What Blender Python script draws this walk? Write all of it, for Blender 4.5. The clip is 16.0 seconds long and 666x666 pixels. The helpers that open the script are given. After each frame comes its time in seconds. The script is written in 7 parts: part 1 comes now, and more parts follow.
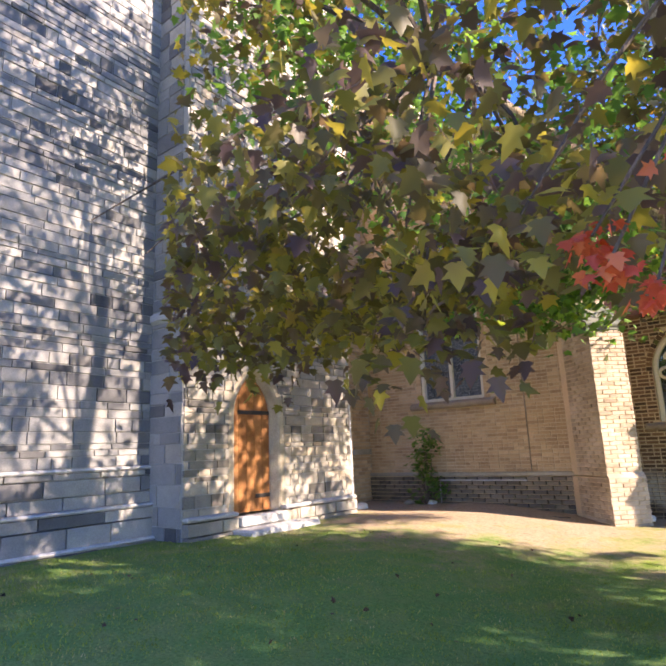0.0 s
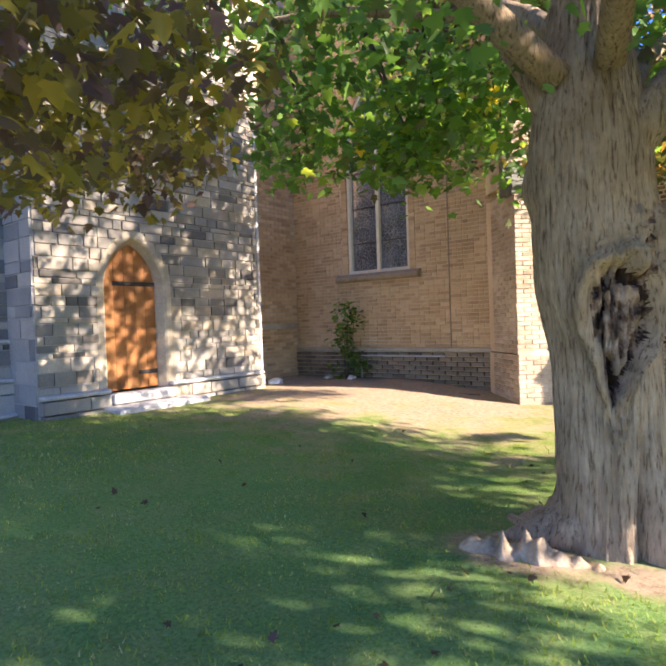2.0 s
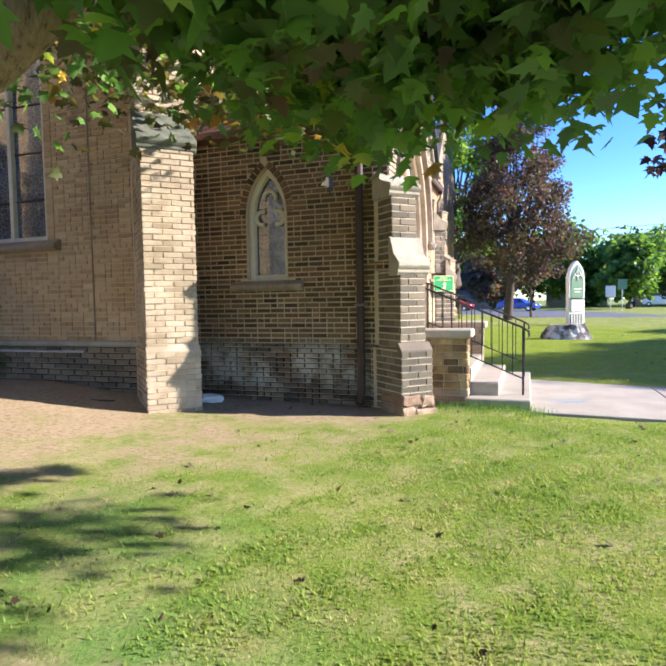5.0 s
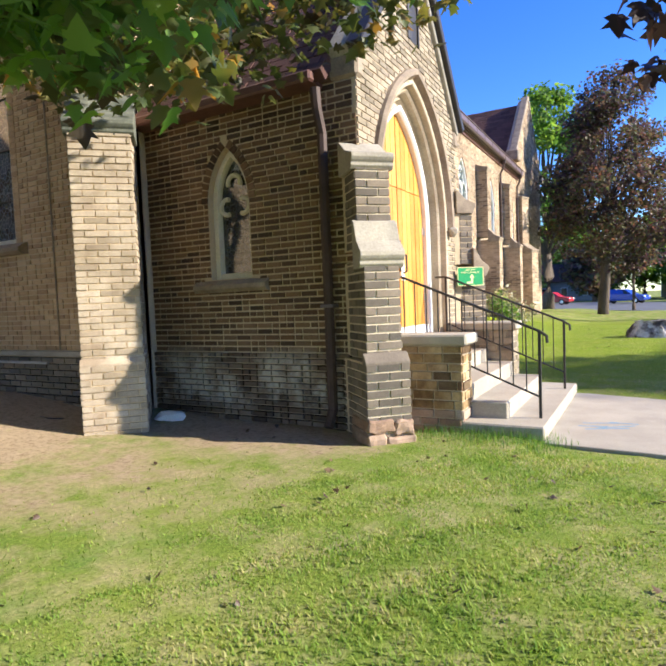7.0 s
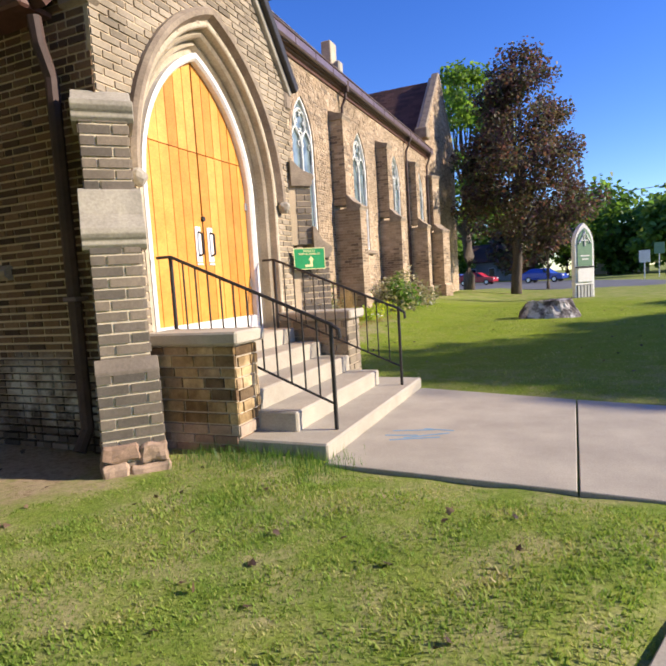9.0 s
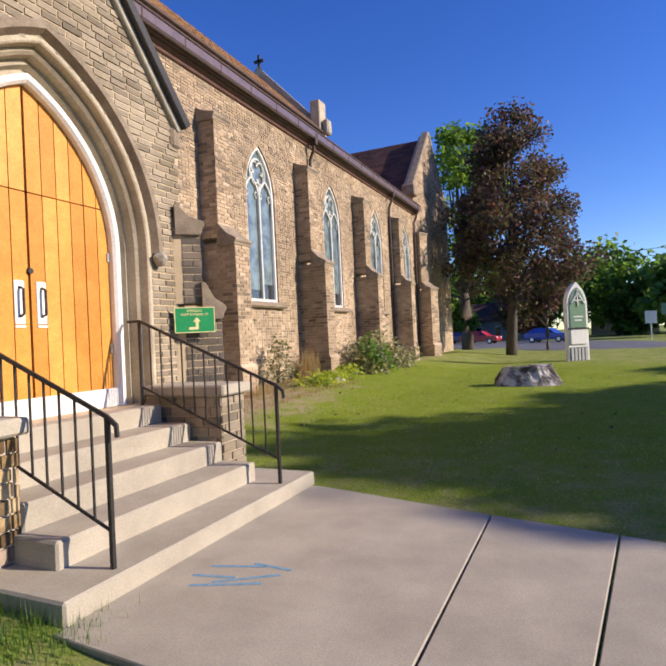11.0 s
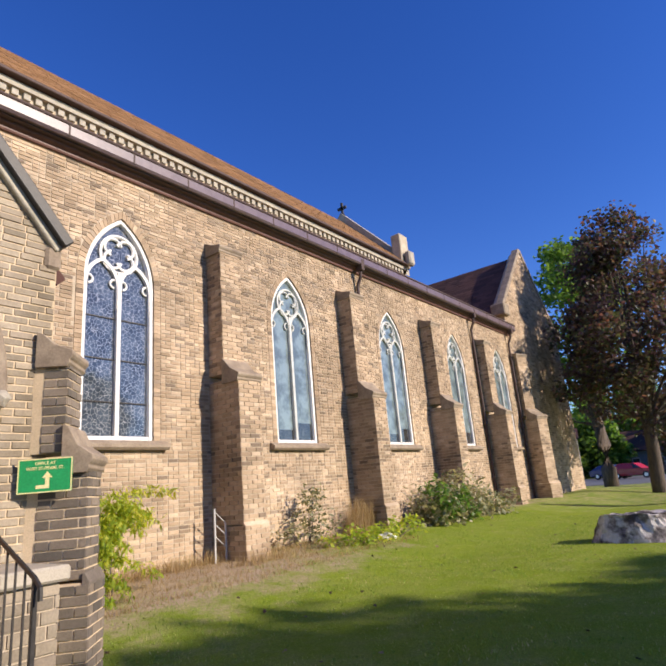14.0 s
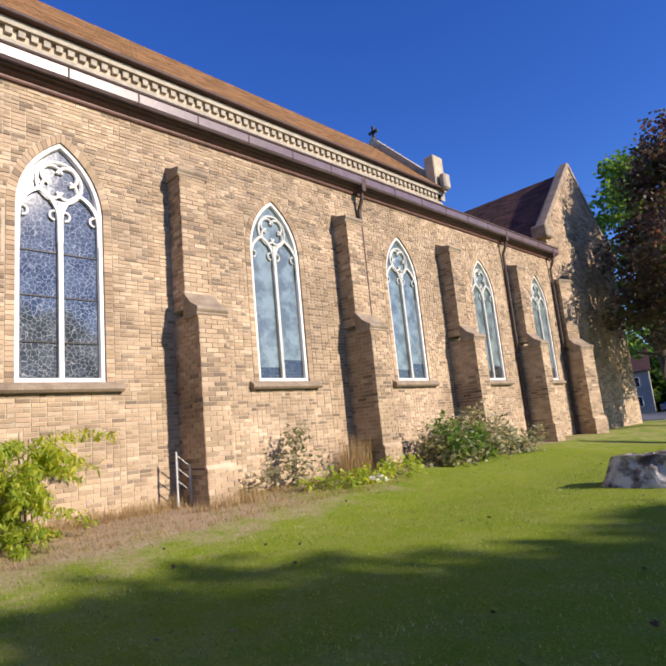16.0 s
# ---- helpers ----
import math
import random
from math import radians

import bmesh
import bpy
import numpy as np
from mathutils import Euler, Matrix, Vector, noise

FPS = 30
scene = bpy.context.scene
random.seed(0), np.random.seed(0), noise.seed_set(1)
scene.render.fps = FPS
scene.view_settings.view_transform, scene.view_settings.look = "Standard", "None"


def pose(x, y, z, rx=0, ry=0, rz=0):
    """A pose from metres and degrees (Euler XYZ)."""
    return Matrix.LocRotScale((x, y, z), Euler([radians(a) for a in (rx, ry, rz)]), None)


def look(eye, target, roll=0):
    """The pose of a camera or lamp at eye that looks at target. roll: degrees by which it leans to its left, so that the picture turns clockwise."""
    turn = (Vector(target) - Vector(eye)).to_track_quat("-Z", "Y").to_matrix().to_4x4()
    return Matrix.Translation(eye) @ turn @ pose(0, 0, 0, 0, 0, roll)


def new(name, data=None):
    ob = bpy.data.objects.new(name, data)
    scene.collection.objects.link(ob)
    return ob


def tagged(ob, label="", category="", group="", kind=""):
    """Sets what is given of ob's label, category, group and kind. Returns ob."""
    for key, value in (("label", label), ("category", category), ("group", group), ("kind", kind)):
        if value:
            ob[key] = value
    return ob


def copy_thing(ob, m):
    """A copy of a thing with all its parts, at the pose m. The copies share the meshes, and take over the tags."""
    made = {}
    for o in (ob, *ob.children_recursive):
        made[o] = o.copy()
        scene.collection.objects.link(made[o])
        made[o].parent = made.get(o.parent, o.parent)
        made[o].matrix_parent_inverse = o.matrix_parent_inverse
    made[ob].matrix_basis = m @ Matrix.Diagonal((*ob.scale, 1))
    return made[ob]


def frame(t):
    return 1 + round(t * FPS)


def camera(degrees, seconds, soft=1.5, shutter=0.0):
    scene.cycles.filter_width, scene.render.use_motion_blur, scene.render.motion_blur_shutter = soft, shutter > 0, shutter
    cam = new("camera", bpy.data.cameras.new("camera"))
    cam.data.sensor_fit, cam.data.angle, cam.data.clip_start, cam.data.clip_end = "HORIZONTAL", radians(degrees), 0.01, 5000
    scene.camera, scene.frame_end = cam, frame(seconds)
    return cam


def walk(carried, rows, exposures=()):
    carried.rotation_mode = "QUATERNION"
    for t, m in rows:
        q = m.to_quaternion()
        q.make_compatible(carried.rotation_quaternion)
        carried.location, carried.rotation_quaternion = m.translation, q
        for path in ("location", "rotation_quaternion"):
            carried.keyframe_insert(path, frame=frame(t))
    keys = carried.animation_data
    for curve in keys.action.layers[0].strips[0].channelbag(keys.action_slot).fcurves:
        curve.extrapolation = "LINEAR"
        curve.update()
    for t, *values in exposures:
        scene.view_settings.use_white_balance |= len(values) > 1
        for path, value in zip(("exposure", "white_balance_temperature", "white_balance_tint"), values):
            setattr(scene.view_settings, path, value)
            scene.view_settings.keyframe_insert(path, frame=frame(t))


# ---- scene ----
cam = camera(61.7, 16.0, 2.2)
METRES, EYE, TILT, LEAN, TURN = 16.1, 1.5, 0.0, 0.0, 37.6
ROWS = [
    (0.0, 0.0, 0.0, 0.0, 0.46, 11.9, 2.18),
    (0.5, 0.0223, 0.0144, -0.0003, 0.55, 5.61, 1.86),
    (1.0, 0.0502, 0.0269, -0.0003, 2.23, 1.46, 1.84),
    (1.5, 0.075, 0.046, 0.0003, 2.32, -0.67, 1.97),
    (2.0, 0.1045, 0.057, -0.0012, 0.49, -1.06, 1.93),
    (2.5, 0.1331, 0.0697, -0.0025, -3.32, -1.55, 1.71),
    (3.0, 0.1624, 0.0829, -0.0008, -9.02, -2.05, 1.58),
    (3.5, 0.195, 0.0911, -0.0008, -14.75, -2.58, 1.53),
    (4.0, 0.224, 0.1073, -0.0025, -19.3, -3.13, 1.34),
    (6.5, 0.3628, 0.1876, -0.0017, -11.29, -3.27, 1.51),
    (7.0, 0.3922, 0.1991, -0.0023, -8.41, -3.21, 2.3),
    (7.5, 0.4228, 0.2109, -0.0018, -10.96, -3.72, 3.2),
    (8.0, 0.4485, 0.2262, -0.0015, -12.67, -4.34, 3.79),
    (8.5, 0.4775, 0.2346, -0.0023, -10.54, -4.56, 4.17),
    (9.0, 0.5033, 0.2487, -0.0047, -14.37, -5.16, 3.56),
    (9.5, 0.5278, 0.2645, -0.0039, -15.84, -5.43, 3.16),
    (10.0, 0.554, 0.2791, -0.0027, -15.31, -5.5, 2.87),
    (12.5, 0.6852, 0.3605, -0.001, -4.72, 15.27, 4.45),
    (13.0, 0.7089, 0.3782, -0.0027, -0.26, 16.62, 5.14),
    (13.5, 0.7362, 0.392, -0.0045, 1.38, 16.27, 5.12),
    (14.0, 0.7641, 0.407, -0.004, 1.18, 15.75, 4.82),
    (14.5, 0.789, 0.4266, -0.0037, -0.52, 14.66, 5.53),
    (15.0, 0.8178, 0.4432, -0.0048, -0.47, 13.08, 6.32),
    (15.5, 0.8394, 0.4649, -0.0076, 2.4, 11.51, 6.15),
    (16.0, 0.8625, 0.4857, -0.0087, 8.21, 10.17, 5.43),
]
walk(cam, [(t, pose(0, 0, EYE, TILT, LEAN, TURN) @ pose(METRES * x, METRES * y, METRES * z, 90 + pitch, roll, yaw)) for t, x, y, z, yaw, pitch, roll in ROWS],
     exposures=[(0.0, 2.02, 7000, 24), (1.0, 2.15, 7000, 23), (2.0, 2.1, 6800, 22), (3.0, 2.2, 6400, 19), (4.2, 1.76, 6150, 14), (6.3, 1.4, 6300, 8), (7.0, 1.3, 6350, 8), (8.5, 0.95, 6750, 11), (9.5, 0.62, 6800, 14), (10.2, 0.46, 6800, 15), (12.3, 0.42, 6700, 14), (16.0, 0.5, 6700, 14)])

# ---- sun, sky ----
SUN_AZ, SUN_EL = 14.5, 26.0  # degrees from +x towards +y, and above the horizon
world = bpy.data.worlds.new("sky")
scene.world = world
world.use_nodes = True
wn = world.node_tree.nodes
sky = wn.new("ShaderNodeTexSky")
sky.sky_type = "NISHITA"
sky.sun_disc = False
sky.sun_elevation = radians(SUN_EL)
sky.sun_rotation = radians(90 - SUN_AZ)
sky.air_density, sky.dust_density, sky.ozone_density = 1.0, 0.0, 5.0
wn["Background"].inputs["Strength"].default_value = 0.142
deep = wn.new("ShaderNodeHueSaturation")
deep.inputs["Saturation"].default_value = 1.23
deep.inputs["Hue"].default_value = 0.521
world.node_tree.links.new(sky.outputs["Color"], deep.inputs["Color"])
world.node_tree.links.new(deep.outputs["Color"], wn["Background"].inputs["Color"])
sun_data = bpy.data.lights.new("sun", "SUN")
sun_data.energy, sun_data.angle, sun_data.color = 5.0, radians(0.8), (1.0, 0.9, 0.75)
sun = new("sun", sun_data)
ca, sa, ce, se = math.cos(radians(SUN_AZ)), math.sin(radians(SUN_AZ)), math.cos(radians(SUN_EL)), math.sin(radians(SUN_EL))
sun.matrix_basis = look((30 * ca, 30 * sa, 20), (30 * ca - ce * ca, 30 * sa - ce * sa, 20 - se))

# ---- materials ----


def _mat(name):
    m = bpy.data.materials.new(name)
    m.use_nodes = True
    nt = m.node_tree
    return m, nt, nt.nodes["Principled BSDF"]


def _noise(nt, scale, detail=4, rough=0.6, vec=None, stretch=None):
    n = nt.nodes.new("ShaderNodeTexNoise")
    n.inputs["Scale"].default_value = scale
    n.inputs["Detail"].default_value = detail
    n.inputs["Roughness"].default_value = rough
    geo = nt.nodes.new("ShaderNodeNewGeometry")
    src = geo.outputs["Position"]
    if stretch:
        mp = nt.nodes.new("ShaderNodeMapping")
        mp.inputs["Scale"].default_value = stretch
        nt.links.new(src, mp.inputs["Vector"])
        src = mp.outputs["Vector"]
    nt.links.new(src, n.inputs["Vector"])
    return n.outputs["Fac"]


def _mix(nt, fac, a, b, kind="MIX"):
    n = nt.nodes.new("ShaderNodeMix")
    n.data_type, n.blend_type = "RGBA", kind
    for sock, val in ((n.inputs[0], fac), (n.inputs[6], a), (n.inputs[7], b)):
        if isinstance(val, (int, float)):
            sock.default_value = val
        elif isinstance(val, tuple):
            sock.default_value = (*val, 1)
        else:
            nt.links.new(val, sock)
    return n.outputs[2]


def _ramp(nt, fac, stops, kind="LINEAR"):
    n = nt.nodes.new("ShaderNodeValToRGB")
    n.color_ramp.interpolation = kind
    while len(n.color_ramp.elements) < len(stops):
        n.color_ramp.elements.new(0.5)
    for e, (p, c) in zip(n.color_ramp.elements, stops):
        e.position, e.color = p, (*c, 1)
    nt.links.new(fac, n.inputs["Fac"])
    return n.outputs["Color"]


def _bump(nt, fac, strength, dist, bsdf):
    b = nt.nodes.new("ShaderNodeBump")
    b.inputs["Strength"].default_value, b.inputs["Distance"].default_value = strength, dist
    nt.links.new(fac, b.inputs["Height"])
    nt.links.new(b.outputs["Normal"], bsdf.inputs["Normal"])


def plain(name, c1, c2, scale=4.0, fine=60.0, rough=0.8, metal=0.0, bump=0.3, dist=0.004, stretch=None, spec=0.4):
    """Two colours mixed by a coarse noise, with a fine grain in colour and relief."""
    m, nt, p = _mat(name)
    coarse = _ramp(nt, _noise(nt, scale, 5, 0.65, stretch=stretch), [(0.35, (0, 0, 0)), (0.65, (1, 1, 1))])
    col = _mix(nt, coarse, c1, c2)
    grain = _noise(nt, fine, 3, 0.6, stretch=stretch)
    shade = _ramp(nt, grain, [(0.3, (0.78, 0.78, 0.78)), (0.7, (1.15, 1.15, 1.15))])
    nt.links.new(_mix(nt, 0.8, col, shade, "MULTIPLY"), p.inputs["Base Color"])
    p.inputs["Roughness"].default_value, p.inputs["Metallic"].default_value = rough, metal
    p.inputs["Specular IOR Level"].default_value = spec
    _bump(nt, grain, bump, dist, p)
    return m


def pieces(name, stops, single=False, stain=(0.6, 0.58, 0.55), stain_scale=0.8, rough=0.88, bump=0.5, amount=0.7, salt=False):
    """Bricks, stones, leaves: each piece takes its own colour from the ramp; stains run over them."""
    m, nt, p = _mat(name)
    if single:
        rnd = nt.nodes.new("ShaderNodeObjectInfo").outputs["Random"]
    else:
        rnd = nt.nodes.new("ShaderNodeNewGeometry").outputs["Random Per Island"]
    col = _ramp(nt, rnd, stops)
    st = _ramp(nt, _noise(nt, stain_scale, 6, 0.7), [(0.38, stain), (0.62, (1.08, 1.06, 1.04))])
    col = _mix(nt, amount, col, st, "MULTIPLY")
    if salt:
        # a band of white salt bloom low on the wall
        pos = nt.nodes.new("ShaderNodeNewGeometry").outputs["Position"]
        sep = nt.nodes.new("ShaderNodeSeparateXYZ")
        nt.links.new(pos, sep.inputs[0])
        low = nt.nodes.new("ShaderNodeMapRange")
        low.inputs[1].default_value, low.inputs[2].default_value = 0.0, 2.0
        nt.links.new(sep.outputs[2], low.inputs[0])
        band = _ramp(nt, low.outputs[0], [(0.1, (0, 0, 0)), (0.17, (0.9, 0.9, 0.9)), (0.38, (0.9, 0.9, 0.9)), (0.5, (0, 0, 0))])
        bloom = _mix(nt, 1.0, band, _ramp(nt, _noise(nt, 1.5, 6, 0.75), [(0.47, (0, 0, 0)), (0.6, (1, 1, 1))]), "MULTIPLY")
        col = _mix(nt, bloom, col, (0.5, 0.46, 0.4))
    grain = _noise(nt, 55, 4, 0.7)
    col = _mix(nt, 0.7, col, _ramp(nt, grain, [(0.3, (0.72, 0.72, 0.72)), (0.7, (1.2, 1.2, 1.2))]), "MULTIPLY")
    nt.links.new(col, p.inputs["Base Color"])
    p.inputs["Roughness"].default_value = rough
    p.inputs["Specular IOR Level"].default_value = 0.25
    _bump(nt, grain, bump, 0.005, p)
    return m


def foliage(name, stops, clear=0.45, tint=(1.0, 1.0, 0.6), gain=1.0, scale=0.9, spec=0.35):
    m, nt, p = _mat(name)
    rnd = nt.nodes.new("ShaderNodeNewGeometry").outputs["Random Per Island"]
    patch = _noise(nt, scale, 3, 0.6)
    add = nt.nodes.new("ShaderNodeMath")
    add.operation = "MULTIPLY_ADD"
    nt.links.new(rnd, add.inputs[0])
    add.inputs[1].default_value = 0.62
    sub = nt.nodes.new("ShaderNodeMath")
    sub.operation = "MULTIPLY_ADD"
    nt.links.new(patch, sub.inputs[0])
    sub.inputs[1].default_value, sub.inputs[2].default_value = 1.3, -0.46
    nt.links.new(sub.outputs[0], add.inputs[2])
    col = _ramp(nt, add.outputs[0], [(q, tuple(min(0.8, gain * v) for v in c)) for q, c in stops])
    nt.links.new(col, p.inputs["Base Color"])
    p.inputs["Roughness"].default_value = 0.5
    p.inputs["Specular IOR Level"].default_value = spec
    tr = nt.nodes.new("ShaderNodeBsdfTranslucent")
    nt.links.new(_mix(nt, 1.0, col, tuple(2.6 * c for c in tint), "MULTIPLY"), tr.inputs["Color"])
    mx = nt.nodes.new("ShaderNodeMixShader")
    mx.inputs[0].default_value = clear
    nt.links.new(p.outputs[0], mx.inputs[1])
    nt.links.new(tr.outputs[0], mx.inputs[2])
    nt.links.new(mx.outputs[0], nt.nodes["Material Output"].inputs["Surface"])
    return m


BUFF = [(0.0, (0.22, 0.168, 0.125)), (0.12, (0.37, 0.275, 0.185)), (0.45, (0.47, 0.35, 0.236)), (0.72, (0.53, 0.395, 0.272)), (0.9, (0.61, 0.475, 0.34)), (1.0, (0.29, 0.228, 0.17))]
# buff brick raised and warmed in colour for light bounced into the recess
PEACH_BOUNCE = [(0.0, (0.4, 0.275, 0.17)), (0.3, (0.52, 0.37, 0.225)), (0.7, (0.58, 0.42, 0.26)), (1.0, (0.64, 0.48, 0.31))]
TAN = [(0.0, (0.2, 0.17, 0.13)), (0.35, (0.31, 0.265, 0.2)), (0.8, (0.4, 0.34, 0.26)), (1.0, (0.25, 0.21, 0.165))]
RUBBLE = [(0.0, (0.12, 0.115, 0.105)), (0.15, (0.27, 0.25, 0.22)), (0.45, (0.37, 0.345, 0.295)), (0.75, (0.44, 0.4, 0.335)), (0.93, (0.48, 0.41, 0.31)), (1.0, (0.18, 0.16, 0.14))]
BROWN = [(0.0, (0.06, 0.038, 0.027)), (0.3, (0.13, 0.075, 0.045)), (0.65, (0.2, 0.115, 0.066)), (0.85, (0.27, 0.165, 0.095)), (1.0, (0.09, 0.06, 0.045))]
# buff brick paled for the corner buttress: strong sun put into its colour
SUNLIT_BUFF = [(0.0, (0.36, 0.3, 0.23)), (0.2, (0.46, 0.39, 0.305)), (0.6, (0.5, 0.43, 0.345)), (0.85, (0.56, 0.48, 0.39)), (1.0, (0.38, 0.3, 0.225))]
GREYBR = [(0.0, (0.12, 0.105, 0.09)), (0.4, (0.19, 0.16, 0.13)), (0.8, (0.27, 0.22, 0.17)), (1.0, (0.15, 0.13, 0.115))]
GREY = [(0.0, (0.085, 0.085, 0.088)), (0.14, (0.2, 0.2, 0.2)), (0.4, (0.29, 0.285, 0.275)), (0.75, (0.36, 0.35, 0.325)), (0.92, (0.43, 0.4, 0.35)), (1.0, (0.085, 0.085, 0.088))]
YELL = [(0.0, (0.13, 0.09, 0.055)), (0.2, (0.34, 0.23, 0.11)), (0.5, (0.52, 0.38, 0.2)), (0.8, (0.6, 0.46, 0.27)), (1.0, (0.22, 0.13, 0.08))]
m_buff = pieces("buff_brick", BUFF, stain=(0.6, 0.58, 0.56), stain_scale=0.6, amount=0.85)
m_sunlit_buff = pieces("sunlit_buff_brick", SUNLIT_BUFF, stain=(0.62, 0.56, 0.5), stain_scale=1.3, amount=0.85)
m_peach_bounce = pieces("bounce_warmed_brick", PEACH_BOUNCE, stain=(0.7, 0.62, 0.55), stain_scale=0.7, amount=0.75)
m_peach_bounce_one = pieces("bounce_warmed_brick_single", PEACH_BOUNCE, single=True, stain=(0.7, 0.62, 0.55), stain_scale=0.7, amount=0.75)
m_tan = pieces("tan_brick", TAN, stain=(0.66, 0.62, 0.56), stain_scale=1.1, amount=0.85)
m_tan_one = pieces("tan_brick_single", TAN, single=True, stain=(0.66, 0.62, 0.56), stain_scale=1.1, amount=0.85)
m_rubble = pieces("rubble_stone", RUBBLE, stain=(0.6, 0.58, 0.55), stain_scale=0.9, bump=0.9)
m_rubble_one = pieces("rubble_stone_single", RUBBLE, single=True, stain=(0.6, 0.58, 0.55), stain_scale=0.9, bump=0.9)
m_brown = pieces("brown_brick", BROWN, stain_scale=1.2, salt=True)
m_brown_one = pieces("brown_brick_single", BROWN, single=True, stain_scale=1.2, salt=True)
m_greybr = pieces("weathered_brick", GREYBR, stain_scale=1.5)
m_greybr_one = pieces("weathered_brick_single", GREYBR, single=True, stain_scale=1.5)
m_grey = pieces("limestone", GREY, stain=(0.6, 0.6, 0.62), stain_scale=0.7, bump=0.9)
m_grey_one = pieces("limestone_single", GREY, single=True, stain=(0.6, 0.6, 0.62), stain_scale=0.7, bump=0.9)
m_yell_one = pieces("yellow_stone_single", YELL, single=True, stain=(0.3, 0.24, 0.18), stain_scale=3.2, amount=0.85)
m_red_one = pieces("rust_stone", [(0, (0.27, 0.17, 0.12)), (0.5, (0.38, 0.27, 0.2)), (1, (0.46, 0.38, 0.3))], single=True, stain_scale=5)
m_mortar = plain("mortar", (0.4, 0.325, 0.235), (0.52, 0.43, 0.32), 1.2, 80)
m_mortar_tan = plain("tan_mortar", (0.5, 0.385, 0.25), (0.64, 0.5, 0.34), 1.1, 80)
m_mortar_pale = plain("pale_mortar", (0.58, 0.48, 0.34), (0.7, 0.6, 0.44), 2, 80)
m_mortar_grey = plain("grey_mortar", (0.3, 0.29, 0.275), (0.4, 0.39, 0.36), 2, 80)
m_stone = plain("cut_stone", (0.3, 0.27, 0.22), (0.43, 0.385, 0.31), 3, 45, bump=0.5)
m_stone_brown = plain("brown_cut_stone", (0.21, 0.16, 0.115), (0.34, 0.27, 0.195), 4, 45, bump=0.5)
m_stone_pale = plain("pale_cut_stone", (0.36, 0.3, 0.215), (0.53, 0.455, 0.34), 2.2, 45, bump=0.5)
m_stone_green = plain("mossy_stone", (0.07, 0.08, 0.062), (0.17, 0.175, 0.14), 5, 45, bump=0.5)
m_grey_stone = plain("grey_cut_stone", (0.4, 0.4, 0.39), (0.5, 0.49, 0.47), 3, 45, bump=0.5)
m_concrete = plain("concrete", (0.33, 0.29, 0.23), (0.44, 0.39, 0.31), 1.3, 90, bump=0.25)
# white tracery greyed in colour for the veil of glazing before it
m_dull = plain("glass_veiled_white_paint", (0.42, 0.43, 0.41), (0.58, 0.58, 0.55), 5, 70, rough=0.6, bump=0.1)
m_white = plain("white_paint", (0.74, 0.72, 0.68), (0.82, 0.8, 0.77), 6, 70, rough=0.5, bump=0.1)
m_cream = plain("cream_paint", (0.6, 0.55, 0.44), (0.68, 0.63, 0.52), 6, 70, rough=0.6, bump=0.1)
m_iron = plain("black_iron", (0.018, 0.016, 0.015), (0.035, 0.03, 0.027), 20, 90, rough=0.5, bump=0.2)
m_gutter = plain("brown_metal", (0.12, 0.085, 0.095), (0.17, 0.125, 0.135), 5, 70, rough=0.3, bump=0.05, spec=0.6)
m_moulding = plain("red_brown_paint", (0.1, 0.045, 0.035), (0.15, 0.07, 0.055), 5, 70, rough=0.5, bump=0.1)
m_pipe = plain("matt_brown_metal", (0.06, 0.036, 0.03), (0.085, 0.052, 0.045), 5, 60, rough=0.7, bump=0.1)
m_shingle = pieces("brown_shingle", [(0, (0.16, 0.082, 0.03)), (0.5, (0.225, 0.115, 0.043)), (1, (0.29, 0.155, 0.065))], stain_scale=0.6, stain=(0.8, 0.8, 0.8))
m_shingle_dark = pieces("dark_shingle", [(0, (0.06, 0.032, 0.028)), (0.5, (0.09, 0.045, 0.038)), (1, (0.12, 0.06, 0.05))], stain_scale=0.6, stain=(0.8, 0.8, 0.8))
m_bark, _nt, _p = _mat("bark")
_fur = _noise(_nt, 52, 7, 0.66, stretch=(1, 1, 0.14))
_bk = _mix(_nt, _ramp(_nt, _noise(_nt, 3.5, 5, 0.7), [(0.35, (0, 0, 0)), (0.65, (1, 1, 1))]), (0.35, 0.262, 0.175), (0.5, 0.39, 0.275))
_bk = _mix(_nt, 1.0, _bk, _ramp(_nt, _fur, [(0.36, (0.42, 0.37, 0.33)), (0.47, (0.95, 0.94, 0.93)), (0.68, (1.2, 1.19, 1.16))]), "MULTIPLY")
_nt.links.new(_bk, _p.inputs["Base Color"])
_p.inputs["Roughness"].default_value, _p.inputs["Specular IOR Level"].default_value = 0.95, 0.2
_bump(_nt, _fur, 1.0, 0.035, _p)
m_bark_dark = plain("dark_bark", (0.07, 0.055, 0.045), (0.13, 0.1, 0.08), 5, 20, rough=0.95, bump=1.0, dist=0.03, stretch=(1, 1, 0.2))
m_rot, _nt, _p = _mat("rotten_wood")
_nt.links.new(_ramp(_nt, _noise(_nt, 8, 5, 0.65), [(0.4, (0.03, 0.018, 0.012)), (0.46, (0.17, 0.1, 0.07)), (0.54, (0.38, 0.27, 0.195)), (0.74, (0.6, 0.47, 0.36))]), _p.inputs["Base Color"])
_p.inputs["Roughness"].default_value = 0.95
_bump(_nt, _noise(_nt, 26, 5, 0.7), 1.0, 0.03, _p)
# dark rot, its near-black also painted in as shade of the torn hollows
m_rot_shade = plain("rot_and_hollow_shade", (0.02, 0.012, 0.008), (0.075, 0.04, 0.025), 9, 40, rough=0.95, bump=1.0, dist=0.02)
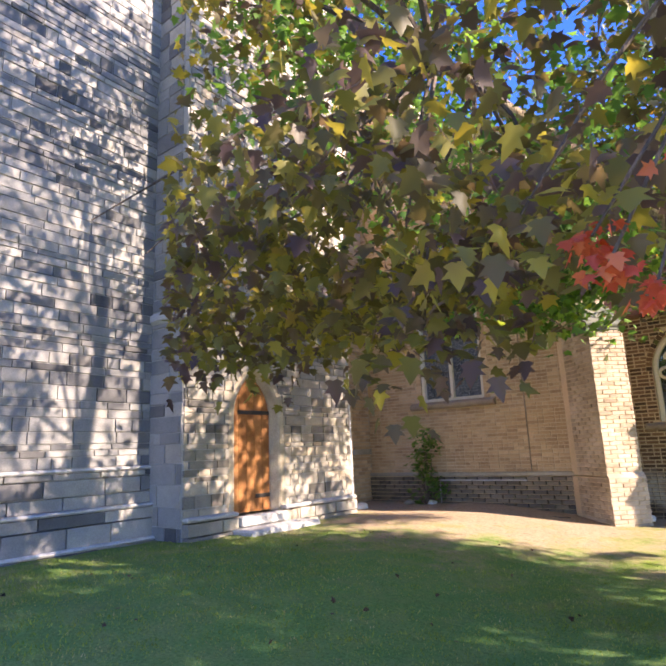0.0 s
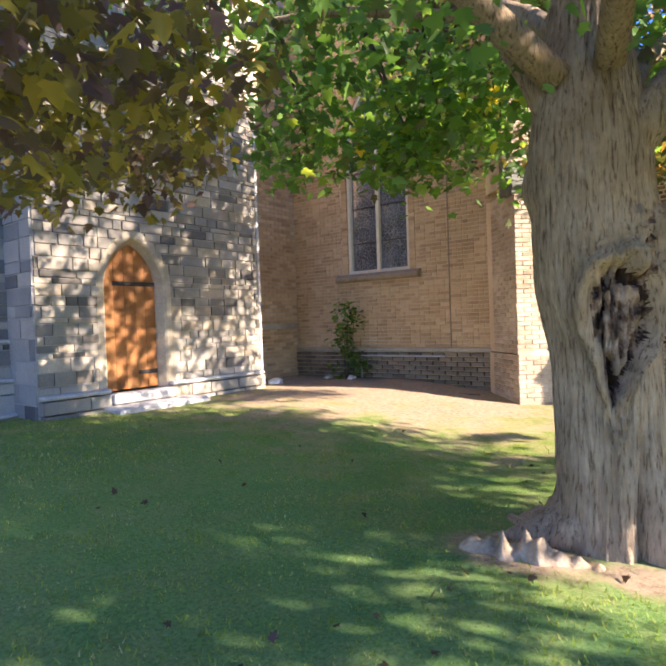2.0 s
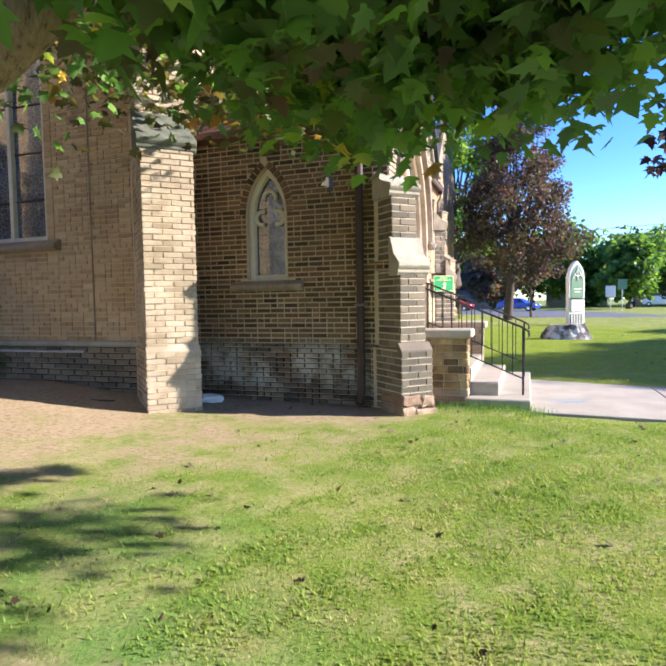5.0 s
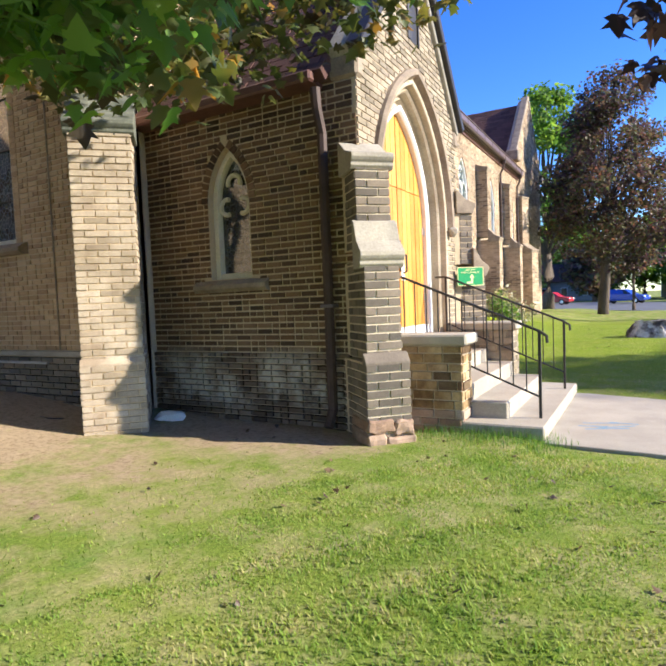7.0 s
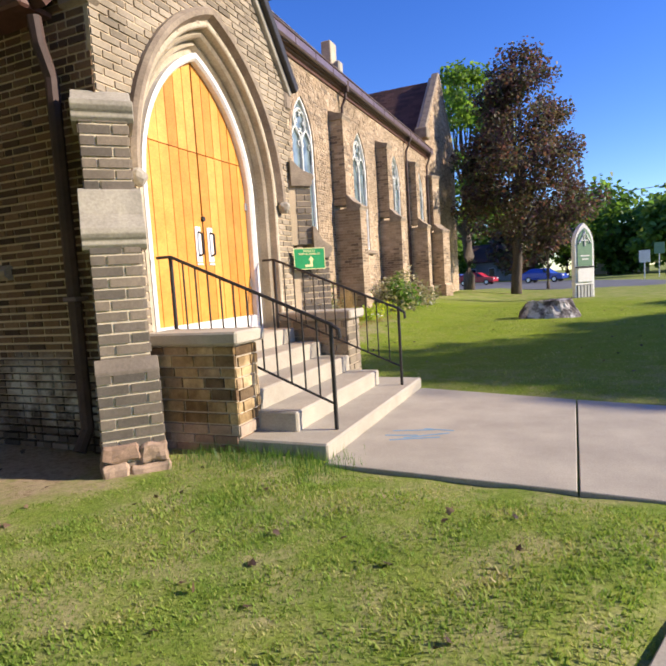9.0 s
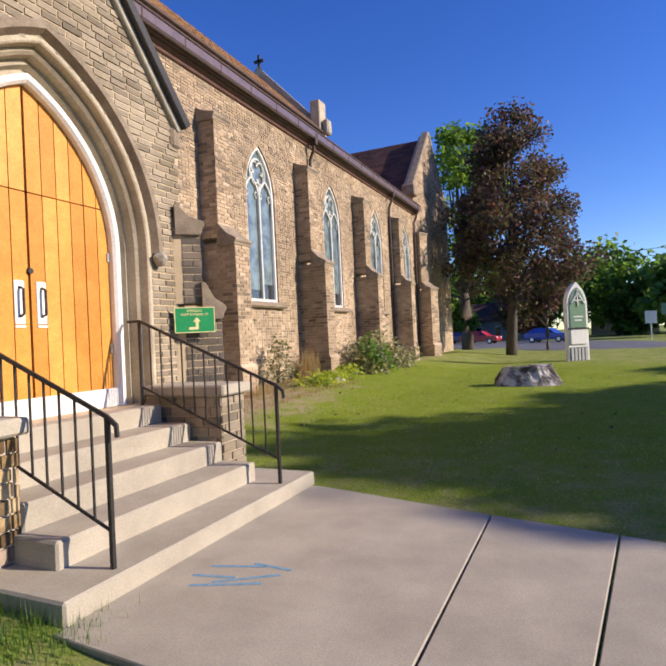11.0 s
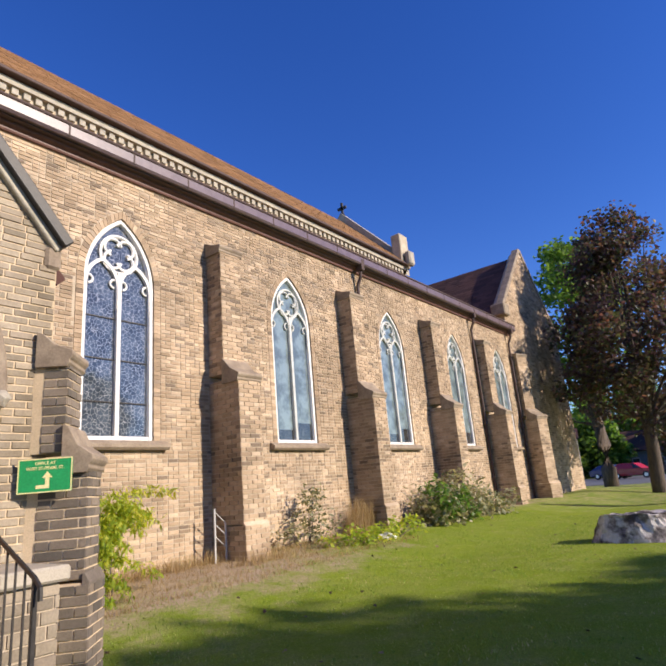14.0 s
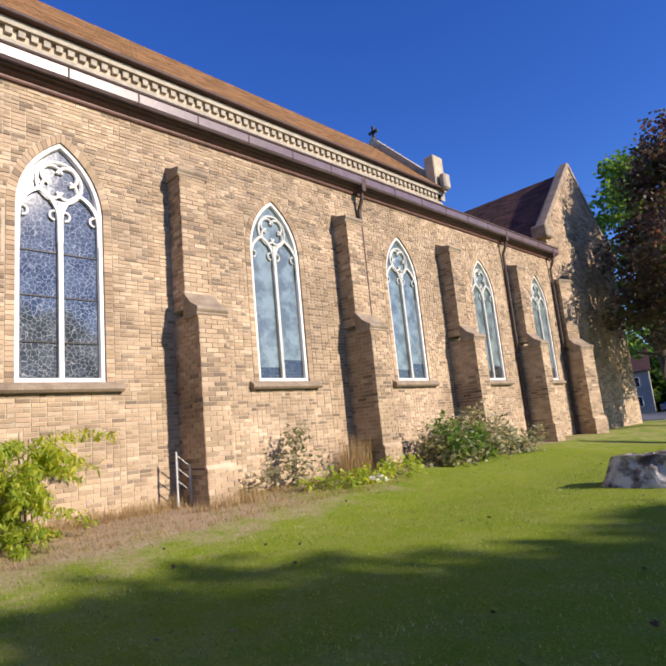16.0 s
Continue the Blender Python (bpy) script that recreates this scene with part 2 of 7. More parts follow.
m_door = pieces("golden_door_board", [(0, (0.56, 0.23, 0.045)), (0.5, (0.66, 0.3, 0.06)), (1, (0.74, 0.37, 0.09))], single=True, stain_scale=3, stain=(0.82, 0.74, 0.66), rough=0.42, bump=0.12)
m_door_old = pieces("weathered_door_board", [(0, (0.3, 0.13, 0.045)), (0.5, (0.38, 0.17, 0.06)), (1, (0.44, 0.22, 0.09))], single=True, stain_scale=4, stain=(0.6, 0.5, 0.4), rough=0.6, bump=0.3)
m_steel = plain("brushed_steel", (0.6, 0.6, 0.6), (0.68, 0.68, 0.68), 10, 90, rough=0.35, metal=0.9, bump=0.1)
m_green = plain("green_enamel", (0.012, 0.27, 0.085), (0.016, 0.31, 0.1), 6, 60, rough=0.4, bump=0.05)
m_sage = plain("sage_panel", (0.13, 0.24, 0.15), (0.16, 0.28, 0.18), 6, 60, rough=0.5, bump=0.05)
m_yellow = plain("yellow_lettering", (0.75, 0.68, 0.3), (0.8, 0.74, 0.4), 10, 60, rough=0.5, bump=0.02)
m_blue = plain("blue_chalk", (0.12, 0.28, 0.42), (0.2, 0.34, 0.46), 20, 90, rough=0.9)
m_asphalt = plain("asphalt", (0.1, 0.1, 0.105), (0.15, 0.15, 0.155), 0.5, 40, bump=0.4)
m_rock, _nt, _p = _mat("patched_granite")
_c = _ramp(_nt, _noise(_nt, 2.1, 6, 0.62), [(0.44, (0.055, 0.042, 0.042)), (0.5, (0.2, 0.17, 0.16)), (0.56, (0.52, 0.48, 0.46)), (0.7, (0.62, 0.58, 0.55))])
_nt.links.new(_mix(_nt, 0.8, _c, _ramp(_nt, _noise(_nt, 30, 4, 0.7), [(0.3, (0.7, 0.7, 0.7)), (0.7, (1.2, 1.2, 1.2))]), "MULTIPLY"), _p.inputs["Base Color"])
_p.inputs["Roughness"].default_value = 0.8
_bump(_nt, _noise(_nt, 12, 6, 0.7), 0.8, 0.03, _p)
m_rubber = plain("tyre_rubber", (0.02, 0.02, 0.02), (0.03, 0.03, 0.03), 10, 60)

# ---- building helpers ----


def empty(name, m=None):
    ob = new(name)
    ob.empty_display_size = 0.2
    if m is not None:
        ob.matrix_basis = m
    return ob


def solid(name, verts, faces, material, parent=None, label="", smooth=False):
    me = bpy.data.meshes.new(name)
    me.from_pydata([tuple(v) for v in verts], [], faces)
    me.materials.append(material)
    if smooth:
        me.polygons.foreach_set("use_smooth", [True] * len(me.polygons))
    me.update()
    ob = new(name, me)
    if parent is not None:
        ob.parent = parent
    if label:
        ob["label"] = label
    return ob


def part(name, bm, material, parent=None, label="", smooth=False):
    """Links a bmesh as one mesh object under a thing or a part."""
    me = bpy.data.meshes.new(name)
    bmesh.ops.recalc_face_normals(bm, faces=bm.faces)
    bm.to_mesh(me)
    bm.free()
    me.materials.append(material)
    if smooth:
        me.polygons.foreach_set("use_smooth", [True] * len(me.polygons))
    ob = new(name, me)
    if parent is not None:
        ob.parent = parent
    if label:
        ob["label"] = label
    return ob


def box(bm, a, b, m=None, bevel=0.0):
    """A box from corner a to corner b, in the frame m, with bevelled edges."""
    vs = [bm.verts.new((x, y, z)) for x in (a[0], b[0]) for y in (a[1], b[1]) for z in (a[2], b[2])]
    fs = [bm.faces.new([vs[i] for i in q]) for q in ((0, 1, 3, 2), (4, 6, 7, 5), (0, 4, 5, 1), (2, 3, 7, 6), (0, 2, 6, 4), (1, 5, 7, 3))]
    if bevel:
        r = bmesh.ops.bevel(bm, geom=list({e for f in fs for e in f.edges}), offset=bevel, segments=1, affect="EDGES")
        vs = list({v for f in r["faces"] for v in f.verts} | {v for v in vs if v.is_valid})
    if m is not None:
        bmesh.ops.transform(bm, matrix=m, verts=vs)
    return vs


def boxed(name, a, b, material, parent=None, label="", m=None, bevel=0.008):
    bm = bmesh.new()
    box(bm, a, b, m, bevel)
    return part(name, bm, material, parent, label)


def face_frame(x, y, z, n):
    """The frame of a wall: X along it, Y up, Z out of it. n: the way it faces, in degrees from +x."""
    c, s = math.cos(radians(n)), math.sin(radians(n))
    return Matrix(((-s, 0, c, x), (c, 0, s, y), (0, 1, 0, z), (0, 0, 0, 1)))


def arch(w, hs, ha, off=0.0, n=10, foot=0.0):
    """A pointed arch, from the right foot over the apex to the left foot: half width w, springing hs, apex ha, grown by off."""
    rise = ha - hs
    r = (w * w + rise * rise) / (2 * w)
    a1 = math.acos((r - w) / (r + off))
    right = [(w - r + (r + off) * math.cos(a1 * i / n), hs + (r + off) * math.sin(a1 * i / n)) for i in range(n + 1)]
    pts = [(w + off, foot)] + right
    return pts + [(-u, v) for u, v in reversed(pts[:-1])]


def sheet(loops, depth, m=None, front=0.0):
    """A slab with holes: the first loop is its outline, the others go through it."""
    from mathutils.geometry import tessellate_polygon
    flat = [p for l in loops for p in l]
    tris = tessellate_polygon([[Vector((u, v, 0)) for u, v in l] for l in loops])
    n = len(flat)
    verts = [(u, v, front) for u, v in flat] + [(u, v, front - depth) for u, v in flat]
    faces = [tuple(t) for t in tris] + [tuple(i + n for i in reversed(t)) for t in tris]
    k = 0
    for l in loops:
        for i in range(len(l)):
            a, b = k + i, k + (i + 1) % len(l)
            faces.append((a, b, b + n, a + n))
        k += len(l)
    if m is not None:
        verts = [tuple(m @ Vector(v)) for v in verts]
    bm = bmesh.new()
    vs = [bm.verts.new(v) for v in verts]
    for f in faces:
        try:
            bm.faces.new([vs[i] for i in f])
        except ValueError:
            pass
    return bm


def arch_sweep(w, hs, ha, profile, n=12, foot=0.0, m=None, bm=None, jamb=True):
    """Sweeps a closed profile of (offset, depth) round a pointed arch."""
    bm = bm or bmesh.new()
    rows = []
    for off, z in profile:
        pts = arch(w, hs, ha, off, n, foot)
        if not jamb:
            pts = pts[1:-1]
        rows.append([bm.verts.new((u, v, z) if m is None else m @ Vector((u, v, z))) for u, v in pts])
    k = len(rows)
    for i in range(k):
        a, b = rows[i], rows[(i + 1) % k]
        for j in range(len(a) - 1):
            bm.faces.new((a[j], a[j + 1], b[j + 1], b[j]))
    for j in (0, len(rows[0]) - 1):
        bm.faces.new([r[j] for r in rows])
    return bm


def tube(bm, pts, radii, seg=8, cap=True):
    pts = [Vector(p) for p in pts]
    rings = []
    for i, p in enumerate(pts):
        d = (pts[min(i + 1, len(pts) - 1)] - pts[max(i - 1, 0)]).normalized()
        q = d.to_track_quat("Z", "Y")
        rings.append([bm.verts.new(p + q @ Vector((math.cos(2 * math.pi * j / seg), math.sin(2 * math.pi * j / seg), 0)) * radii[i]) for j in range(seg)])
    for a, b in zip(rings, rings[1:]):
        for j in range(seg):
            bm.faces.new((a[j], a[(j + 1) % seg], b[(j + 1) % seg], b[j]))
    if cap:
        bm.faces.new(rings[0][::-1])
        bm.faces.new(rings[-1])
    return bm


def cut(spans, a, b):
    """Takes the stretch a..b out of a list of stretches."""
    out = []
    for s, e in spans:
        if b <= s or a >= e:
            out.append((s, e))
            continue
        if a > s:
            out.append((s, a))
        if b < e:
            out.append((b, e))
    return out


def arch_half(w, hs, ha, off, v):
    """Half the width of a pointed arch at height v, or 0 above it."""
    rise = ha - hs
    r = (w * w + rise * rise) / (2 * w)
    if v <= hs:
        return w + off
    q = (r + off) ** 2 - (v - hs) ** 2
    return max(0.0, w - r + math.sqrt(q)) if q > 0 else 0.0


def courses(spans_at, v0, v1, bh, bl, joint, rng, wild=0.0, headers=False):
    """Laid pieces as (u0, u1, v0, v1, full). spans_at(v): where the wall is solid at that height. wild: how uneven the pieces are."""
    out, v, k = [], v0, 0
    while v < v1 - 0.03:
        h = bh * (1 + wild * rng.uniform(-0.45, 0.6))
        top = min(v + h, v1)
        for a, b in spans_at((v + top) / 2):
            u = a - (0.5 * bl if k % 2 else 0) - (rng.uniform(0, bl) if wild else 0)
            while u < b:
                l = bl * (1 + wild * rng.uniform(-0.6, 0.9))
                if headers and rng.uniform() < 0.42:
                    l = bl / 2
                s, e = max(u, a), min(u + l, b)
                if e - s > 0.05:
                    out.append((s + joint / 2, e - joint / 2, v + joint / 2, top - joint / 2, e - s > l - 1e-4 and top - v > h - 1e-4))
                u += l
        v, k = top, k + 1
    return out


def lay(name, m, rects, material, parent, depth=0.012, chamfer=0.004, rng=None, sink=0.02):
    """Pieces of a wall joined into one mesh: a front and four sides each."""
    n = len(rects)
    if not n:
        return None
    r = np.array([q[:4] for q in rects], dtype=float)
    d = np.full(n, depth) * (rng.uniform(0.55, 1.35, n) if rng is not None else 1)
    c = chamfer
    co = np.empty((n, 8, 3))
    for i, (ui, vi) in enumerate(((0, 2), (1, 2), (1, 3), (0, 3))):
        co[:, i, 0], co[:, i, 1], co[:, i, 2] = r[:, ui], r[:, vi], -sink
        co[:, 4 + i, 0] = r[:, ui] + (c if ui == 0 else -c)
        co[:, 4 + i, 1] = r[:, vi] + (c if vi == 2 else -c)
        co[:, 4 + i, 2] = d
    mm = np.array(m)
    flat = co.reshape(-1, 3) @ mm[:3, :3].T + mm[:3, 3]
    quad = np.array([(4, 5, 6, 7), (0, 1, 5, 4), (1, 2, 6, 5), (2, 3, 7, 6), (3, 0, 4, 7)])
    faces = (quad[None] + 8 * np.arange(n)[:, None, None]).reshape(-1, 4)
    ob = solid(name, flat.tolist(), faces.tolist(), material, parent)
    ob["kind"] = "stuff"
    return ob


def lay_single(name, m, rects, material, parent, depth=0.012, c=0.004, sink=0.02, base=None):
    """Full pieces as objects of their own on one mesh each size; odd sizes get a mesh of their own."""
    made = {}
    for s, e, v0, v1, *_ in rects:
        key = (round(e - s, 3), round(v1 - v0, 3))
        if key not in made:
            w, h = key[0] / 2, key[1] / 2
            co = [(-w, -h, -sink), (w, -h, -sink), (w, h, -sink), (-w, h, -sink), (-w + c, -h + c, depth), (w - c, -h + c, depth), (w - c, h - c, depth), (-w + c, h - c, depth)]
            me = bpy.data.meshes.new(name)
            me.from_pydata(co, [], [(4, 5, 6, 7), (0, 1, 5, 4), (1, 2, 6, 5), (2, 3, 7, 6), (3, 0, 4, 7)])
            me.materials.append(material)
            made[key] = me
        ob = new(name, made[key])
        ob.parent = parent
        ob.matrix_basis = m @ Matrix.Translation(((s + e) / 2, (v0 + v1) / 2, random.uniform(-0.003, 0.004)))


def split_lay(name, m, rects, mat_joined, mat_single, parent, near, limit=300, rng=None, depth=0.012):
    """The pieces within the stretch `near` (u0, u1, v0, v1) one by one, the rest joined."""
    a, b, c, d = near
    one, rest = [], []
    for q in rects:
        inside = a <= q[0] and q[1] <= b and c <= q[2] and q[3] <= d
        (one if inside and len(one) < limit else rest).append(q)
    lay_single(name, m, one, mat_single, parent, depth)
    lay(name + "work", m, rest, mat_joined, parent, depth, rng=rng)


def ss(t):
    t = np.clip(t, 0, 1)
    return t * t * (3 - 2 * t)


def land(x, y):
    """Height of the ground."""
    x, y = np.asarray(x, float), np.asarray(y, float)
    wy = ss((y - 12.5) / 2.5)
    west = 0.27 * ss((-1.2 - x) / 4.0)
    aisle = 0.30 * ss((1.4 - x) / 3.8) + 0.07 * ss((y - 15) / 8)
    path = ss((x - 2.0) / 0.3) * ss((y - 11.2) / 0.5) * ss((15.0 - y) / 0.5)
    edge = 4.34 + 0.376 * (y - 10.58)
    path = np.maximum(path, 1.2 * ss((x - edge + 0.2) / 0.2) * ss((edge + 1.85 - x) / 0.2) * ss((11.8 - y) / 0.3))
    z = 0.07 + (1 - wy) * west + wy * aisle
    return z + 0.012 * np.sin(1.7 * x + 0.6 * y) * np.cos(1.3 * y - 0.4 * x) - 0.05 * path


def spread(n, rng, pts, sizes, outline, material, name, parent, droop=0.5, kind=None):
    """Leaves: copies of a folded outline at the points, turned at random, in one mesh."""
    k = len(outline)
    o = np.array(outline, float)
    half = k
    tpl = np.zeros((2 * half, 3))
    tpl[:half, 0], tpl[:half, 1], tpl[:half, 2] = o[:, 0], o[:, 1], -0.22 * np.abs(o[:, 0])
    tpl[half:, 0], tpl[half:, 1], tpl[half:, 2] = -o[:, 0], o[:, 1], -0.22 * np.abs(o[:, 0])
    yaw = rng.uniform(0, 2 * np.pi, n)
    pit = rng.normal(-droop, 0.5, n)
    rol = rng.normal(0, 0.55, n)
    cy, sy, cp, sp, cr, sr = np.cos(yaw), np.sin(yaw), np.cos(pit), np.sin(pit), np.cos(rol), np.sin(rol)
    one = np.ones(n)
    zero = np.zeros(n)
    rz = np.array([[cy, -sy, zero], [sy, cy, zero], [zero, zero, one]]).transpose(2, 0, 1)
    rx = np.array([[one, zero, zero], [zero, cp, -sp], [zero, sp, cp]]).transpose(2, 0, 1)
    ry = np.array([[cr, zero, sr], [zero, one, zero], [-sr, zero, cr]]).transpose(2, 0, 1)
    rot = rz @ rx @ ry
    co = np.einsum("nij,kj->nki", rot, tpl) * np.asarray(sizes)[:, None, None] + np.asarray(pts)[:, None, :]
    # both halves share the midrib: its two ends are the first and last points of the outline
    idx = np.arange(2 * half).reshape(1, -1) + 2 * half * np.arange(n)[:, None]
    a = idx[:, :half]
    b = idx[:, half:][:, ::-1].copy()
    b[:, 0], b[:, -1] = idx[:, half - 1], idx[:, 0]
    me = bpy.data.meshes.new(name)
    me.vertices.add(n * 2 * half)
    me.vertices.foreach_set("co", co.reshape(-1).astype(np.float32))
    loops = np.stack([a, b], 1).reshape(-1)
    me.loops.add(len(loops))
    me.loops.foreach_set("vertex_index", loops.astype(np.int32))
    me.polygons.add(2 * n)
    me.polygons.foreach_set("loop_start", (np.arange(2 * n) * half).astype(np.int32))
    me.materials.append(material)
    me.update(calc_edges=True)
    ob = new(name, me)
    if parent is not None:
        ob.parent = parent
    if kind:
        ob["kind"] = kind
    return ob


MAPLE = [(0, 0), (0.17, -0.06), (0.46, 0.07), (0.29, 0.24), (0.57, 0.53), (0.27, 0.5), (0.19, 0.68), (0, 1)]
OVAL = [(0, 0), (0.3, 0.45), (0, 1)]
CLUMP = [(0, 0), (0.4, 0.18), (0.3, 0.6), (0, 1)]

# ---- ground ----
def ground_sheet():
    def lines(lo, hi, a, b, step):
        near = np.arange(a, b + 1e-6, step)
        k = np.array([1, 3, 7, 15, 30, 60, 120, 250, 500, 900.0])
        return np.concatenate([(a - k)[::-1][k[::-1] <= a - lo], near, (b + k)[k <= hi - b]])
    xs, ys = lines(-900, 900, -11, 12, 0.2), lines(-900, 900, -6, 44, 0.25)
    gx, gy = np.meshgrid(xs, ys, indexing="ij")
    gz = land(np.clip(gx, -12, 12), np.clip(gy, -6, 44)) + 0.008 * np.sin(9 * gx) * np.sin(7.3 * gy + gx)
    far = np.maximum(0, np.maximum(np.abs(gy - 20) - 24, np.abs(gx) - 12))
    gz = gz * np.exp(-far / 8) - 0.0 * far
    nx, ny = len(xs), len(ys)
    idx = np.arange(nx * ny).reshape(nx, ny)
    faces = np.stack([idx[:-1, :-1], idx[1:, :-1], idx[1:, 1:], idx[:-1, 1:]], -1).reshape(-1, 4)
    m, nt, p = _mat("lawn_and_earth")
    pos = nt.nodes.new("ShaderNodeNewGeometry").outputs["Position"]
    sep = nt.nodes.new("ShaderNodeSeparateXYZ")
    nt.links.new(pos, sep.inputs[0])

    def calc(op, a, b=None):
        n = nt.nodes.new("ShaderNodeMath")
        n.operation = op
        for i, v in enumerate((a, b)):
            if v is None:
                continue
            if isinstance(v, (int, float)):
                n.inputs[i].default_value = v
            else:
                nt.links.new(v, n.inputs[i])
        return n.outputs[0]

    def spot(cx, cy, rx, ry):
        dx = calc("DIVIDE", calc("SUBTRACT", sep.outputs[0], cx), rx)
        dy = calc("DIVIDE", calc("SUBTRACT", sep.outputs[1], cy), ry)
        return calc("SUBTRACT", 1.0, calc("SQRT", calc("ADD", calc("MULTIPLY", dx, dx), calc("MULTIPLY", dy, dy))))
    bare = spot(-4.6, 10.2, 5.0, 4.2)
    for s in (spot(-0.9, 11.4, 2.2, 1.5), spot(0.6, 5.85, 0.75, 0.5), spot(0.3, 5.05, 0.5, 0.25), spot(-0.4, 5.0, 0.7, 0.3), spot(-2.2, 18.0, 2.5, 5.5), spot(-2.3, 28, 0.9, 9)):
        bare = calc("MAXIMUM", bare, s)
    wob = calc("MULTIPLY", calc("SUBTRACT", _noise(nt, 1.4, 7, 0.75), 0.5), 2.2)
    bare = calc("MULTIPLY", calc("ADD", bare, wob), 1.9)
    grass = _mix(nt, _ramp(nt, _noise(nt, 0.7, 5, 0.7), [(0.35, (0, 0, 0)), (0.65, (1, 1, 1))]), (0.14, 0.205, 0.038), (0.24, 0.28, 0.064))
    # bluish cast of the tree's shade, painted into the grass colour here
    shade_tint = calc("MULTIPLY", calc("ADD", spot(-2.5, 3.2, 6.5, 5.5), calc("MULTIPLY", calc("SUBTRACT", _noise(nt, 0.9, 4, 0.7), 0.5), 1.2)), 1.6)
    lim = nt.nodes.new("ShaderNodeClamp")
    nt.links.new(shade_tint, lim.inputs[0])
    grass = _mix(nt, lim.outputs[0], grass, _mix(nt, _noise(nt, 1.6, 5, 0.7), (0.085, 0.22, 0.075), (0.175, 0.285, 0.105)))
    # yellow of sunlit grass put into the colour of the far lawn
    sun_tint = nt.nodes.new("ShaderNodeClamp")
    nt.links.new(calc("MULTIPLY", spot(2.5, 24.0, 10.0, 11.5), 2.5), sun_tint.inputs[0])
    grass = _mix(nt, sun_tint.outputs[0], grass, _mix(nt, _noise(nt, 0.8, 5, 0.7), (0.145, 0.205, 0.018), (0.24, 0.285, 0.034)))
    dry = _ramp(nt, _noise(nt, 2.3, 6, 0.75), [(0.44, (0, 0, 0)), (0.66, (1, 1, 1))])
    grass = _mix(nt, calc("MULTIPLY", dry, calc("SUBTRACT", 1.0, calc("MULTIPLY", calc("MAXIMUM", lim.outputs[0], sun_tint.outputs[0]), 0.75))), grass, (0.36, 0.31, 0.17))
    blades = _noise(nt, 42, 5, 0.8)
    grass = _mix(nt, 1.0, grass, _ramp(nt, blades, [(0.32, (0.55, 0.6, 0.5)), (0.68, (1.35, 1.35, 1.25))]), "MULTIPLY")
    earth = _mix(nt, _noise(nt, 3, 6, 0.7), (0.3, 0.222, 0.145), (0.45, 0.355, 0.25))
    earth = _mix(nt, 0.8, earth, _ramp(nt, _noise(nt, 19, 6, 0.8), [(0.36, (0.5, 0.46, 0.4)), (0.52, (1, 1, 1)), (0.7, (1.2, 1.18, 1.15))]), "MULTIPLY")
    clamp = nt.nodes.new("ShaderNodeClamp")
    nt.links.new(bare, clamp.inputs[0])
    col = _mix(nt, clamp.outputs[0], grass, earth)
    nt.links.new(col, p.inputs["Base Color"])
    p.inputs["Roughness"].default_value = 0.95
    p.inputs["Specular IOR Level"].default_value = 0.04
    _bump(nt, blades, 0.6, 0.016, p)
    ob = solid("ground", np.stack([gx, gy, gz], -1).reshape(-1, 3).tolist(), faces.tolist(), m, smooth=True)
    tagged(ob, "sunlit lawn with dry patches and bare earth by the walls", "ground", kind="structure")


ground_sheet()

WALKS = empty("pavement")
tagged(WALKS, "pale concrete path of jointed slabs before the steps", "path", kind="structure")


def slab(corners, top=0.055, deep=0.2):
    bm = bmesh.new()
    a = [bm.verts.new((x, y, top)) for x, y in corners]
    b = [bm.verts.new((x, y, top - deep)) for x, y in corners]
    bm.faces.new(a)
    bm.faces.new(b[::-1])
    for i in range(4):
        j = (i + 1) % 4
        bm.faces.new((a[i], b[i], b[j], a[j]))
    bmesh.ops.recalc_face_normals(bm, faces=bm.faces)
    bmesh.ops.bevel(bm, geom=[e for e in bm.edges if all(v.co.z > top - 0.01 for v in e.verts)], offset=0.006, segments=1, affect="EDGES")
    part("paving_slab", bm, m_concrete, WALKS)


slab([(2.2, 11.88), (3.97, 11.74), (3.97, 14.36), (2.2, 14.82)])
slab([(3.985, 11.74), (4.6, 11.68), (4.85, 14.16), (3.985, 14.355)])
slab([(4.615, 11.68), (6.3, 11.55), (6.3, 13.8), (4.865, 14.155)])
for k in range(11):
    y1, y0 = 11.55 - 1.5 * k, 11.55 - 1.5 * k - 1.485
    a1, a0 = 4.34 + 0.376 * (y1 - 10.58), 4.34 + 0.376 * (y0 - 10.58)
    slab([(a0, y0), (a0 + 1.65, y0 - 0.12), (a1 + 1.65, y1 - 0.12), (a1, y1)])
for k in range(6):
    slab([(6.315 + 1.5 * k, 11.55), (6.3 + 1.5 * (k + 1), 11.55), (6.3 + 1.5 * (k + 1), 13.8), (6.315 + 1.5 * k, 13.8)])

# road beyond the lawn
ROAD = [(-60, 74), (-6, 60), (5.3, 44), (8.2, 32), (9.4, 10), (9.8, -60)]
ROAD_FAR = [(-60, 100), (-2, 84), (9, 62), (14.0, 40), (15.5, 10), (15.5, -60)]


def band(name, near, far, z, material, label, category):
    bm = bmesh.new()
    a = [bm.verts.new((x, y, z)) for x, y in near]
    b = [bm.verts.new((x, y, z)) for x, y in far]
    c = [bm.verts.new((x, y, z - 0.3)) for x, y in near]
    for i in range(len(a) - 1):
        bm.faces.new((a[i], b[i], b[i + 1], a[i + 1]))
        bm.faces.new((a[i], a[i + 1], c[i + 1], c[i]))
    tagged(part(name, bm, material), label, category, kind="structure")


band("road", ROAD, ROAD_FAR, 0.1, m_asphalt, "grey asphalt road past the lawn", "road")

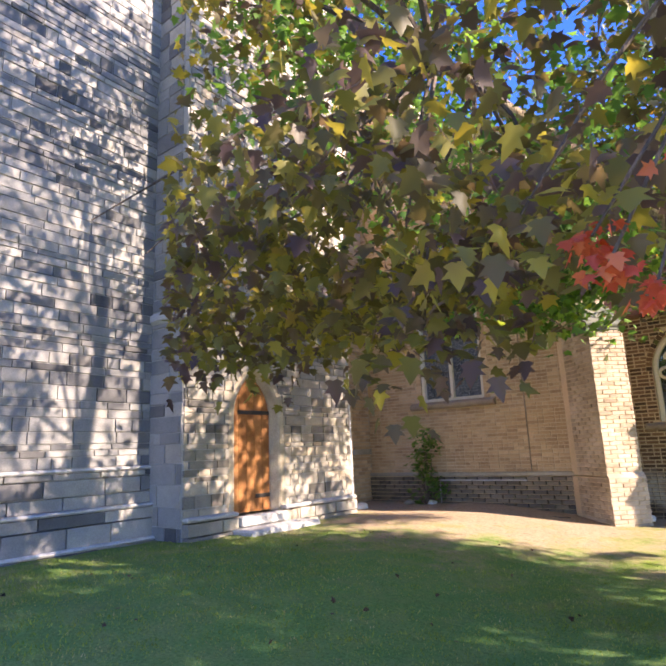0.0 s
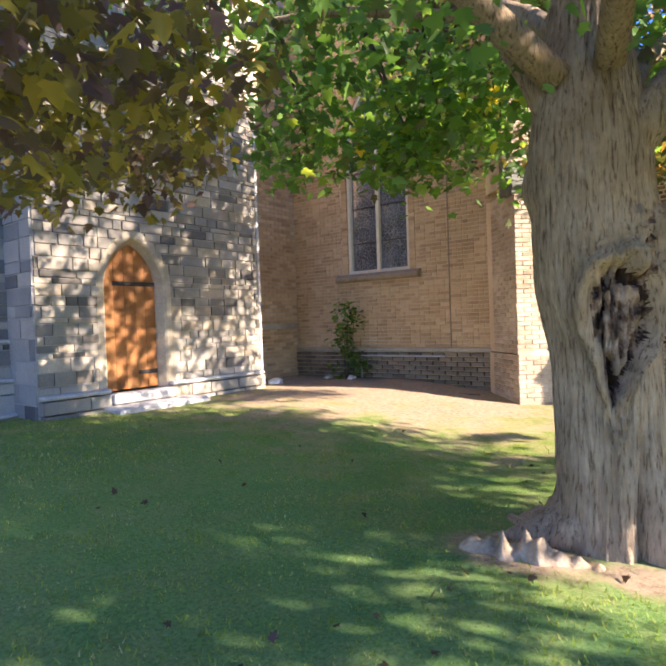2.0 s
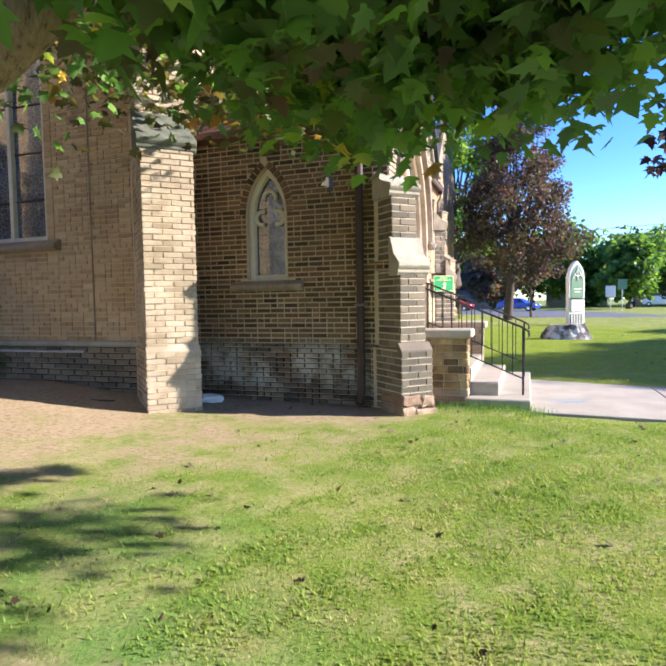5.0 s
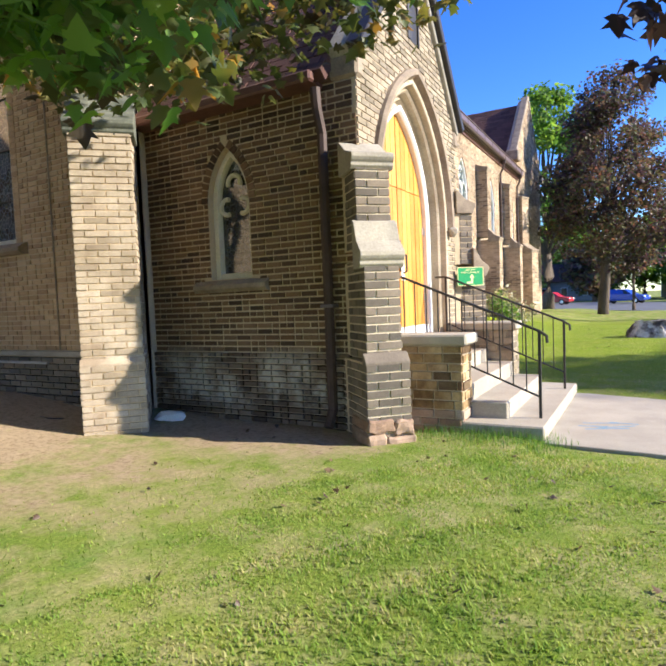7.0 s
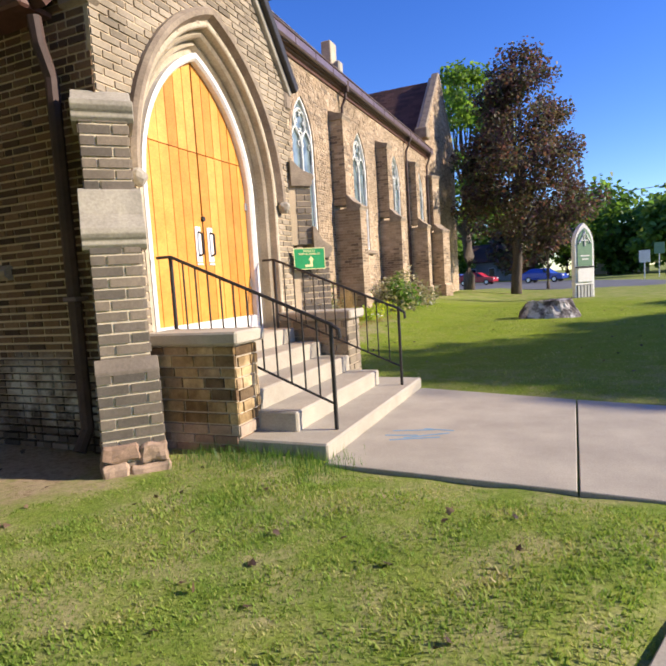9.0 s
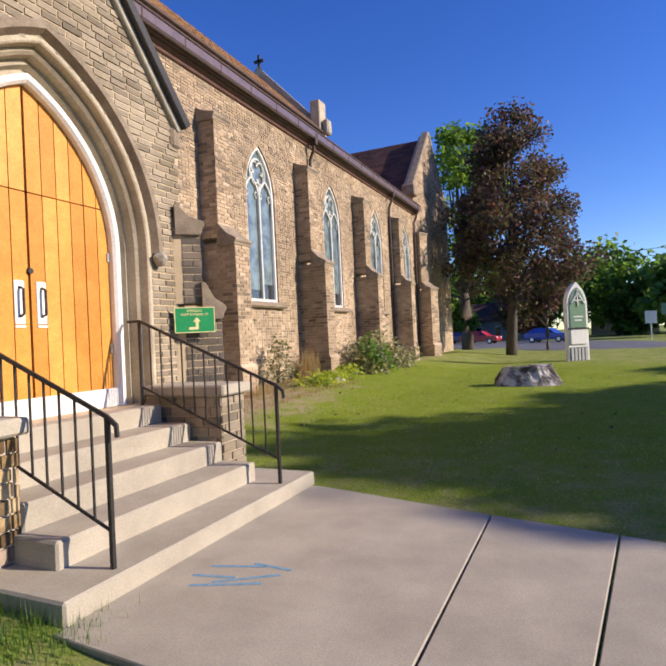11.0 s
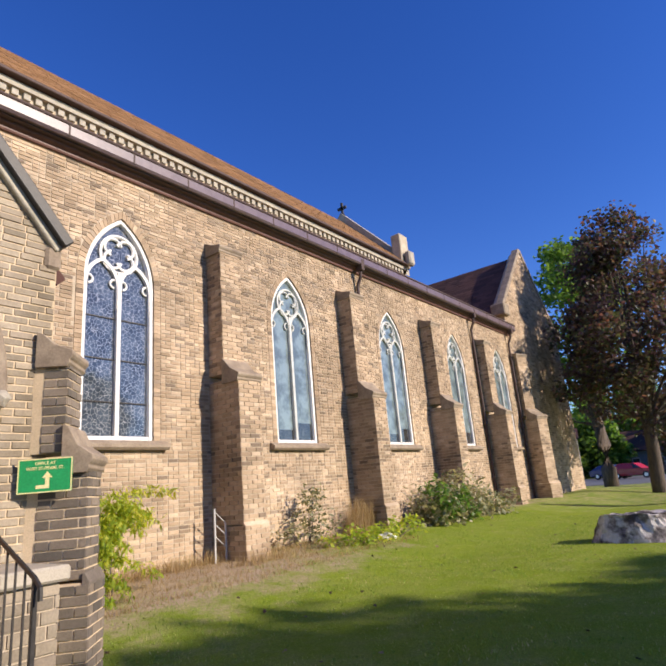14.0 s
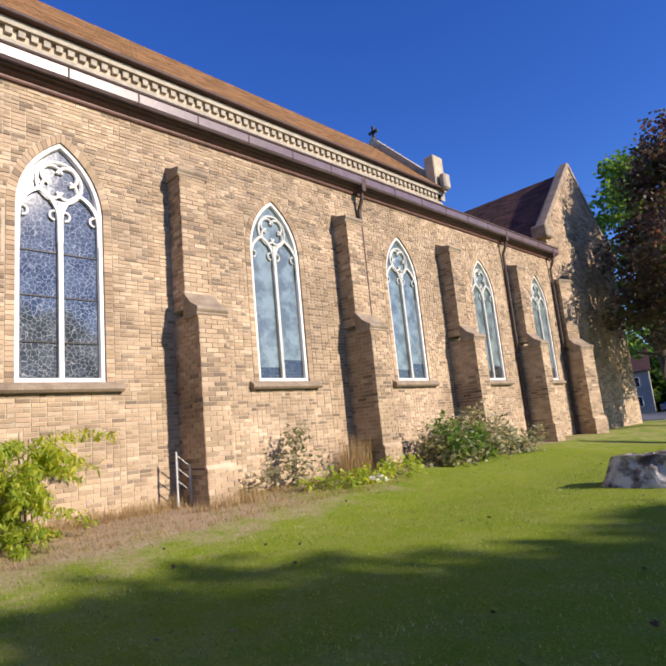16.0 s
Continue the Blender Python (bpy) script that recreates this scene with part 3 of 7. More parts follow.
# ---- church walls ----
XW = -2.63          # aisle wall
YR = 11.15          # west wall of the aisle
WINS = [17.69, 22.06, 26.42, 30.6, 34.55]
BUTS = [19.85, 24.2, 28.5, 32.55]
WIN = (0.67, 2.75, 3.96)   # half width, springing and apex above the sill
SILL = 2.5
rng = np.random.default_rng(7)

M_aisle = face_frame(XW, 0, 0, 0)
holes = [[(u + y, v + SILL) for u, v in arch(*WIN, 0.0, 10)] for y in WINS]
aisle = part("wall_aisle", sheet([[(YR + 0.02, -0.4), (36.1, -0.4), (36.1, 7.4), (YR + 0.02, 7.4)]] + holes, 0.55, M_aisle), m_mortar)
tagged(aisle, "long buff brick side wall of a church with stains", "wall", kind="structure")


def aisle_spans(v):
    s = [(15.2, 36.1)] if v < 4.2 else [(YR, 36.1)]
    for y in WINS:
        if SILL - 0.16 < v < SILL + WIN[2] + 0.2:
            h = arch_half(*WIN, 0.13, v - SILL) if v > SILL else WIN[0] + 0.25
            if h > 0:
                s = cut(s, y - h, y + h)
    for y in BUTS:
        if v < 6.4:
            s = cut(s, y - 0.24, y + 0.24)
    return s


rects = courses(aisle_spans, 0.1, 7.3, 0.07, 0.215, 0.011, rng, headers=True)
split_lay("brick", M_aisle, rects, m_buff, pieces("buff_brick_single", BUFF, single=True, stain=(0.62, 0.58, 0.54), stain_scale=0.55), aisle, (15.4, 18.9, 0.4, 2.0), 290, rng)

GLASS = {}


def glass_material(name, tint, lead, rough=0.06):
    m, nt, p = _mat(name)
    v = nt.nodes.new("ShaderNodeTexVoronoi")
    v.feature = "DISTANCE_TO_EDGE"
    v.inputs["Scale"].default_value = 14.0
    tc = nt.nodes.new("ShaderNodeNewGeometry")
    nt.links.new(tc.outputs["Position"], v.inputs["Vector"])
    line = _ramp(nt, v.outputs["Distance"], [(0.025, (1, 1, 1)), (0.05, (0, 0, 0))])
    base = _mix(nt, _ramp(nt, _noise(nt, 3, 3), [(0.4, (0, 0, 0)), (0.6, (1, 1, 1))]), tint, tuple(0.5 * c for c in tint))
    if lead:
        base = _mix(nt, line, base, lead)
    nt.links.new(base, p.inputs["Base Color"])
    p.inputs["Roughness"].default_value = rough
    p.inputs["Specular IOR Level"].default_value = 0.9
    p.inputs["Coat Weight"].default_value = 0.6
    p.inputs["Coat Roughness"].default_value = 0.03
    _bump(nt, _noise(nt, 5, 2), 0.06, 0.02, p)
    return m


m_stained = glass_material("leaded_glass", (0.075, 0.095, 0.125), (0.26, 0.27, 0.29))
m_cover = glass_material("clouded_glass", (0.2, 0.26, 0.27), None, 0.22)
m_dark = glass_material("dark_leaded_glass", (0.03, 0.035, 0.04), (0.1, 0.1, 0.1))


def voussoirs(w, hs, ha, o0, o1, z0, z1, n, foot=0.0, course=0.075, gap=0.008):
    """Brick jambs and a ring of wedge bricks round a pointed opening, joined in one mesh."""
    k = max(1, int((hs - foot) / course))
    inner, outer = arch(w, hs, ha, o0, n, foot), arch(w, hs, ha, o1, n, foot)

    def path(p):
        a, b = p[0], p[1]
        jamb = [(a[0] + (b[0] - a[0]) * i / k, a[1] + (b[1] - a[1]) * i / k) for i in range(k)]
        return jamb + p[1:-1] + [(-u, v) for u, v in reversed(jamb)]
    bm = bmesh.new()
    a, b = path(inner), path(outer)
    for i in range(len(a) - 1):
        q = [Vector((*p, 0)) for p in (a[i], a[i + 1], b[i + 1], b[i])]
        d = (q[1] - q[0]).normalized() * gap / 2
        q = [q[0] + d, q[1] - d, q[2] - d, q[3] + d]
        f = [bm.verts.new((p.x, p.y, z1)) for p in q]
        r = [bm.verts.new((p.x, p.y, z0)) for p in q]
        bm.faces.new(f)
        for j in range(4):
            bm.faces.new((f[j], r[j], r[(j + 1) % 4], f[(j + 1) % 4]))
    return bm


def church_window(name, m, w, hs, ha, glass, label, lights=2, group="", tracery=True, paint=None, surround=True, sill=True, brick=None, inner=None, bars=True, sill_stone=None):
    paint = paint or m_white
    inner = inner or paint
    win = empty(name, m @ Matrix.Translation((0, 0, 0.055 if surround else 0.0)))
    if surround:
        part("brick_arch", voussoirs(w, hs, ha, -0.004, 0.125, -0.2, -0.042, 17), brick or m_buff, win)
    part("window_frame", arch_sweep(w, hs, ha, [(-0.085, -0.12), (-0.07, -0.08), (-0.008, -0.08), (-0.008, -0.2), (-0.085, -0.2)], 12), paint, win)
    boxed("bottom_rail", (-w + 0.07, 0.0, -0.2), (w - 0.07, 0.07, -0.09), paint, win)
    bm = bmesh.new()
    vs = [bm.verts.new((u, v, -0.16)) for u, v in arch(w - 0.04, hs, ha - 0.05, 0, 10, 0.03)]
    bm.faces.new(vs)
    part("glass", bm, glass, win)
    if lights == 2:
        boxed("mullion", (-0.038, 0.03, -0.19), (0.038, hs + 0.18, -0.08), inner, win)
    if tracery:
        bm = bmesh.new()
        lw = (w - 0.06) / 2
        for s in (-1, 1):
            t = Matrix.Translation((s * (lw + 0.01), 0, 0))
            arch_sweep(lw, hs - 0.12, hs + 0.36, [(-0.035, -0.095), (0.022, -0.095), (0.022, -0.18), (-0.035, -0.18)], 8, hs - 0.5, t, bm)
            for q in (-1, 1):
                ring = [(s * (lw + 0.01) + q * (lw - 0.07) + 0.075 * math.cos(a), hs - 0.05 + 0.075 * math.sin(a), -0.13) for a in np.linspace(-1.6, 1.6, 7) * 1.0 + (math.pi if q > 0 else 0)]
                tube(bm, ring, [0.022] * 7, 5)
        cy, r = hs + 0.52, 0.35
        for k in range(4):
            a0 = math.pi / 2 * k + math.pi / 4
            cx, cz = 0.165 * math.cos(a0), cy + 0.165 * math.sin(a0)
            pts = [(cx + 0.16 * math.cos(a0 + t), cz + 0.16 * math.sin(a0 + t), -0.13) for t in np.linspace(-2.1, 2.1, 10)]
            tube(bm, pts, [0.03] * 10, 5)
        pts = [(r * math.cos(t), cy + r * math.sin(t), -0.135) for t in np.linspace(0, 2 * math.pi, 21)]
        tube(bm, pts, [0.033] * 21, 5, False)
        part("tracery", bm, inner, win)
    if lights == 1:
        bm = bmesh.new()
        for q, cv in ((-1, hs - 0.04), (1, hs - 0.04), (0, hs + 0.24)):
            a0 = {-1: math.pi, 1: 0.0, 0: math.pi / 2}[q]
            pts = [(q * 0.12 + 0.095 * math.cos(a0 + t), cv + 0.095 * math.sin(a0 + t), -0.13) for t in np.linspace(-1.9, 1.9, 11)]
            tube(bm, pts, [0.03] * 11, 6)
        part("trefoil", bm, inner, win)
    for v in np.arange(0.62, hs, 0.72) if bars else ():
        for s in (-1, 1) if lights == 2 else (0,):
            a, b = (0.03, w - 0.07) if s > 0 else ((-w + 0.07, -0.03) if s < 0 else (-w + 0.07, w - 0.07))
            boxed("glazing_bar", (a, v, -0.168), (b, v + 0.022, -0.14), m_iron, win, bevel=0.003)
    if sill:
        bm = bmesh.new()
        prof = [(-0.2, 0.0), (-0.02, 0.0), (0.09, -0.07), (0.09, -0.12), (0.05, -0.16), (-0.2, -0.16)]
        ends = [[bm.verts.new((u, v, z)) for z, v in prof] for u in (-w - 0.24, w + 0.24)]
        for i in range(6):
            bm.faces.new((ends[0][i], ends[0][(i + 1) % 6], ends[1][(i + 1) % 6], ends[1][i]))
        bm.faces.new(ends[0])
        bm.faces.new(ends[1][::-1])
        part("window_sill", bm, sill_stone or m_stone_brown, win)
    tagged(win, label, "window", group, kind="structure")
    return win


w_a = church_window("window_1", face_frame(XW, WINS[0], SILL, 0), *WIN, m_stained, "tall pointed church window with white tracery and leaded glass", group="aisle windows")
w_b = church_window("window_2", face_frame(XW, WINS[1], SILL, 0), *WIN, m_cover, "tall pointed church window with white tracery and clouded glazing", group="aisle windows", inner=m_dull, bars=False)
boxed("lower_pane", (0.05, 0.08, -0.158), (0.58, 0.46, -0.15), m_dark, w_b, "dark leaded pane below the clouded glazing", bevel=0.002)
boxed("lower_pane", (-0.58, 0.08, -0.158), (-0.05, 0.3, -0.15), m_dark, w_b, "dark leaded pane below the clouded glazing", bevel=0.002)
for y in WINS[2:]:
    copy_thing(w_b, face_frame(XW + 0.055, y, SILL, 0))

# church interior behind the glass, a plain dark closing wall
dark_in = plain("unlit_plaster", (0.05, 0.05, 0.05), (0.07, 0.07, 0.07), 2, 40)


def extrude_yz(bm, prof, x0, x1, m=None):
    """A prism along x with the profile of (y, z)."""
    a = [bm.verts.new((x0, y, z)) for y, z in prof]
    b = [bm.verts.new((x1, y, z)) for y, z in prof]
    n = len(prof)
    for i in range(n):
        bm.faces.new((a[i], a[(i + 1) % n], b[(i + 1) % n], b[i]))
    bm.faces.new(a[::-1])
    bm.faces.new(b)
    if m is not None:
        bmesh.ops.transform(bm, matrix=m, verts=a + b)


def buttress(m, tiers, w, mat_one, mat_join, mat_cap, label, group="", base=-0.3, course=0.082, seed=1, single=0, plinth=None, mortar=None, joint=0.008):
    """A stepped buttress in the frame of its wall. tiers: (top of the shaft, how far it stands out, height of the weathering)."""
    th = empty("buttress", m)
    r2 = np.random.default_rng(seed)
    v = base
    core = bmesh.new()
    rects_f, rects_s = [], []
    full = w
    for i, (top, out, cap, *ww) in enumerate(tiers):
        w = ww[0] if ww else full
        nxt = tiers[i + 1][1] if i + 1 < len(tiers) else -0.05
        box(core, (-w + 0.012, v, -0.2), (w - 0.012, top, out - 0.012))
        rects_f.append((v, w, out, courses(lambda _, w=w: [(-w, w)], max(v, 0.0), top, course, 0.24, joint, r2)))
        rects_s.append((v, w, out, courses(lambda _, out=out: [(0.0, out)], max(v, 0.0), top, course, 0.24, joint, r2)))
        bm = bmesh.new()
        low = cap < 0.12
        o = -0.002 if low else 0.04
        if low:
            prof = [(nxt - 0.02, top + cap), (nxt + 0.004, top + cap), (out + o, top), (out + o, top - 0.03), (nxt - 0.02, top - 0.03)]
        else:
            prof = [(nxt - 0.02, top + cap), (nxt + 0.03, top + cap * 0.94), (nxt + (out - nxt) * 0.55, top + 0.06 + (cap - 0.06) * 0.36), (out + o, top + 0.07), (out + o + 0.006, top + 0.03), (out + o - 0.01, top + 0.0), (out + 0.012, top - 0.02), (out + 0.016, top - 0.05), (out - 0.012, top - 0.085), (nxt - 0.02, top - 0.085)]
        ends = [[bm.verts.new((u, vv, z)) for z, vv in prof] for u in (-w - o, w + o)]
        n = len(prof)
        for j in range(n):
            bm.faces.new((ends[0][j], ends[0][(j + 1) % n], ends[1][(j + 1) % n], ends[1][j]))
        bm.faces.new(ends[0])
        bm.faces.new(ends[1][::-1])
        bmesh.ops.recalc_face_normals(bm, faces=bm.faces)
        bmesh.ops.bevel(bm, geom=bm.edges[:], offset=0.005, segments=1, affect="EDGES")
        part("weathering", bm, mat_join if low else mat_cap, th)
        v = top + cap * 0.3
    part("core", core, mortar or m_mortar, th)
    for k, (a, b, out, rr) in enumerate(rects_f):
        mf = Matrix.Translation((0, 0, out - 0.012))
        if single and k == 0:
            split_lay("brick", mf, rr, mat_join, mat_one, th, (-9, 9, -9, 9), single, r2)
        else:
            lay("brickwork", mf, rr, mat_join, th, rng=r2)
    for a, w, out, rr in rects_s:
        ml = Matrix(((0, 0, -1, -w + 0.012), (0, 1, 0, 0), (1, 0, 0, 0), (0, 0, 0, 1)))
        mr = Matrix(((0, 0, 1, w - 0.012), (0, 1, 0, 0), (-1, 0, 0, 0), (0, 0, 0, 1)))
        lay("brickwork", ml, rr, mat_join, th, rng=r2)
        lay("brickwork", mr, [(-e, -s, c, d) for s, e, c, d, *_ in rr], mat_join, th, rng=r2)
    w = full
    if plinth:
        h, o = plinth
        boxed("plinth", (-w - o, base, -0.1), (w + o, h, tiers[0][1] + o), m_stone, th)
    tagged(th, label, "buttress", group, kind="structure")
    return th


but = buttress(face_frame(XW, BUTS[0], 0, 0), [(0.98, 0.9, 0.06, 0.29), (3.6, 0.84, 0.42), (6.3, 0.44, 0.26)], 0.27, m_buff, m_buff, m_stone_brown, "buff brick buttress with two sloped stone weatherings", "aisle buttresses")
for y in BUTS[1:]:
    copy_thing(but, face_frame(XW, y, 0, 0))
buttress(face_frame(XW, 36.35, 0, -20), [(0.98, 1.0, 0.06, 0.32), (3.6, 0.92, 0.42), (6.3, 0.44, 0.26)], 0.3, m_buff, m_buff, m_stone_brown, "corner brick buttress with sloped weatherings beside a downpipe", "", seed=5)

# eaves, gutter and aisle roof
my = Matrix(((0, 1, 0, XW), (1, 0, 0, 0), (0, 0, 1, 0), (0, 0, 0, 1)))
gut = empty("gutter")
for name, mat_e, prof in (("gutter_trough", m_gutter, [(0.2, 7.43), (0.3, 7.43), (0.335, 7.47), (0.335, 7.64), (0.31, 7.655), (0.31, 7.5), (0.2, 7.48)]),
                          ("gutter_lip", m_pipe, [(0.28, 7.655), (0.35, 7.65), (0.36, 7.67), (0.35, 7.7), (0.28, 7.7)]),
                          ("soffit", m_pipe, [(-0.02, 7.4), (0.24, 7.4), (0.24, 7.46), (-0.02, 7.5)]),
                          ("bed_moulding", m_moulding, [(-0.02, 7.26), (0.05, 7.26), (0.065, 7.29), (0.065, 7.32), (0.13, 7.36), (0.14, 7.395), (-0.02, 7.395)])):
    bm = bmesh.new()
    extrude_yz(bm, prof, 14.2, 36.3, my)
    part(name, bm, mat_e, gut)
for y in np.arange(15.3, 36.0, 1.2):
    boxed("gutter_bracket", (XW + 0.334, y, 7.44), (XW + 0.342, y + 0.03, 7.66), m_pipe, gut, bevel=0)
tagged(gut, "long dark brown metal gutter and fascia along the eaves", "gutter", kind="structure")


def shingle_roof(name, m, spans_at, length, mat_s, label, step=0.17, wide=0.32, seed=3, thick=0.15):
    """A roof plane in its own frame: X along the eaves, Y up the slope, Z out."""
    r3 = np.random.default_rng(seed)
    a, b = spans_at(0.0)[0]
    c, d = spans_at(length)[0]
    ob = part(name, sheet([[(a, 0), (b, 0), (d, length), (c, length)]], thick, m, -0.01), mat_s)
    lay("shingles", m, courses(spans_at, 0.0, length, step, wide, 0.008, r3), mat_s, ob, 0.014, rng=r3)
    tagged(ob, label, "roof", kind="structure")
    return ob


def slope_frame(eave, ridge, along):
    e, r, a = Vector(eave), Vector(ridge), Vector(along).normalized()
    up = (r - e).normalized()
    out = a.cross(up).normalized()
    return Matrix(((a.x, up.x, out.x, e.x), (a.y, up.y, out.y, e.y), (a.z, up.z, out.z, e.z), (0, 0, 0, 1)))


XC = -7.7
ms = slope_frame((XW + 0.3, 0, 7.66), (XC, 0, 10.5), (0, 1, 0))
shingle_roof("roof_aisle", ms, lambda v: [(11.3, 36.2)], 5.75, m_shingle, "low brown shingled lean-to roof over the aisle", 0.25, 0.5)
# clerestory wall with a corbel table
mc = face_frame(XC, 0, 0, 0)
cl = part("wall_clerestory", sheet([[(8.0, 7.0), (37.0, 7.0), (37.0, 12.35), (8.0, 12.35)]], 0.5, mc), m_mortar)
tagged(cl, "pale brick clerestory wall with a corbel table below the eaves", "wall", kind="structure")
lay("brickwork", mc, courses(lambda v: [(8.0, 37.0)], 10.4, 11.75, 0.082, 0.245, 0.011, rng), m_buff, cl, rng=rng)
cor = bmesh.new()
for y in np.arange(8.2, 36.9, 0.3):
    box(cor, (XC, y, 11.92), (XC + 0.1, y + 0.17, 12.12))
ob = part("corbels", cor, m_stone, cl)
ob["kind"] = "stuff"
bm = bmesh.new()
box(bm, (XC, 8.0, 12.12), (XC + 0.17, 37.0, 12.3))
box(bm, (XC, 8.0, 11.7), (XC + 0.05, 37.0, 11.8))
part("cornice", bm, m_stone, cl)
bm = bmesh.new()
box(bm, (XC, 8.0, 12.33), (XC + 0.36, 36.6, 12.44), bevel=0.02)
tagged(part("gutter", bm, m_pipe), "upper dark brown metal gutter under the main roof", "gutter", kind="structure")
ms = slope_frame((XC + 0.3, 0, 12.46), (-11.3, 0, 16.35), (0, 1, 0))
RL = (Vector((XC + 0.3, 0, 12.46)) - Vector((-11.3, 0, 16.35))).length
shingle_roof("roof_nave", ms, lambda v: [(8.0, 36.7)], RL, m_shingle, "steep reddish brown shingled main roof of the church", 0.25, 0.5)
ms = slope_frame((-11.3 - (XC + 0.3 + 11.3), 0, 12.46), (-11.3, 0, 16.35), (0, -1, 0))
bm = sheet([[(-36.7, 0), (-8.0, 0), (-8.0, RL), (-36.7, RL)]], 0.15, ms)
tagged(part("roof_nave_far", bm, m_shingle), "far slope of the main church roof", "roof", kind="structure")
bm = sheet([[(-14.9, 0), (XC - 0.5, 0), (XC - 0.5, 12.3), (-11.3, 16.2), (-14.9, 12.3)]], 0.5, face_frame(0, 8.0, 0, -90))
tagged(part("wall_west", bm, m_mortar), "plain brick end wall of the nave", "wall", kind="structure")
# far gable coping, pinnacle and cross
gab = empty("gable_parapet", Matrix.Translation((0, 36.9, 0)))
bm = sheet([[(XC + 0.1, 11.9), (XC + 0.1, 13.0), (-11.3, 16.9), (-14.9, 13.0), (-14.9, 11.9), (-11.3, 15.6)]], 0.5, face_frame(0, 0.3, 0, 90) @ Matrix.Diagonal((-1, 1, 1, 1)))
part("coping", bm, m_stone, gab)
boxed("pinnacle", (XC - 0.35, -0.45, 12.3), (XC + 0.2, 0.35, 14.15), m_stone_pale, gab, bevel=0.04)
bm = bmesh.new()
box(bm, (-11.36, -0.06, 16.8), (-11.24, 0.06, 17.6))
box(bm, (-11.6, -0.06, 17.2), (-11.0, 0.06, 17.34))
tube(bm, [(-11.3, 0, 16.7), (-11.3, 0, 16.95)], [0.2, 0.1], 8)
part("cross", bm, m_iron, gab, "dark cross finial")
boxed("finial", (XC + 0.25, -0.3, 12.3), (XC + 0.6, 0.2, 13.1), m_stone, gab, bevel=0.08)
tagged(gab, "stone gable parapet with a block pinnacle and cross", "parapet", kind="structure")


def downpipe(m, top, reach=0.28, foot=True, girth=0.048, hopper=True):
    th = empty("downpipe", m)
    if hopper:
        bm = bmesh.new()
        box(bm, (-0.07, top - 0.34, reach - 0.14), (0.07, top, reach + 0.06), bevel=0.012)
        part("hopper", bm, m_pipe, th)
    bm = bmesh.new()
    pts = [(0, top - 0.3, reach - 0.04), (0, top - 0.5, reach - 0.06), (0, top - 0.75, 0.09), (0, 0.3, 0.09)]
    if foot:
        pts += [(0, 0.12, 0.2)]
    tube(bm, pts, [girth] * len(pts), 8)
    part("pipe", bm, m_pipe, th)
    for v in np.arange(1.4, top - 1, 1.9):
        boxed("bracket", (-0.075, v, 0.0), (0.075, v + 0.04, 0.15), m_gutter, th)
    tagged(th, "dark brown metal downpipe with a hopper" if hopper else "dark brown metal downpipe beside the porch corner", "downpipe", "downpipes", kind="structure")
    return th


dp = downpipe(face_frame(XW, 24.85, 0, 0), 7.6)
for y in (32.15, 35.85):
    copy_thing(dp, face_frame(XW, y, 0, 0))

# ---- porch ----
XF, YN, YS, YC = 0.45, 11.7, 15.15, 13.36   # front face, side walls, middle of the door
APEX = 6.02
porch = empty("porch_walls")
tagged(porch, "brown brick church porch with a steep gable and pointed doorway", "porch", kind="structure")
DOOR = (1.0, 1.61, 3.1)
DZ = 0.89
m_f = face_frame(XF, 0, 0, 0)
hole = [(u + YC, v + DZ) for u, v in arch(*DOOR, 0.25, 12, 0.0)]
part("front_wall", sheet([[(YN, -0.4), (YS, -0.4), (YS, 4.05), (13.42, APEX), (YN, 4.05)], hole], 0.3, m_f), m_mortar_tan, porch)


def front_spans(v):
    half = (YS - YN) / 2
    if v > 4.05:
        half *= (APEX - v) / (APEX - 4.05)
    s = [(13.42 - half, 13.42 + half)]
    if v > DZ:
        h = arch_half(*DOOR, 0.26, v - DZ)
        if h > 0:
            s = cut(s, YC - h, YC + h)
    else:
        s = cut(s, 11.9, 14.9)
    return [q for q in s if q[1] - q[0] > 0.06]


r4 = np.random.default_rng(11)
split_lay("brick", m_f, courses(front_spans, 0.0, APEX - 0.1, 0.072, 0.215, 0.01, r4), m_tan, m_tan_one, porch, (14.5, 15.2, 0.8, 3.9), 60, r4)
# side wall towards the lawn
NWIN = (0.31, 0.92, 1.56)
NX, NZ = -1.3, 1.79
m_n = face_frame(0, YN, 0, -90)
hole = [(u + NX, v + NZ) for u, v in arch(*NWIN, 0.0, 8)]
part("side_wall", sheet([[(XW, -0.4), (XF - 0.31, -0.4), (XF - 0.31, 4.0), (XW, 4.0)], hole], 0.3, m_n), m_mortar_tan, porch)
boxed("side_wall", (XW + 0.01, YS - 0.3, -0.4), (XF - 0.31, YS, 4.0), m_greybr, porch)


def side_spans(v):
    s = [(XW, XF)]
    if NZ - 0.1 < v < NZ + NWIN[2] + 0.12:
        h = arch_half(*NWIN, 0.1 if v > NZ + NWIN[1] else 0.0, v - NZ) if v > NZ else 0.42
        if h > 0:
            s = cut(s, NX - h, NX + h)
    return s


split_lay("brick", m_n, courses(side_spans, 0.9, 3.95, 0.07, 0.21, 0.014, r4, headers=True), m_brown, m_brown_one, porch, (-0.95, 0.02, 0.9, 3.2), 300, r4)
m_pale = pieces("limewashed_brick", [(0, (0.07, 0.05, 0.04)), (0.5, (0.15, 0.1, 0.07)), (1, (0.27, 0.2, 0.15))], stain_scale=1.8, salt=True)
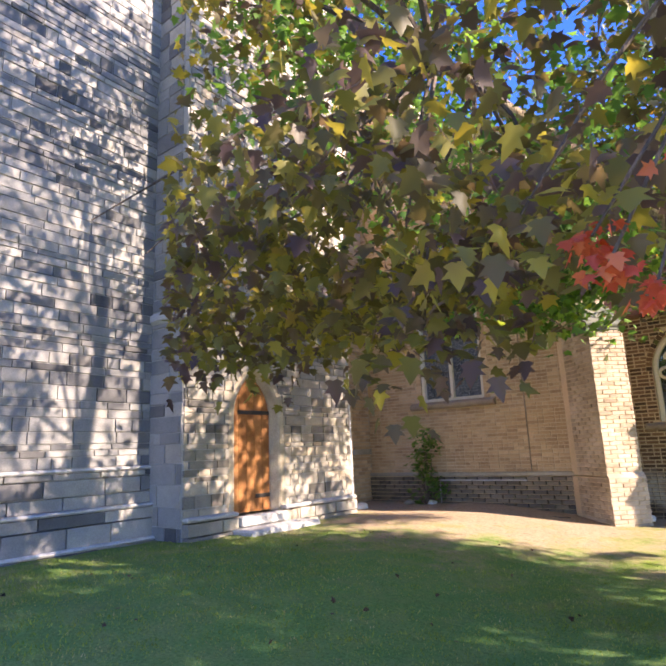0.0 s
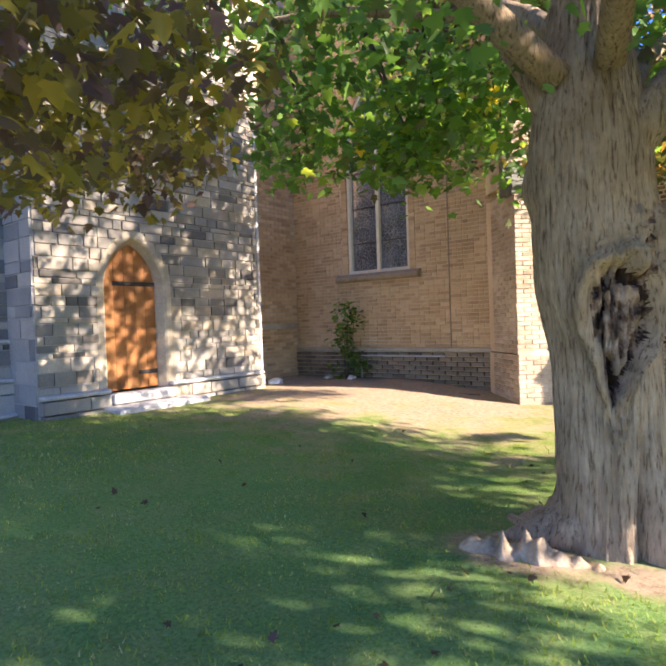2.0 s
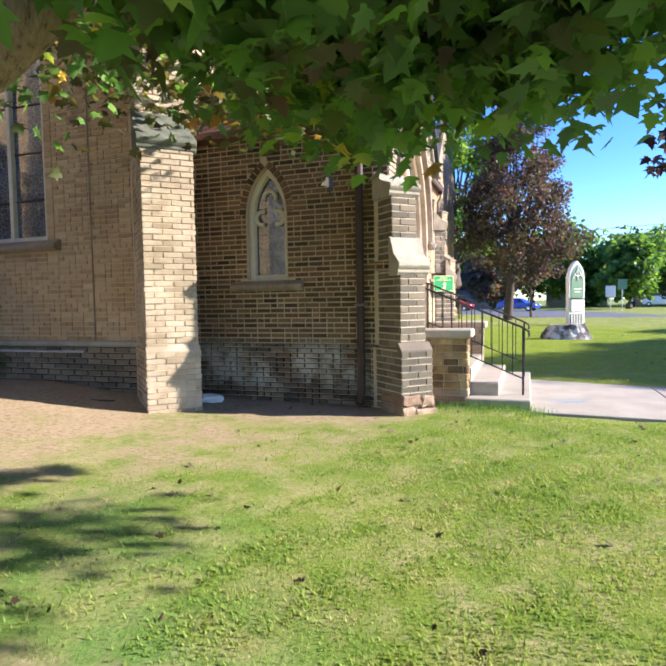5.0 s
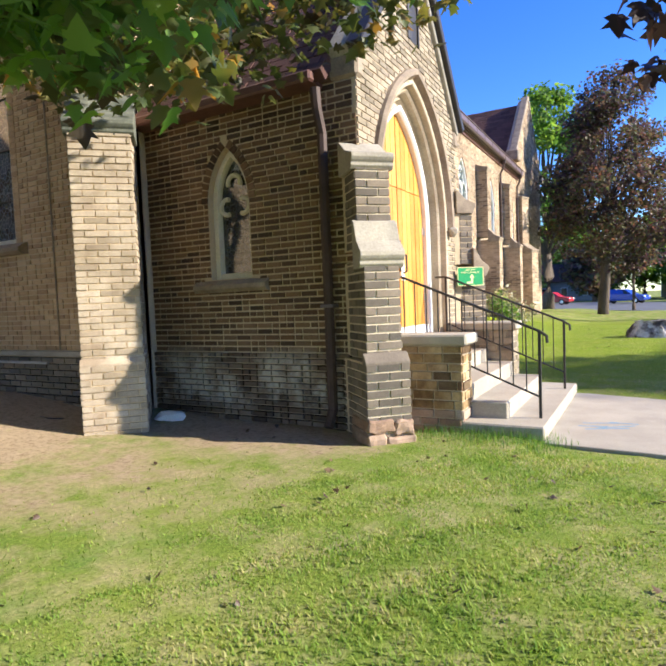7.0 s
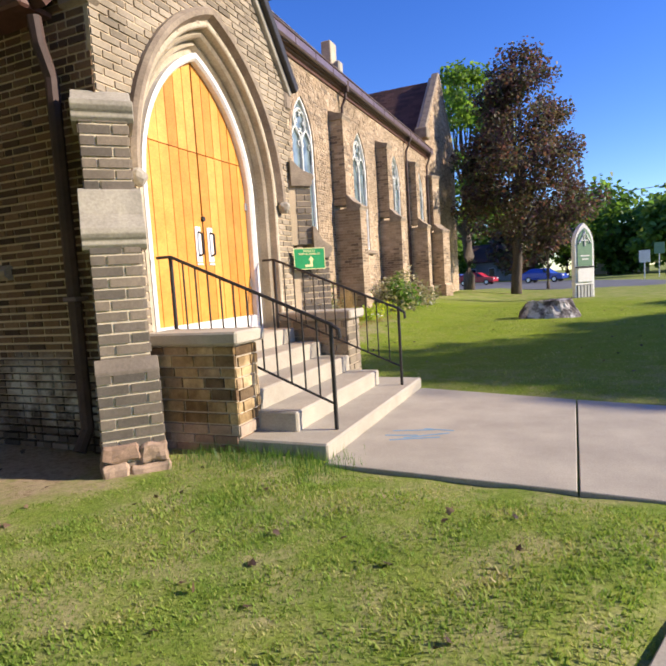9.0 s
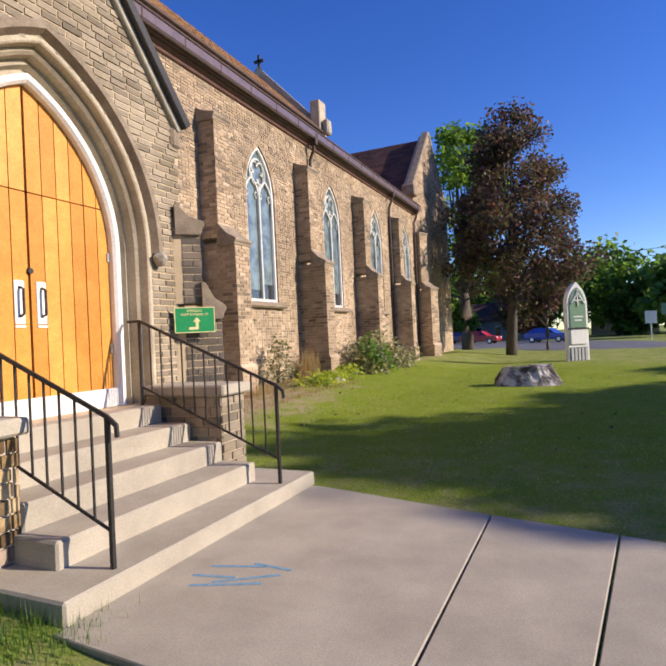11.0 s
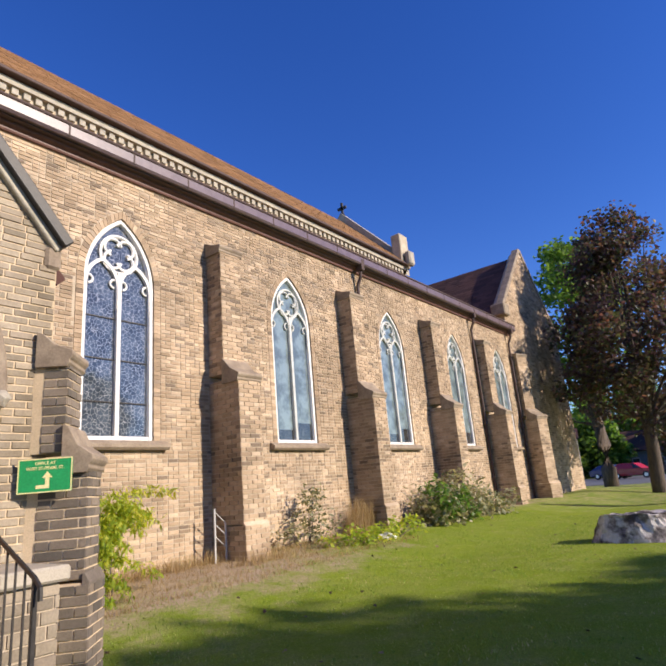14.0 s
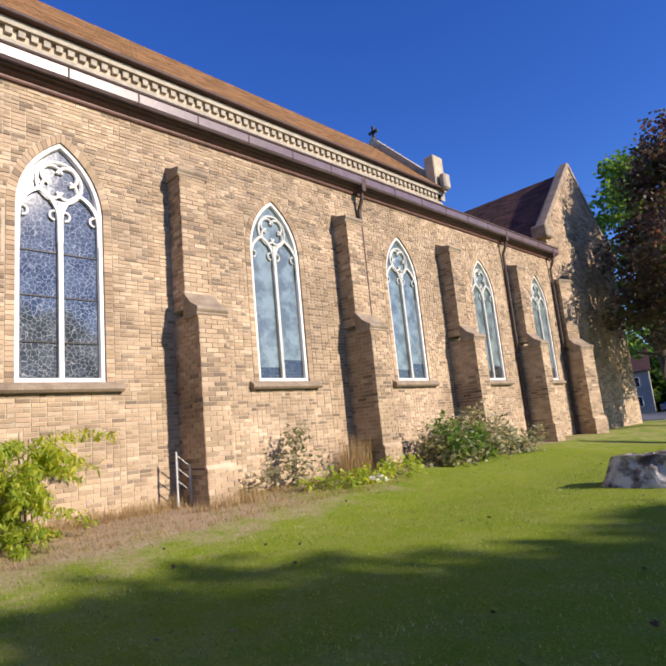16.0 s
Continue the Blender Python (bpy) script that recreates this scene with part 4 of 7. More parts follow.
lay("brickwork", face_frame(0, YN - 0.045, 0, -90), courses(lambda v: [(XW, XF - 0.15)], 0.0, 0.9, 0.07, 0.21, 0.014, r4, headers=True), m_pale, porch, rng=r4, sink=0.05)
# pointed brick head over the small window
bm = bmesh.new()
pts = arch(*NWIN, 0.0, 9, 0.0)[1:-1]
for (u0, v0), (u1, v1) in zip(pts, pts[1:]):
    mx, mv = (u0 + u1) / 2, (v0 + v1) / 2
    ang = math.atan2(v1 - v0, u1 - u0)
    box(bm, (-0.5 * math.hypot(u1 - u0, v1 - v0) + 0.005, -0.1, -0.02), (0.5 * math.hypot(u1 - u0, v1 - v0) - 0.005, -0.005, 0.014), m_n @ Matrix.Translation((NX + mx, NZ + mv, 0)) @ Matrix.Rotation(ang, 4, "Z"))
part("window_head", bm, m_brown, porch)
church_window("window_3", face_frame(NX, YN, NZ, -90), *NWIN, m_dark, "small pointed window with cream frame and dark leaded glass", lights=1, tracery=False, paint=m_cream, surround=False, bars=False)

# doorway
door = empty("door_1", face_frame(XF, YC, DZ, 0))
prof = [(0.0, -0.32), (0.0, -0.24), (0.05, -0.24), (0.07, -0.17), (0.1, -0.2), (0.125, -0.2), (0.135, -0.1), (0.16, -0.07), (0.18, -0.1), (0.2, -0.1), (0.21, 0.0), (0.225, 0.012), (0.265, 0.012), (0.265, -0.32)]
part("stone_arch", arch_sweep(*DOOR, prof, 18), m_stone_pale, door, "moulded buff stone door arch")
part("hood_mould", arch_sweep(*DOOR, [(0.265, 0.0), (0.31, 0.09), (0.36, 0.1), (0.39, 0.06), (0.39, 0.0)], 18, jamb=False), m_stone_brown, door, "dark weathered stone hood mould")
for s in (-1, 1):
    bm = bmesh.new()
    bmesh.ops.create_icosphere(bm, subdivisions=2, radius=0.085, matrix=Matrix.Translation((s * 1.335, 1.55, 0.07)))
    for v in bm.verts:
        v.co += Vector([0.02 * noise.noise(v.co * 30 + Vector((k * 9, 0, 0))) for k in range(3)])
        if v.co.y < 1.53:
            v.co.x = s * 1.335 + (v.co.x - s * 1.335) * 0.75
    part("carved_stop", bm, m_stone, door, smooth=False)
part("door_frame", arch_sweep(*DOOR, [(-0.075, -0.3), (-0.075, -0.2), (-0.05, -0.17), (0.0, -0.17), (0.0, -0.3)], 18), m_white, door, "white painted pointed door frame")
boxed("threshold", (-0.95, 0.0, -0.3), (0.95, 0.19, -0.2), m_white, door, "white painted board under the doors")


def board_top(u):
    lo, hi = 0.0, 4.0
    for _ in range(30):
        mid = (lo + hi) / 2
        lo, hi = (mid, hi) if arch_half(*DOOR, -0.06, mid) > abs(u) else (lo, mid)
    return lo


for s in (-1, 1):
    leaf = boxed("door_leaf", (0.015, 0.2, -0.31), (0.9, 1.9, -0.292), m_door, door, "golden varnished vertical board door leaf") if s > 0 else boxed("door_leaf", (-0.9, 0.2, -0.31), (-0.015, 1.9, -0.292), m_door, door, "golden varnished vertical board door leaf")
    edges = np.linspace(0.008, 0.94, 7)
    for a, b in zip(edges, edges[1:]):
        for lo, cap in ((0.19, 2.04), (2.052, 9)):
            us = np.linspace(a + 0.005, b - 0.005, 4)
            tops = [min(cap, board_top(u)) for u in us]
            if max(tops) <= lo + 0.02:
                continue
            loop = [(s * (a + 0.005), lo), (s * (b - 0.005), lo)] + [(s * u, max(t, lo + 0.01)) for u, t in zip(us[::-1], tops[::-1])]
            part("door_board", sheet([loop], 0.03, None, -0.262 + 0.004 * ((int(a * 40)) % 2)), m_door, leaf)
    bm = bmesh.new()
    box(bm, (s * 0.11 - 0.05, 0.85, -0.262), (s * 0.11 + 0.05, 1.24, -0.25), bevel=0.006)
    box(bm, (s * 0.11 - 0.05, 0.82, -0.262), (s * 0.11 + 0.05, 0.84, -0.25))
    pl = part("handle_plate", bm, m_white, leaf, "pale metal push plate")
    bm = bmesh.new()
    tube(bm, [(s * 0.11, 0.92, -0.25), (s * 0.11, 0.94, -0.2), (s * 0.11, 1.16, -0.2), (s * 0.11, 1.18, -0.25)], [0.013] * 4, 6)
    part("pull_handle", bm, m_iron, leaf, "dark pull handle")
    for v in (0.55, 1.5):
        boxed("hinge", (s * 0.915 - 0.022, v, -0.262), (s * 0.915 + 0.022, v + 0.1, -0.24), m_steel, leaf, bevel=0.004)
bm = bmesh.new()
tube(bm, [(0, 1.33, -0.262), (0, 1.33, -0.235)], [0.03, 0.026], 12)
part("door_lock", bm, m_iron, door)
tagged(door, "golden wooden double church doors in a pointed stone arch", "door", kind="structure")

# corner buttresses of the porch
bB = buttress(face_frame(XF + 0.01, YN + 0.03, 0, -45), [(0.86, 0.6, 0.09, 0.232), (1.86, 0.52, 0.4, 0.19), (2.84, 0.34, 0.28, 0.185)], 0.21, m_greybr_one, m_greybr, m_stone, "grey brown brick corner buttress with stone weatherings", "porch buttresses", seed=21, single=60, course=0.085, mortar=m_mortar_pale, joint=0.012)
bC = buttress(face_frame(XF - 0.06, YS + 0.04, 0, 45), [(0.86, 0.48, 0.08, 0.232), (1.86, 0.43, 0.36, 0.205), (2.84, 0.22, 0.26, 0.2)], 0.21, m_greybr_one, m_greybr, m_stone_brown, "grey brown brick corner buttress carrying a green sign", "porch buttresses", seed=22, single=40, course=0.085, mortar=m_mortar_tan, joint=0.011)
r5 = np.random.default_rng(3)
for k, (u0, u1, v0, v1) in enumerate(((-0.25, -0.06, 0.0, 0.17), (-0.05, 0.25, -0.02, 0.13), (-0.24, 0.03, 0.18, 0.31), (0.04, 0.24, 0.14, 0.3))):
    bm = bmesh.new()
    box(bm, (u0, v0, 0.1), (u1, v1, 0.64), None, 0.02)
    bmesh.ops.subdivide_edges(bm, edges=bm.edges[:], cuts=3, use_grid_fill=True)
    for v in bm.verts:
        v.co += Vector([0.022 * noise.noise(v.co * 9 + Vector((k * 7, 3 * j, 0))) + 0.01 * noise.noise(v.co * 26 + Vector((3 * j, 0, k))) for j in range(3)])
    part("base_stone", bm, m_red_one, bB, "crumbling rust-red base stone")

# gable coping with kneelers
cop = empty("gable_coping")
for s in (-1, 1):
    e, a = Vector((0, 13.42 + s * 1.76, 4.02)), Vector((0, 13.42, APEX + 0.09))
    d = (a - e)
    q = Matrix.Translation(e) @ Vector((0, 0, 1)).rotation_difference(d.normalized()).to_matrix().to_4x4()
    for name, mt, x0, x1, y0, y1 in (("coping_stone", m_stone, XF - 0.28, XF + 0.07, -0.09, 0.07), ("coping_flashing", m_iron, XF - 0.05, XF + 0.14, -0.02, 0.1) if s > 0 else ("coping_flashing", m_iron, XF - 0.05, XF + 0.14, -0.1, 0.02)):
        bm = bmesh.new()
        box(bm, (x0, y0, 0), (x1, y1, d.length), q, 0.012)
        part(name, bm, mt, cop)
    bm = bmesh.new()
    y0 = 13.42 + s * 1.6
    box(bm, (XF - 0.3, min(y0, y0 + s * 0.16), 3.78), (XF + 0.045, max(y0, y0 + s * 0.16), 4.02), bevel=0.03)
    part("kneeler", bm, m_stone_brown, cop)
tagged(cop, "stone gable coping with dark metal flashing and kneelers", "coping", kind="structure")
bm = arch_sweep(0.13, 0.4, 0.62, [(0.0, 0.0), (0.0, 0.03), (0.07, 0.02), (0.07, 0.0)], 6, 0, face_frame(XF + 0.004, 13.42, 4.75, 0))
bm2 = [bm.verts.new(face_frame(XF + 0.016, 13.42, 4.75, 0) @ Vector((u, v, 0))) for u, v in arch(0.13, 0.4, 0.62, 0, 6)]
bm.faces.new(bm2)
vent = part("gable_vent", bm, m_iron, porch)

for s, y in ((-1, YN - 0.25), (1, YS + 0.22)):
    e, r = (0, y, 3.82), (0, 13.42, APEX - 0.02)
    mm = slope_frame(e, r, (1, 0, 0) if s < 0 else (-1, 0, 0))
    sp = (XW + 0.0, XF - 0.26) if s < 0 else (-(XF - 0.26), -XW)
    shingle_roof("roof_porch", mm, lambda v, sp=sp: [sp], (Vector(r) - Vector(e)).length, m_shingle_dark, "steep dark brown shingled roof of the porch", 0.17, 0.26, 4, 0.1)
bm = bmesh.new()
box(bm, (XW + 0.02, YN - 0.34, 3.72), (0.1, YN - 0.23, 3.83), bevel=0.02)
box(bm, (XW + 0.02, YN - 0.22, 3.74), (0.06, YN + 0.0, 3.78))
tagged(part("gutter", bm, m_moulding), "dark brown gutter along the porch eaves", "gutter", kind="structure")
downpipe(face_frame(0.08, YN, 0, -90), 3.98, 0.24, True, 0.055, False)

# ---- west wall of the aisle, in the recess ----
m_r = face_frame(0, YR, 0, -90)
RWIN = (0.74, 2.6, 3.95)
RX, RZ = -5.4, 2.46
hole = [(u + RX, v + RZ) for u, v in arch(*RWIN, 0.0, 10)]
rec = part("wall_recess", sheet([[(-7.9, -0.4), (XW, -0.4), (XW, 7.6), (-7.9, 10.5)], hole], 0.45, m_r), m_mortar_tan)
tagged(rec, "shaded buff brick wall with a plinth in a corner", "wall", kind="structure")


def rec_spans(v):
    s = [(-7.7, XW if v < 7.5 else XW - (v - 7.5) * 1.75)]
    if RZ - 0.16 < v < RZ + RWIN[2] + 0.2:
        h = arch_half(*RWIN, 0.13, v - RZ) if v > RZ else RWIN[0] + 0.25
        if h > 0:
            s = cut(s, RX - h, RX + h)
    return s


split_lay("brick", m_r, courses(rec_spans, 0.95, 10.2, 0.07, 0.215, 0.011, r4, headers=True), m_peach_bounce, m_peach_bounce_one, rec, (-4.6, -2.7, 0.95, 2.4), 120, r4)
lay("brickwork", face_frame(0, YR - 0.06, 0, -90), courses(lambda v: [(-7.7, XW)], 0.1, 0.88, 0.085, 0.25, 0.014, r4), m_greybr, rec, rng=r4, sink=0.07)
boxed("plinth_moulding", (-7.7, YR - 0.085, 0.88), (XW, YR + 0.01, 0.95), m_stone, rec)
church_window("window_4", face_frame(RX, YR, RZ, -90), *RWIN, m_stained, "tall two-light church window with cream frame in shade", paint=m_cream, brick=m_peach_bounce)
buttress(face_frame(XW - 0.09, YR + 0.03, 0, -45), [(0.88, 0.95, 0.06, 0.34), (3.45, 0.9, 0.5), (6.9, 0.5, 0.3)], 0.325, m_sunlit_buff, m_sunlit_buff, m_stone_green, "sunlit pale brick corner buttress with mossy stone weathering", "", seed=31, plinth=None, course=0.072, mortar=m_mortar_tan)
boxed("cable_conduit", (-3.85, YR - 0.03, 0.95), (-3.825, YR - 0.012, 6.8), m_stone_brown, rec)
ret = part("wall_return", sheet([[(8.5, -0.4), (YR, -0.4), (YR, 7.5), (8.5, 7.5)]], 0.4, face_frame(-7.6, 0, 0, 0)), m_mortar)
tagged(ret, "shaded brick return wall with a stone ledge", "wall", kind="structure")
lay("brickwork", face_frame(-7.6, 0, 0, 0), courses(lambda v: [(8.9, YR - 0.01)], 0.1, 7.4, 0.082, 0.245, 0.011, r4), m_peach_bounce, ret, rng=r4)
boxed("ledge", (-7.6, 8.95, 1.38), (-7.5, YR - 0.1, 1.5), m_stone, ret)

# ---- stone tower ----
TX, TD = -7.4, -6.6
TDOOR = (0.43, 1.5, 2.17)
TY, TZ = 6.45, 0.58
tower = empty("tower_walls")
tagged(tower, "grey coursed limestone tower with a pointed side door", "tower", kind="structure")
mt = face_frame(TX, 0, 0, 0)
part("wall", sheet([[(-3.0, -0.4), (5.1, -0.4), (5.1, 12.0), (-3.0, 12.0)]], 0.6, mt), m_mortar_grey, tower)
hole = [(u + TY, v + TZ) for u, v in arch(*TDOOR, 0.16, 8)]
md = face_frame(TD, 0, 0, 0)
part("wall", sheet([[(5.0, -0.4), (8.95, -0.4), (8.95, 12.0), (5.0, 12.0)], hole], 0.5, md), m_mortar_grey, tower)
boxed("wall", (TX - 0.6, 5.0, -0.4), (TD - 0.51, 8.94, 12.0), m_mortar_grey, tower)
r6 = np.random.default_rng(6)
split_lay("stone", mt, courses(lambda v: [(-3.0, 5.0)], 1.4, 11.9, 0.13, 0.38, 0.01, r6, 1.0), m_grey, m_grey_one, tower, (1.6, 5.05, 1.4, 4.6), 290, r6, 0.022)
for k, (lo, hi, out) in enumerate(((-0.1, 0.36, 0.2), (0.4, 0.82, 0.14), (0.87, 1.34, 0.07))):
    lay("plinth_stones", face_frame(TX + out, 0, 0, 0), courses(lambda v: [(-3.0, 5.0)], lo, hi, 0.22 if k else 0.24, 0.7, 0.012, r6, 0.5), m_grey, tower, 0.01, rng=r6, sink=out + 0.02)
    boxed("plinth_ledge", (TX, -3.0, hi), (TX + out + 0.03, 5.0, hi + 0.05), m_grey_stone, tower, bevel=0.02)


def tdoor_spans(v):
    s = [(5.0, 8.95)]
    if TZ - 0.4 < v < TZ + 2.6:
        h = arch_half(*TDOOR, 0.17, max(0.0, v - TZ)) if v > TZ - 0.02 else 0.7
        if h > 0:
            s = cut(s, TY - h, TY + h)
    return s


split_lay("stone", md, courses(tdoor_spans, 0.66, 11.9, 0.12, 0.3, 0.011, r6, 1.0), m_rubble, m_rubble_one, tower, (5.0, 9.0, 0.6, 3.2), 300, r6, 0.024)
lay("plinth_stones", face_frame(TD + 0.12, 0, 0, 0), courses(lambda v: cut([(5.0, 8.95)], 5.95, 6.95), 0.0, 0.6, 0.2, 0.55, 0.014, r6, 0.5), m_rubble, tower, 0.01, rng=r6, sink=0.14)
for a, b in ((5.0, 5.95), (6.95, 8.95)):
    boxed("plinth_ledge", (TD, a, 0.6), (TD + 0.14, b, 0.66), m_grey_stone, tower, bevel=0.02)
m_s = face_frame(0, 5.0, 0, -90)
lay("stonework", m_s, courses(lambda v: [(TX, TD)], 0.0, 3.5, 0.24, 0.5, 0.014, r6, 0.8), m_grey, tower, 0.015, rng=r6)
lay("stonework", m_s, courses(lambda v: [(TX, TD - 0.1)], 3.7, 11.9, 0.24, 0.5, 0.014, r6, 0.8), m_grey, tower, 0.015, rng=r6)
boxed("weathering", (TX - 0.02, 4.93, 3.5), (TD + 0.07, 5.3, 3.68), m_grey_stone, tower, bevel=0.05)
boxed("corner_quoin", (TD - 0.3, 8.95, 0.0), (TD + 0.02, 9.02, 12.0), m_grey_stone, tower)
tw = empty("door_2", face_frame(TD, TY, TZ, 0))
part("stone_arch", arch_sweep(*TDOOR, [(0.0, -0.24), (0.0, -0.12), (0.03, -0.06), (0.06, 0.0), (0.09, 0.022), (0.19, 0.022), (0.19, -0.24)], 10), m_stone_pale, tw, "pale stone door surround")
for a, b in zip(np.linspace(-0.43, 0.43, 6), np.linspace(-0.43, 0.43, 6)[1:]):
    us = np.linspace(a + 0.003, b - 0.003, 4)

    def top_at(u):
        lo, hi = 0.0, 3.0
        for _ in range(24):
            mid = (lo + hi) / 2
            lo, hi = (mid, hi) if arch_half(*TDOOR, 0.0, mid) > abs(u) else (lo, mid)
        return lo
    loop = [(us[0], 0.02), (us[-1], 0.02)] + [(u, top_at(u)) for u in us[::-1]]
    part("door_board", sheet([loop], 0.04, None, -0.15), m_door_old, tw, "weathered orange brown board")
for v in (1.55, 0.22):
    boxed("strap_hinge", (-0.28 if v > 1 else 0.1, v, -0.15), (0.43, v + 0.065, -0.138), m_iron, tw, "black iron strap hinge", bevel=0.004)
boxed("door_sill", (-0.5, -0.14, -0.24), (0.5, 0.0, 0.2), m_grey_stone, tw, bevel=0.015)
boxed("door_step", (-0.62, -0.36, -0.1), (0.9, -0.16, 0.55), m_grey_stone, tw, bevel=0.03)
tagged(tw, "weathered orange wooden tower door with iron straps", "door", kind="structure")

# ---- entrance steps ----
steps = empty("entrance_steps")
tagged(steps, "pale concrete entrance steps up to the church doors", "steps", kind="structure")
for k, (x1, y0, y1, top) in enumerate(((2.2, 11.95, 14.86, 0.18), (1.8, 12.24, 14.42, 0.35), (1.43, 12.3, 14.42, 0.53), (1.06, 12.3, 14.42, 0.71), (0.7, 12.3, 14.42, 0.89))):
    x0 = XF + 0.003 if k == 4 else (2.2, 1.8, 1.43, 1.06, 0.7)[k + 1] - 0.05
    boxed("step", (x0 - (0.9 if k == 0 else 0), y0, top - 0.3 if k == 0 else top - 0.22), (x1, y1, top), m_concrete, steps, bevel=0.015)
boxed("step_core", (XF + 0.02, 12.34, 0.0), (1.0, 14.4, 0.5), m_concrete, steps)


def wing_wall(y0, y1, label, stone):
    th = empty("wing_wall", Matrix.Translation((0, y0, 0)))
    w = y1 - y0
    x1 = 1.42
    boxed("core", (XF + 0.004, 0.015, -0.2), (x1 - 0.015, w - 0.015, 0.97), m_mortar, th, bevel=0)
    rr = np.random.default_rng(int(y0 * 10))
    for mface, a, b in ((face_frame(0, 0.012, 0, -90), XF + 0.01, x1), (face_frame(x1 - 0.012, 0, 0, 0), 0.0, w), (face_frame(0, w - 0.012, 0, 90), -x1, -XF - 0.01)):
        rc = courses(lambda v: [(a, b)], 0.02, 0.96, 0.092, 0.22, 0.01, rr, 0.25)
        lay_single("stone", mface, [q for q in rc if q[2] > 0.22], stone, th, 0.012)
        lay_single("base_stone", mface, [q for q in rc if q[2] <= 0.22], m_red_one, th, 0.014)
    bm = bmesh.new()
    box(bm, (XF + 0.02, -0.05, 0.97), (x1 + 0.06, w + 0.05, 1.08), bevel=0.018)
    part("coping", bm, m_concrete, th, "pale concrete coping")
    tagged(th, label, "low wall", "wing walls of the steps", kind="structure")


wing_wall(11.94, 12.3, "low yellow stone wing wall with concrete coping beside steps", m_yell_one)
wing_wall(14.45, 14.85, "low grey stone wing wall with concrete coping beside steps", m_tan_one)


def handrail(y, label):
    th = empty("handrail", Matrix.Translation((0, y, 0)))
    tx0, tz0, tx1, tz1 = 0.5, 1.76, 2.1, 1.08

    def at(x, dz=0.0):
        return tz0 + (tz1 - tz0) * (x - tx0) / (tx1 - tx0) + dz
    bm = bmesh.new()
    tube(bm, [(tx0 - 0.16, 0, tz0 + 0.0), (tx0, 0, tz0), (tx1, 0, tz1), (tx1 + 0.07, 0, tz1 - 0.05), (tx1 + 0.075, 0, tz1 - 0.12)], [0.016] * 5, 6)
    part("top_rail", bm, m_iron, th)
    bm = bmesh.new()
    tube(bm, [(tx0, 0, at(tx0, -0.68)), (tx1, 0, at(tx1, -0.68))], [0.011, 0.011], 6)
    part("bottom_rail", bm, m_iron, th)
    for x, zb in ((tx0, 0.87), (tx1, 0.17)):
        boxed("post", (x - 0.015, -0.015, zb), (x + 0.015, 0.015, at(x)), m_iron, th, bevel=0.004)
    for x in np.linspace(tx0, tx1, 13)[1:-1]:
        boxed("baluster", (x - 0.006, -0.006, at(x, -0.68)), (x + 0.006, 0.006, at(x)), m_iron, th, bevel=0)
    tagged(th, label, "handrail", "handrails of the steps")


handrail(12.38, "black iron handrail with thin balusters on concrete steps")
handrail(14.36, "black iron handrail with thin balusters on concrete steps")

# green sign on the buttress
sg = empty("direction_sign", face_frame(0.66, 15.06, 1.77, -45) @ pose(0, 0, 0.02))
boxed("sign_panel", (-0.225, -0.145, 0), (0.225, 0.145, 0.012), m_green, sg, bevel=0.003)
for a, b, c, d in ((-0.225, -0.145, 0.225, -0.135), (-0.225, 0.135, 0.225, 0.145), (-0.225, -0.135, -0.215, 0.135), (0.215, -0.135, 0.225, 0.135)):
    boxed("border", (a, b, 0.0125), (c, d, 0.014), m_yellow, sg, bevel=0)
for v, size, words in ((0.092, 0.036, "OFFICE AT"), (0.05, 0.036, "WEST ST./PEARL ST.")):
    font = bpy.data.curves.new("lettering", "FONT")
    font.body, font.size, font.extrude, font.offset = words, size, 0.0008, 0.0007
    font.align_x = "CENTER"
    made = bpy.data.objects.new("lettering", font)
    me = bpy.data.meshes.new_from_object(made)
    bpy.data.objects.remove(made)
    me.materials.clear()
    me.materials.append(m_yellow)
    ob = new("lettering", me)
    ob.parent = sg
    ob.matrix_basis = Matrix.Translation((0, v, 0.0135))
    ob["label"] = "pale yellow painted lettering"
bm = bmesh.new()
loop = [(-0.07, -0.11), (0.04, -0.11), (0.04, -0.02), (0.065, -0.02), (0.02, 0.035), (-0.02, -0.02), (0.005, -0.02), (0.005, -0.08), (-0.07, -0.08)]
bm.faces.new([bm.verts.new((u, v, 0.0145)) for u, v in loop])
part("arrow", bm, m_yellow, sg, "pale yellow arrow")
tagged(sg, "green enamel direction sign with a pale arrow on brick", "sign")

# ---- transept ----
tr = empty("transept")
tagged(tr, "buff brick transept with a steep stone-coped gable", "transept", kind="structure")
mtr = face_frame(XW + 0.02, 0, 0, 0)
part("front_wall", sheet([[(36.1, -0.4), (43.4, -0.4), (43.4, 8.6), (39.75, 12.3), (36.1, 8.6)]], 0.5, mtr), m_mortar, tr)


def tr_spans(v):
    h = 3.65 if v < 8.6 else 3.65 * (12.3 - v) / 3.7
    return [(39.75 - h, 39.75 + h)] if h > 0.1 else []


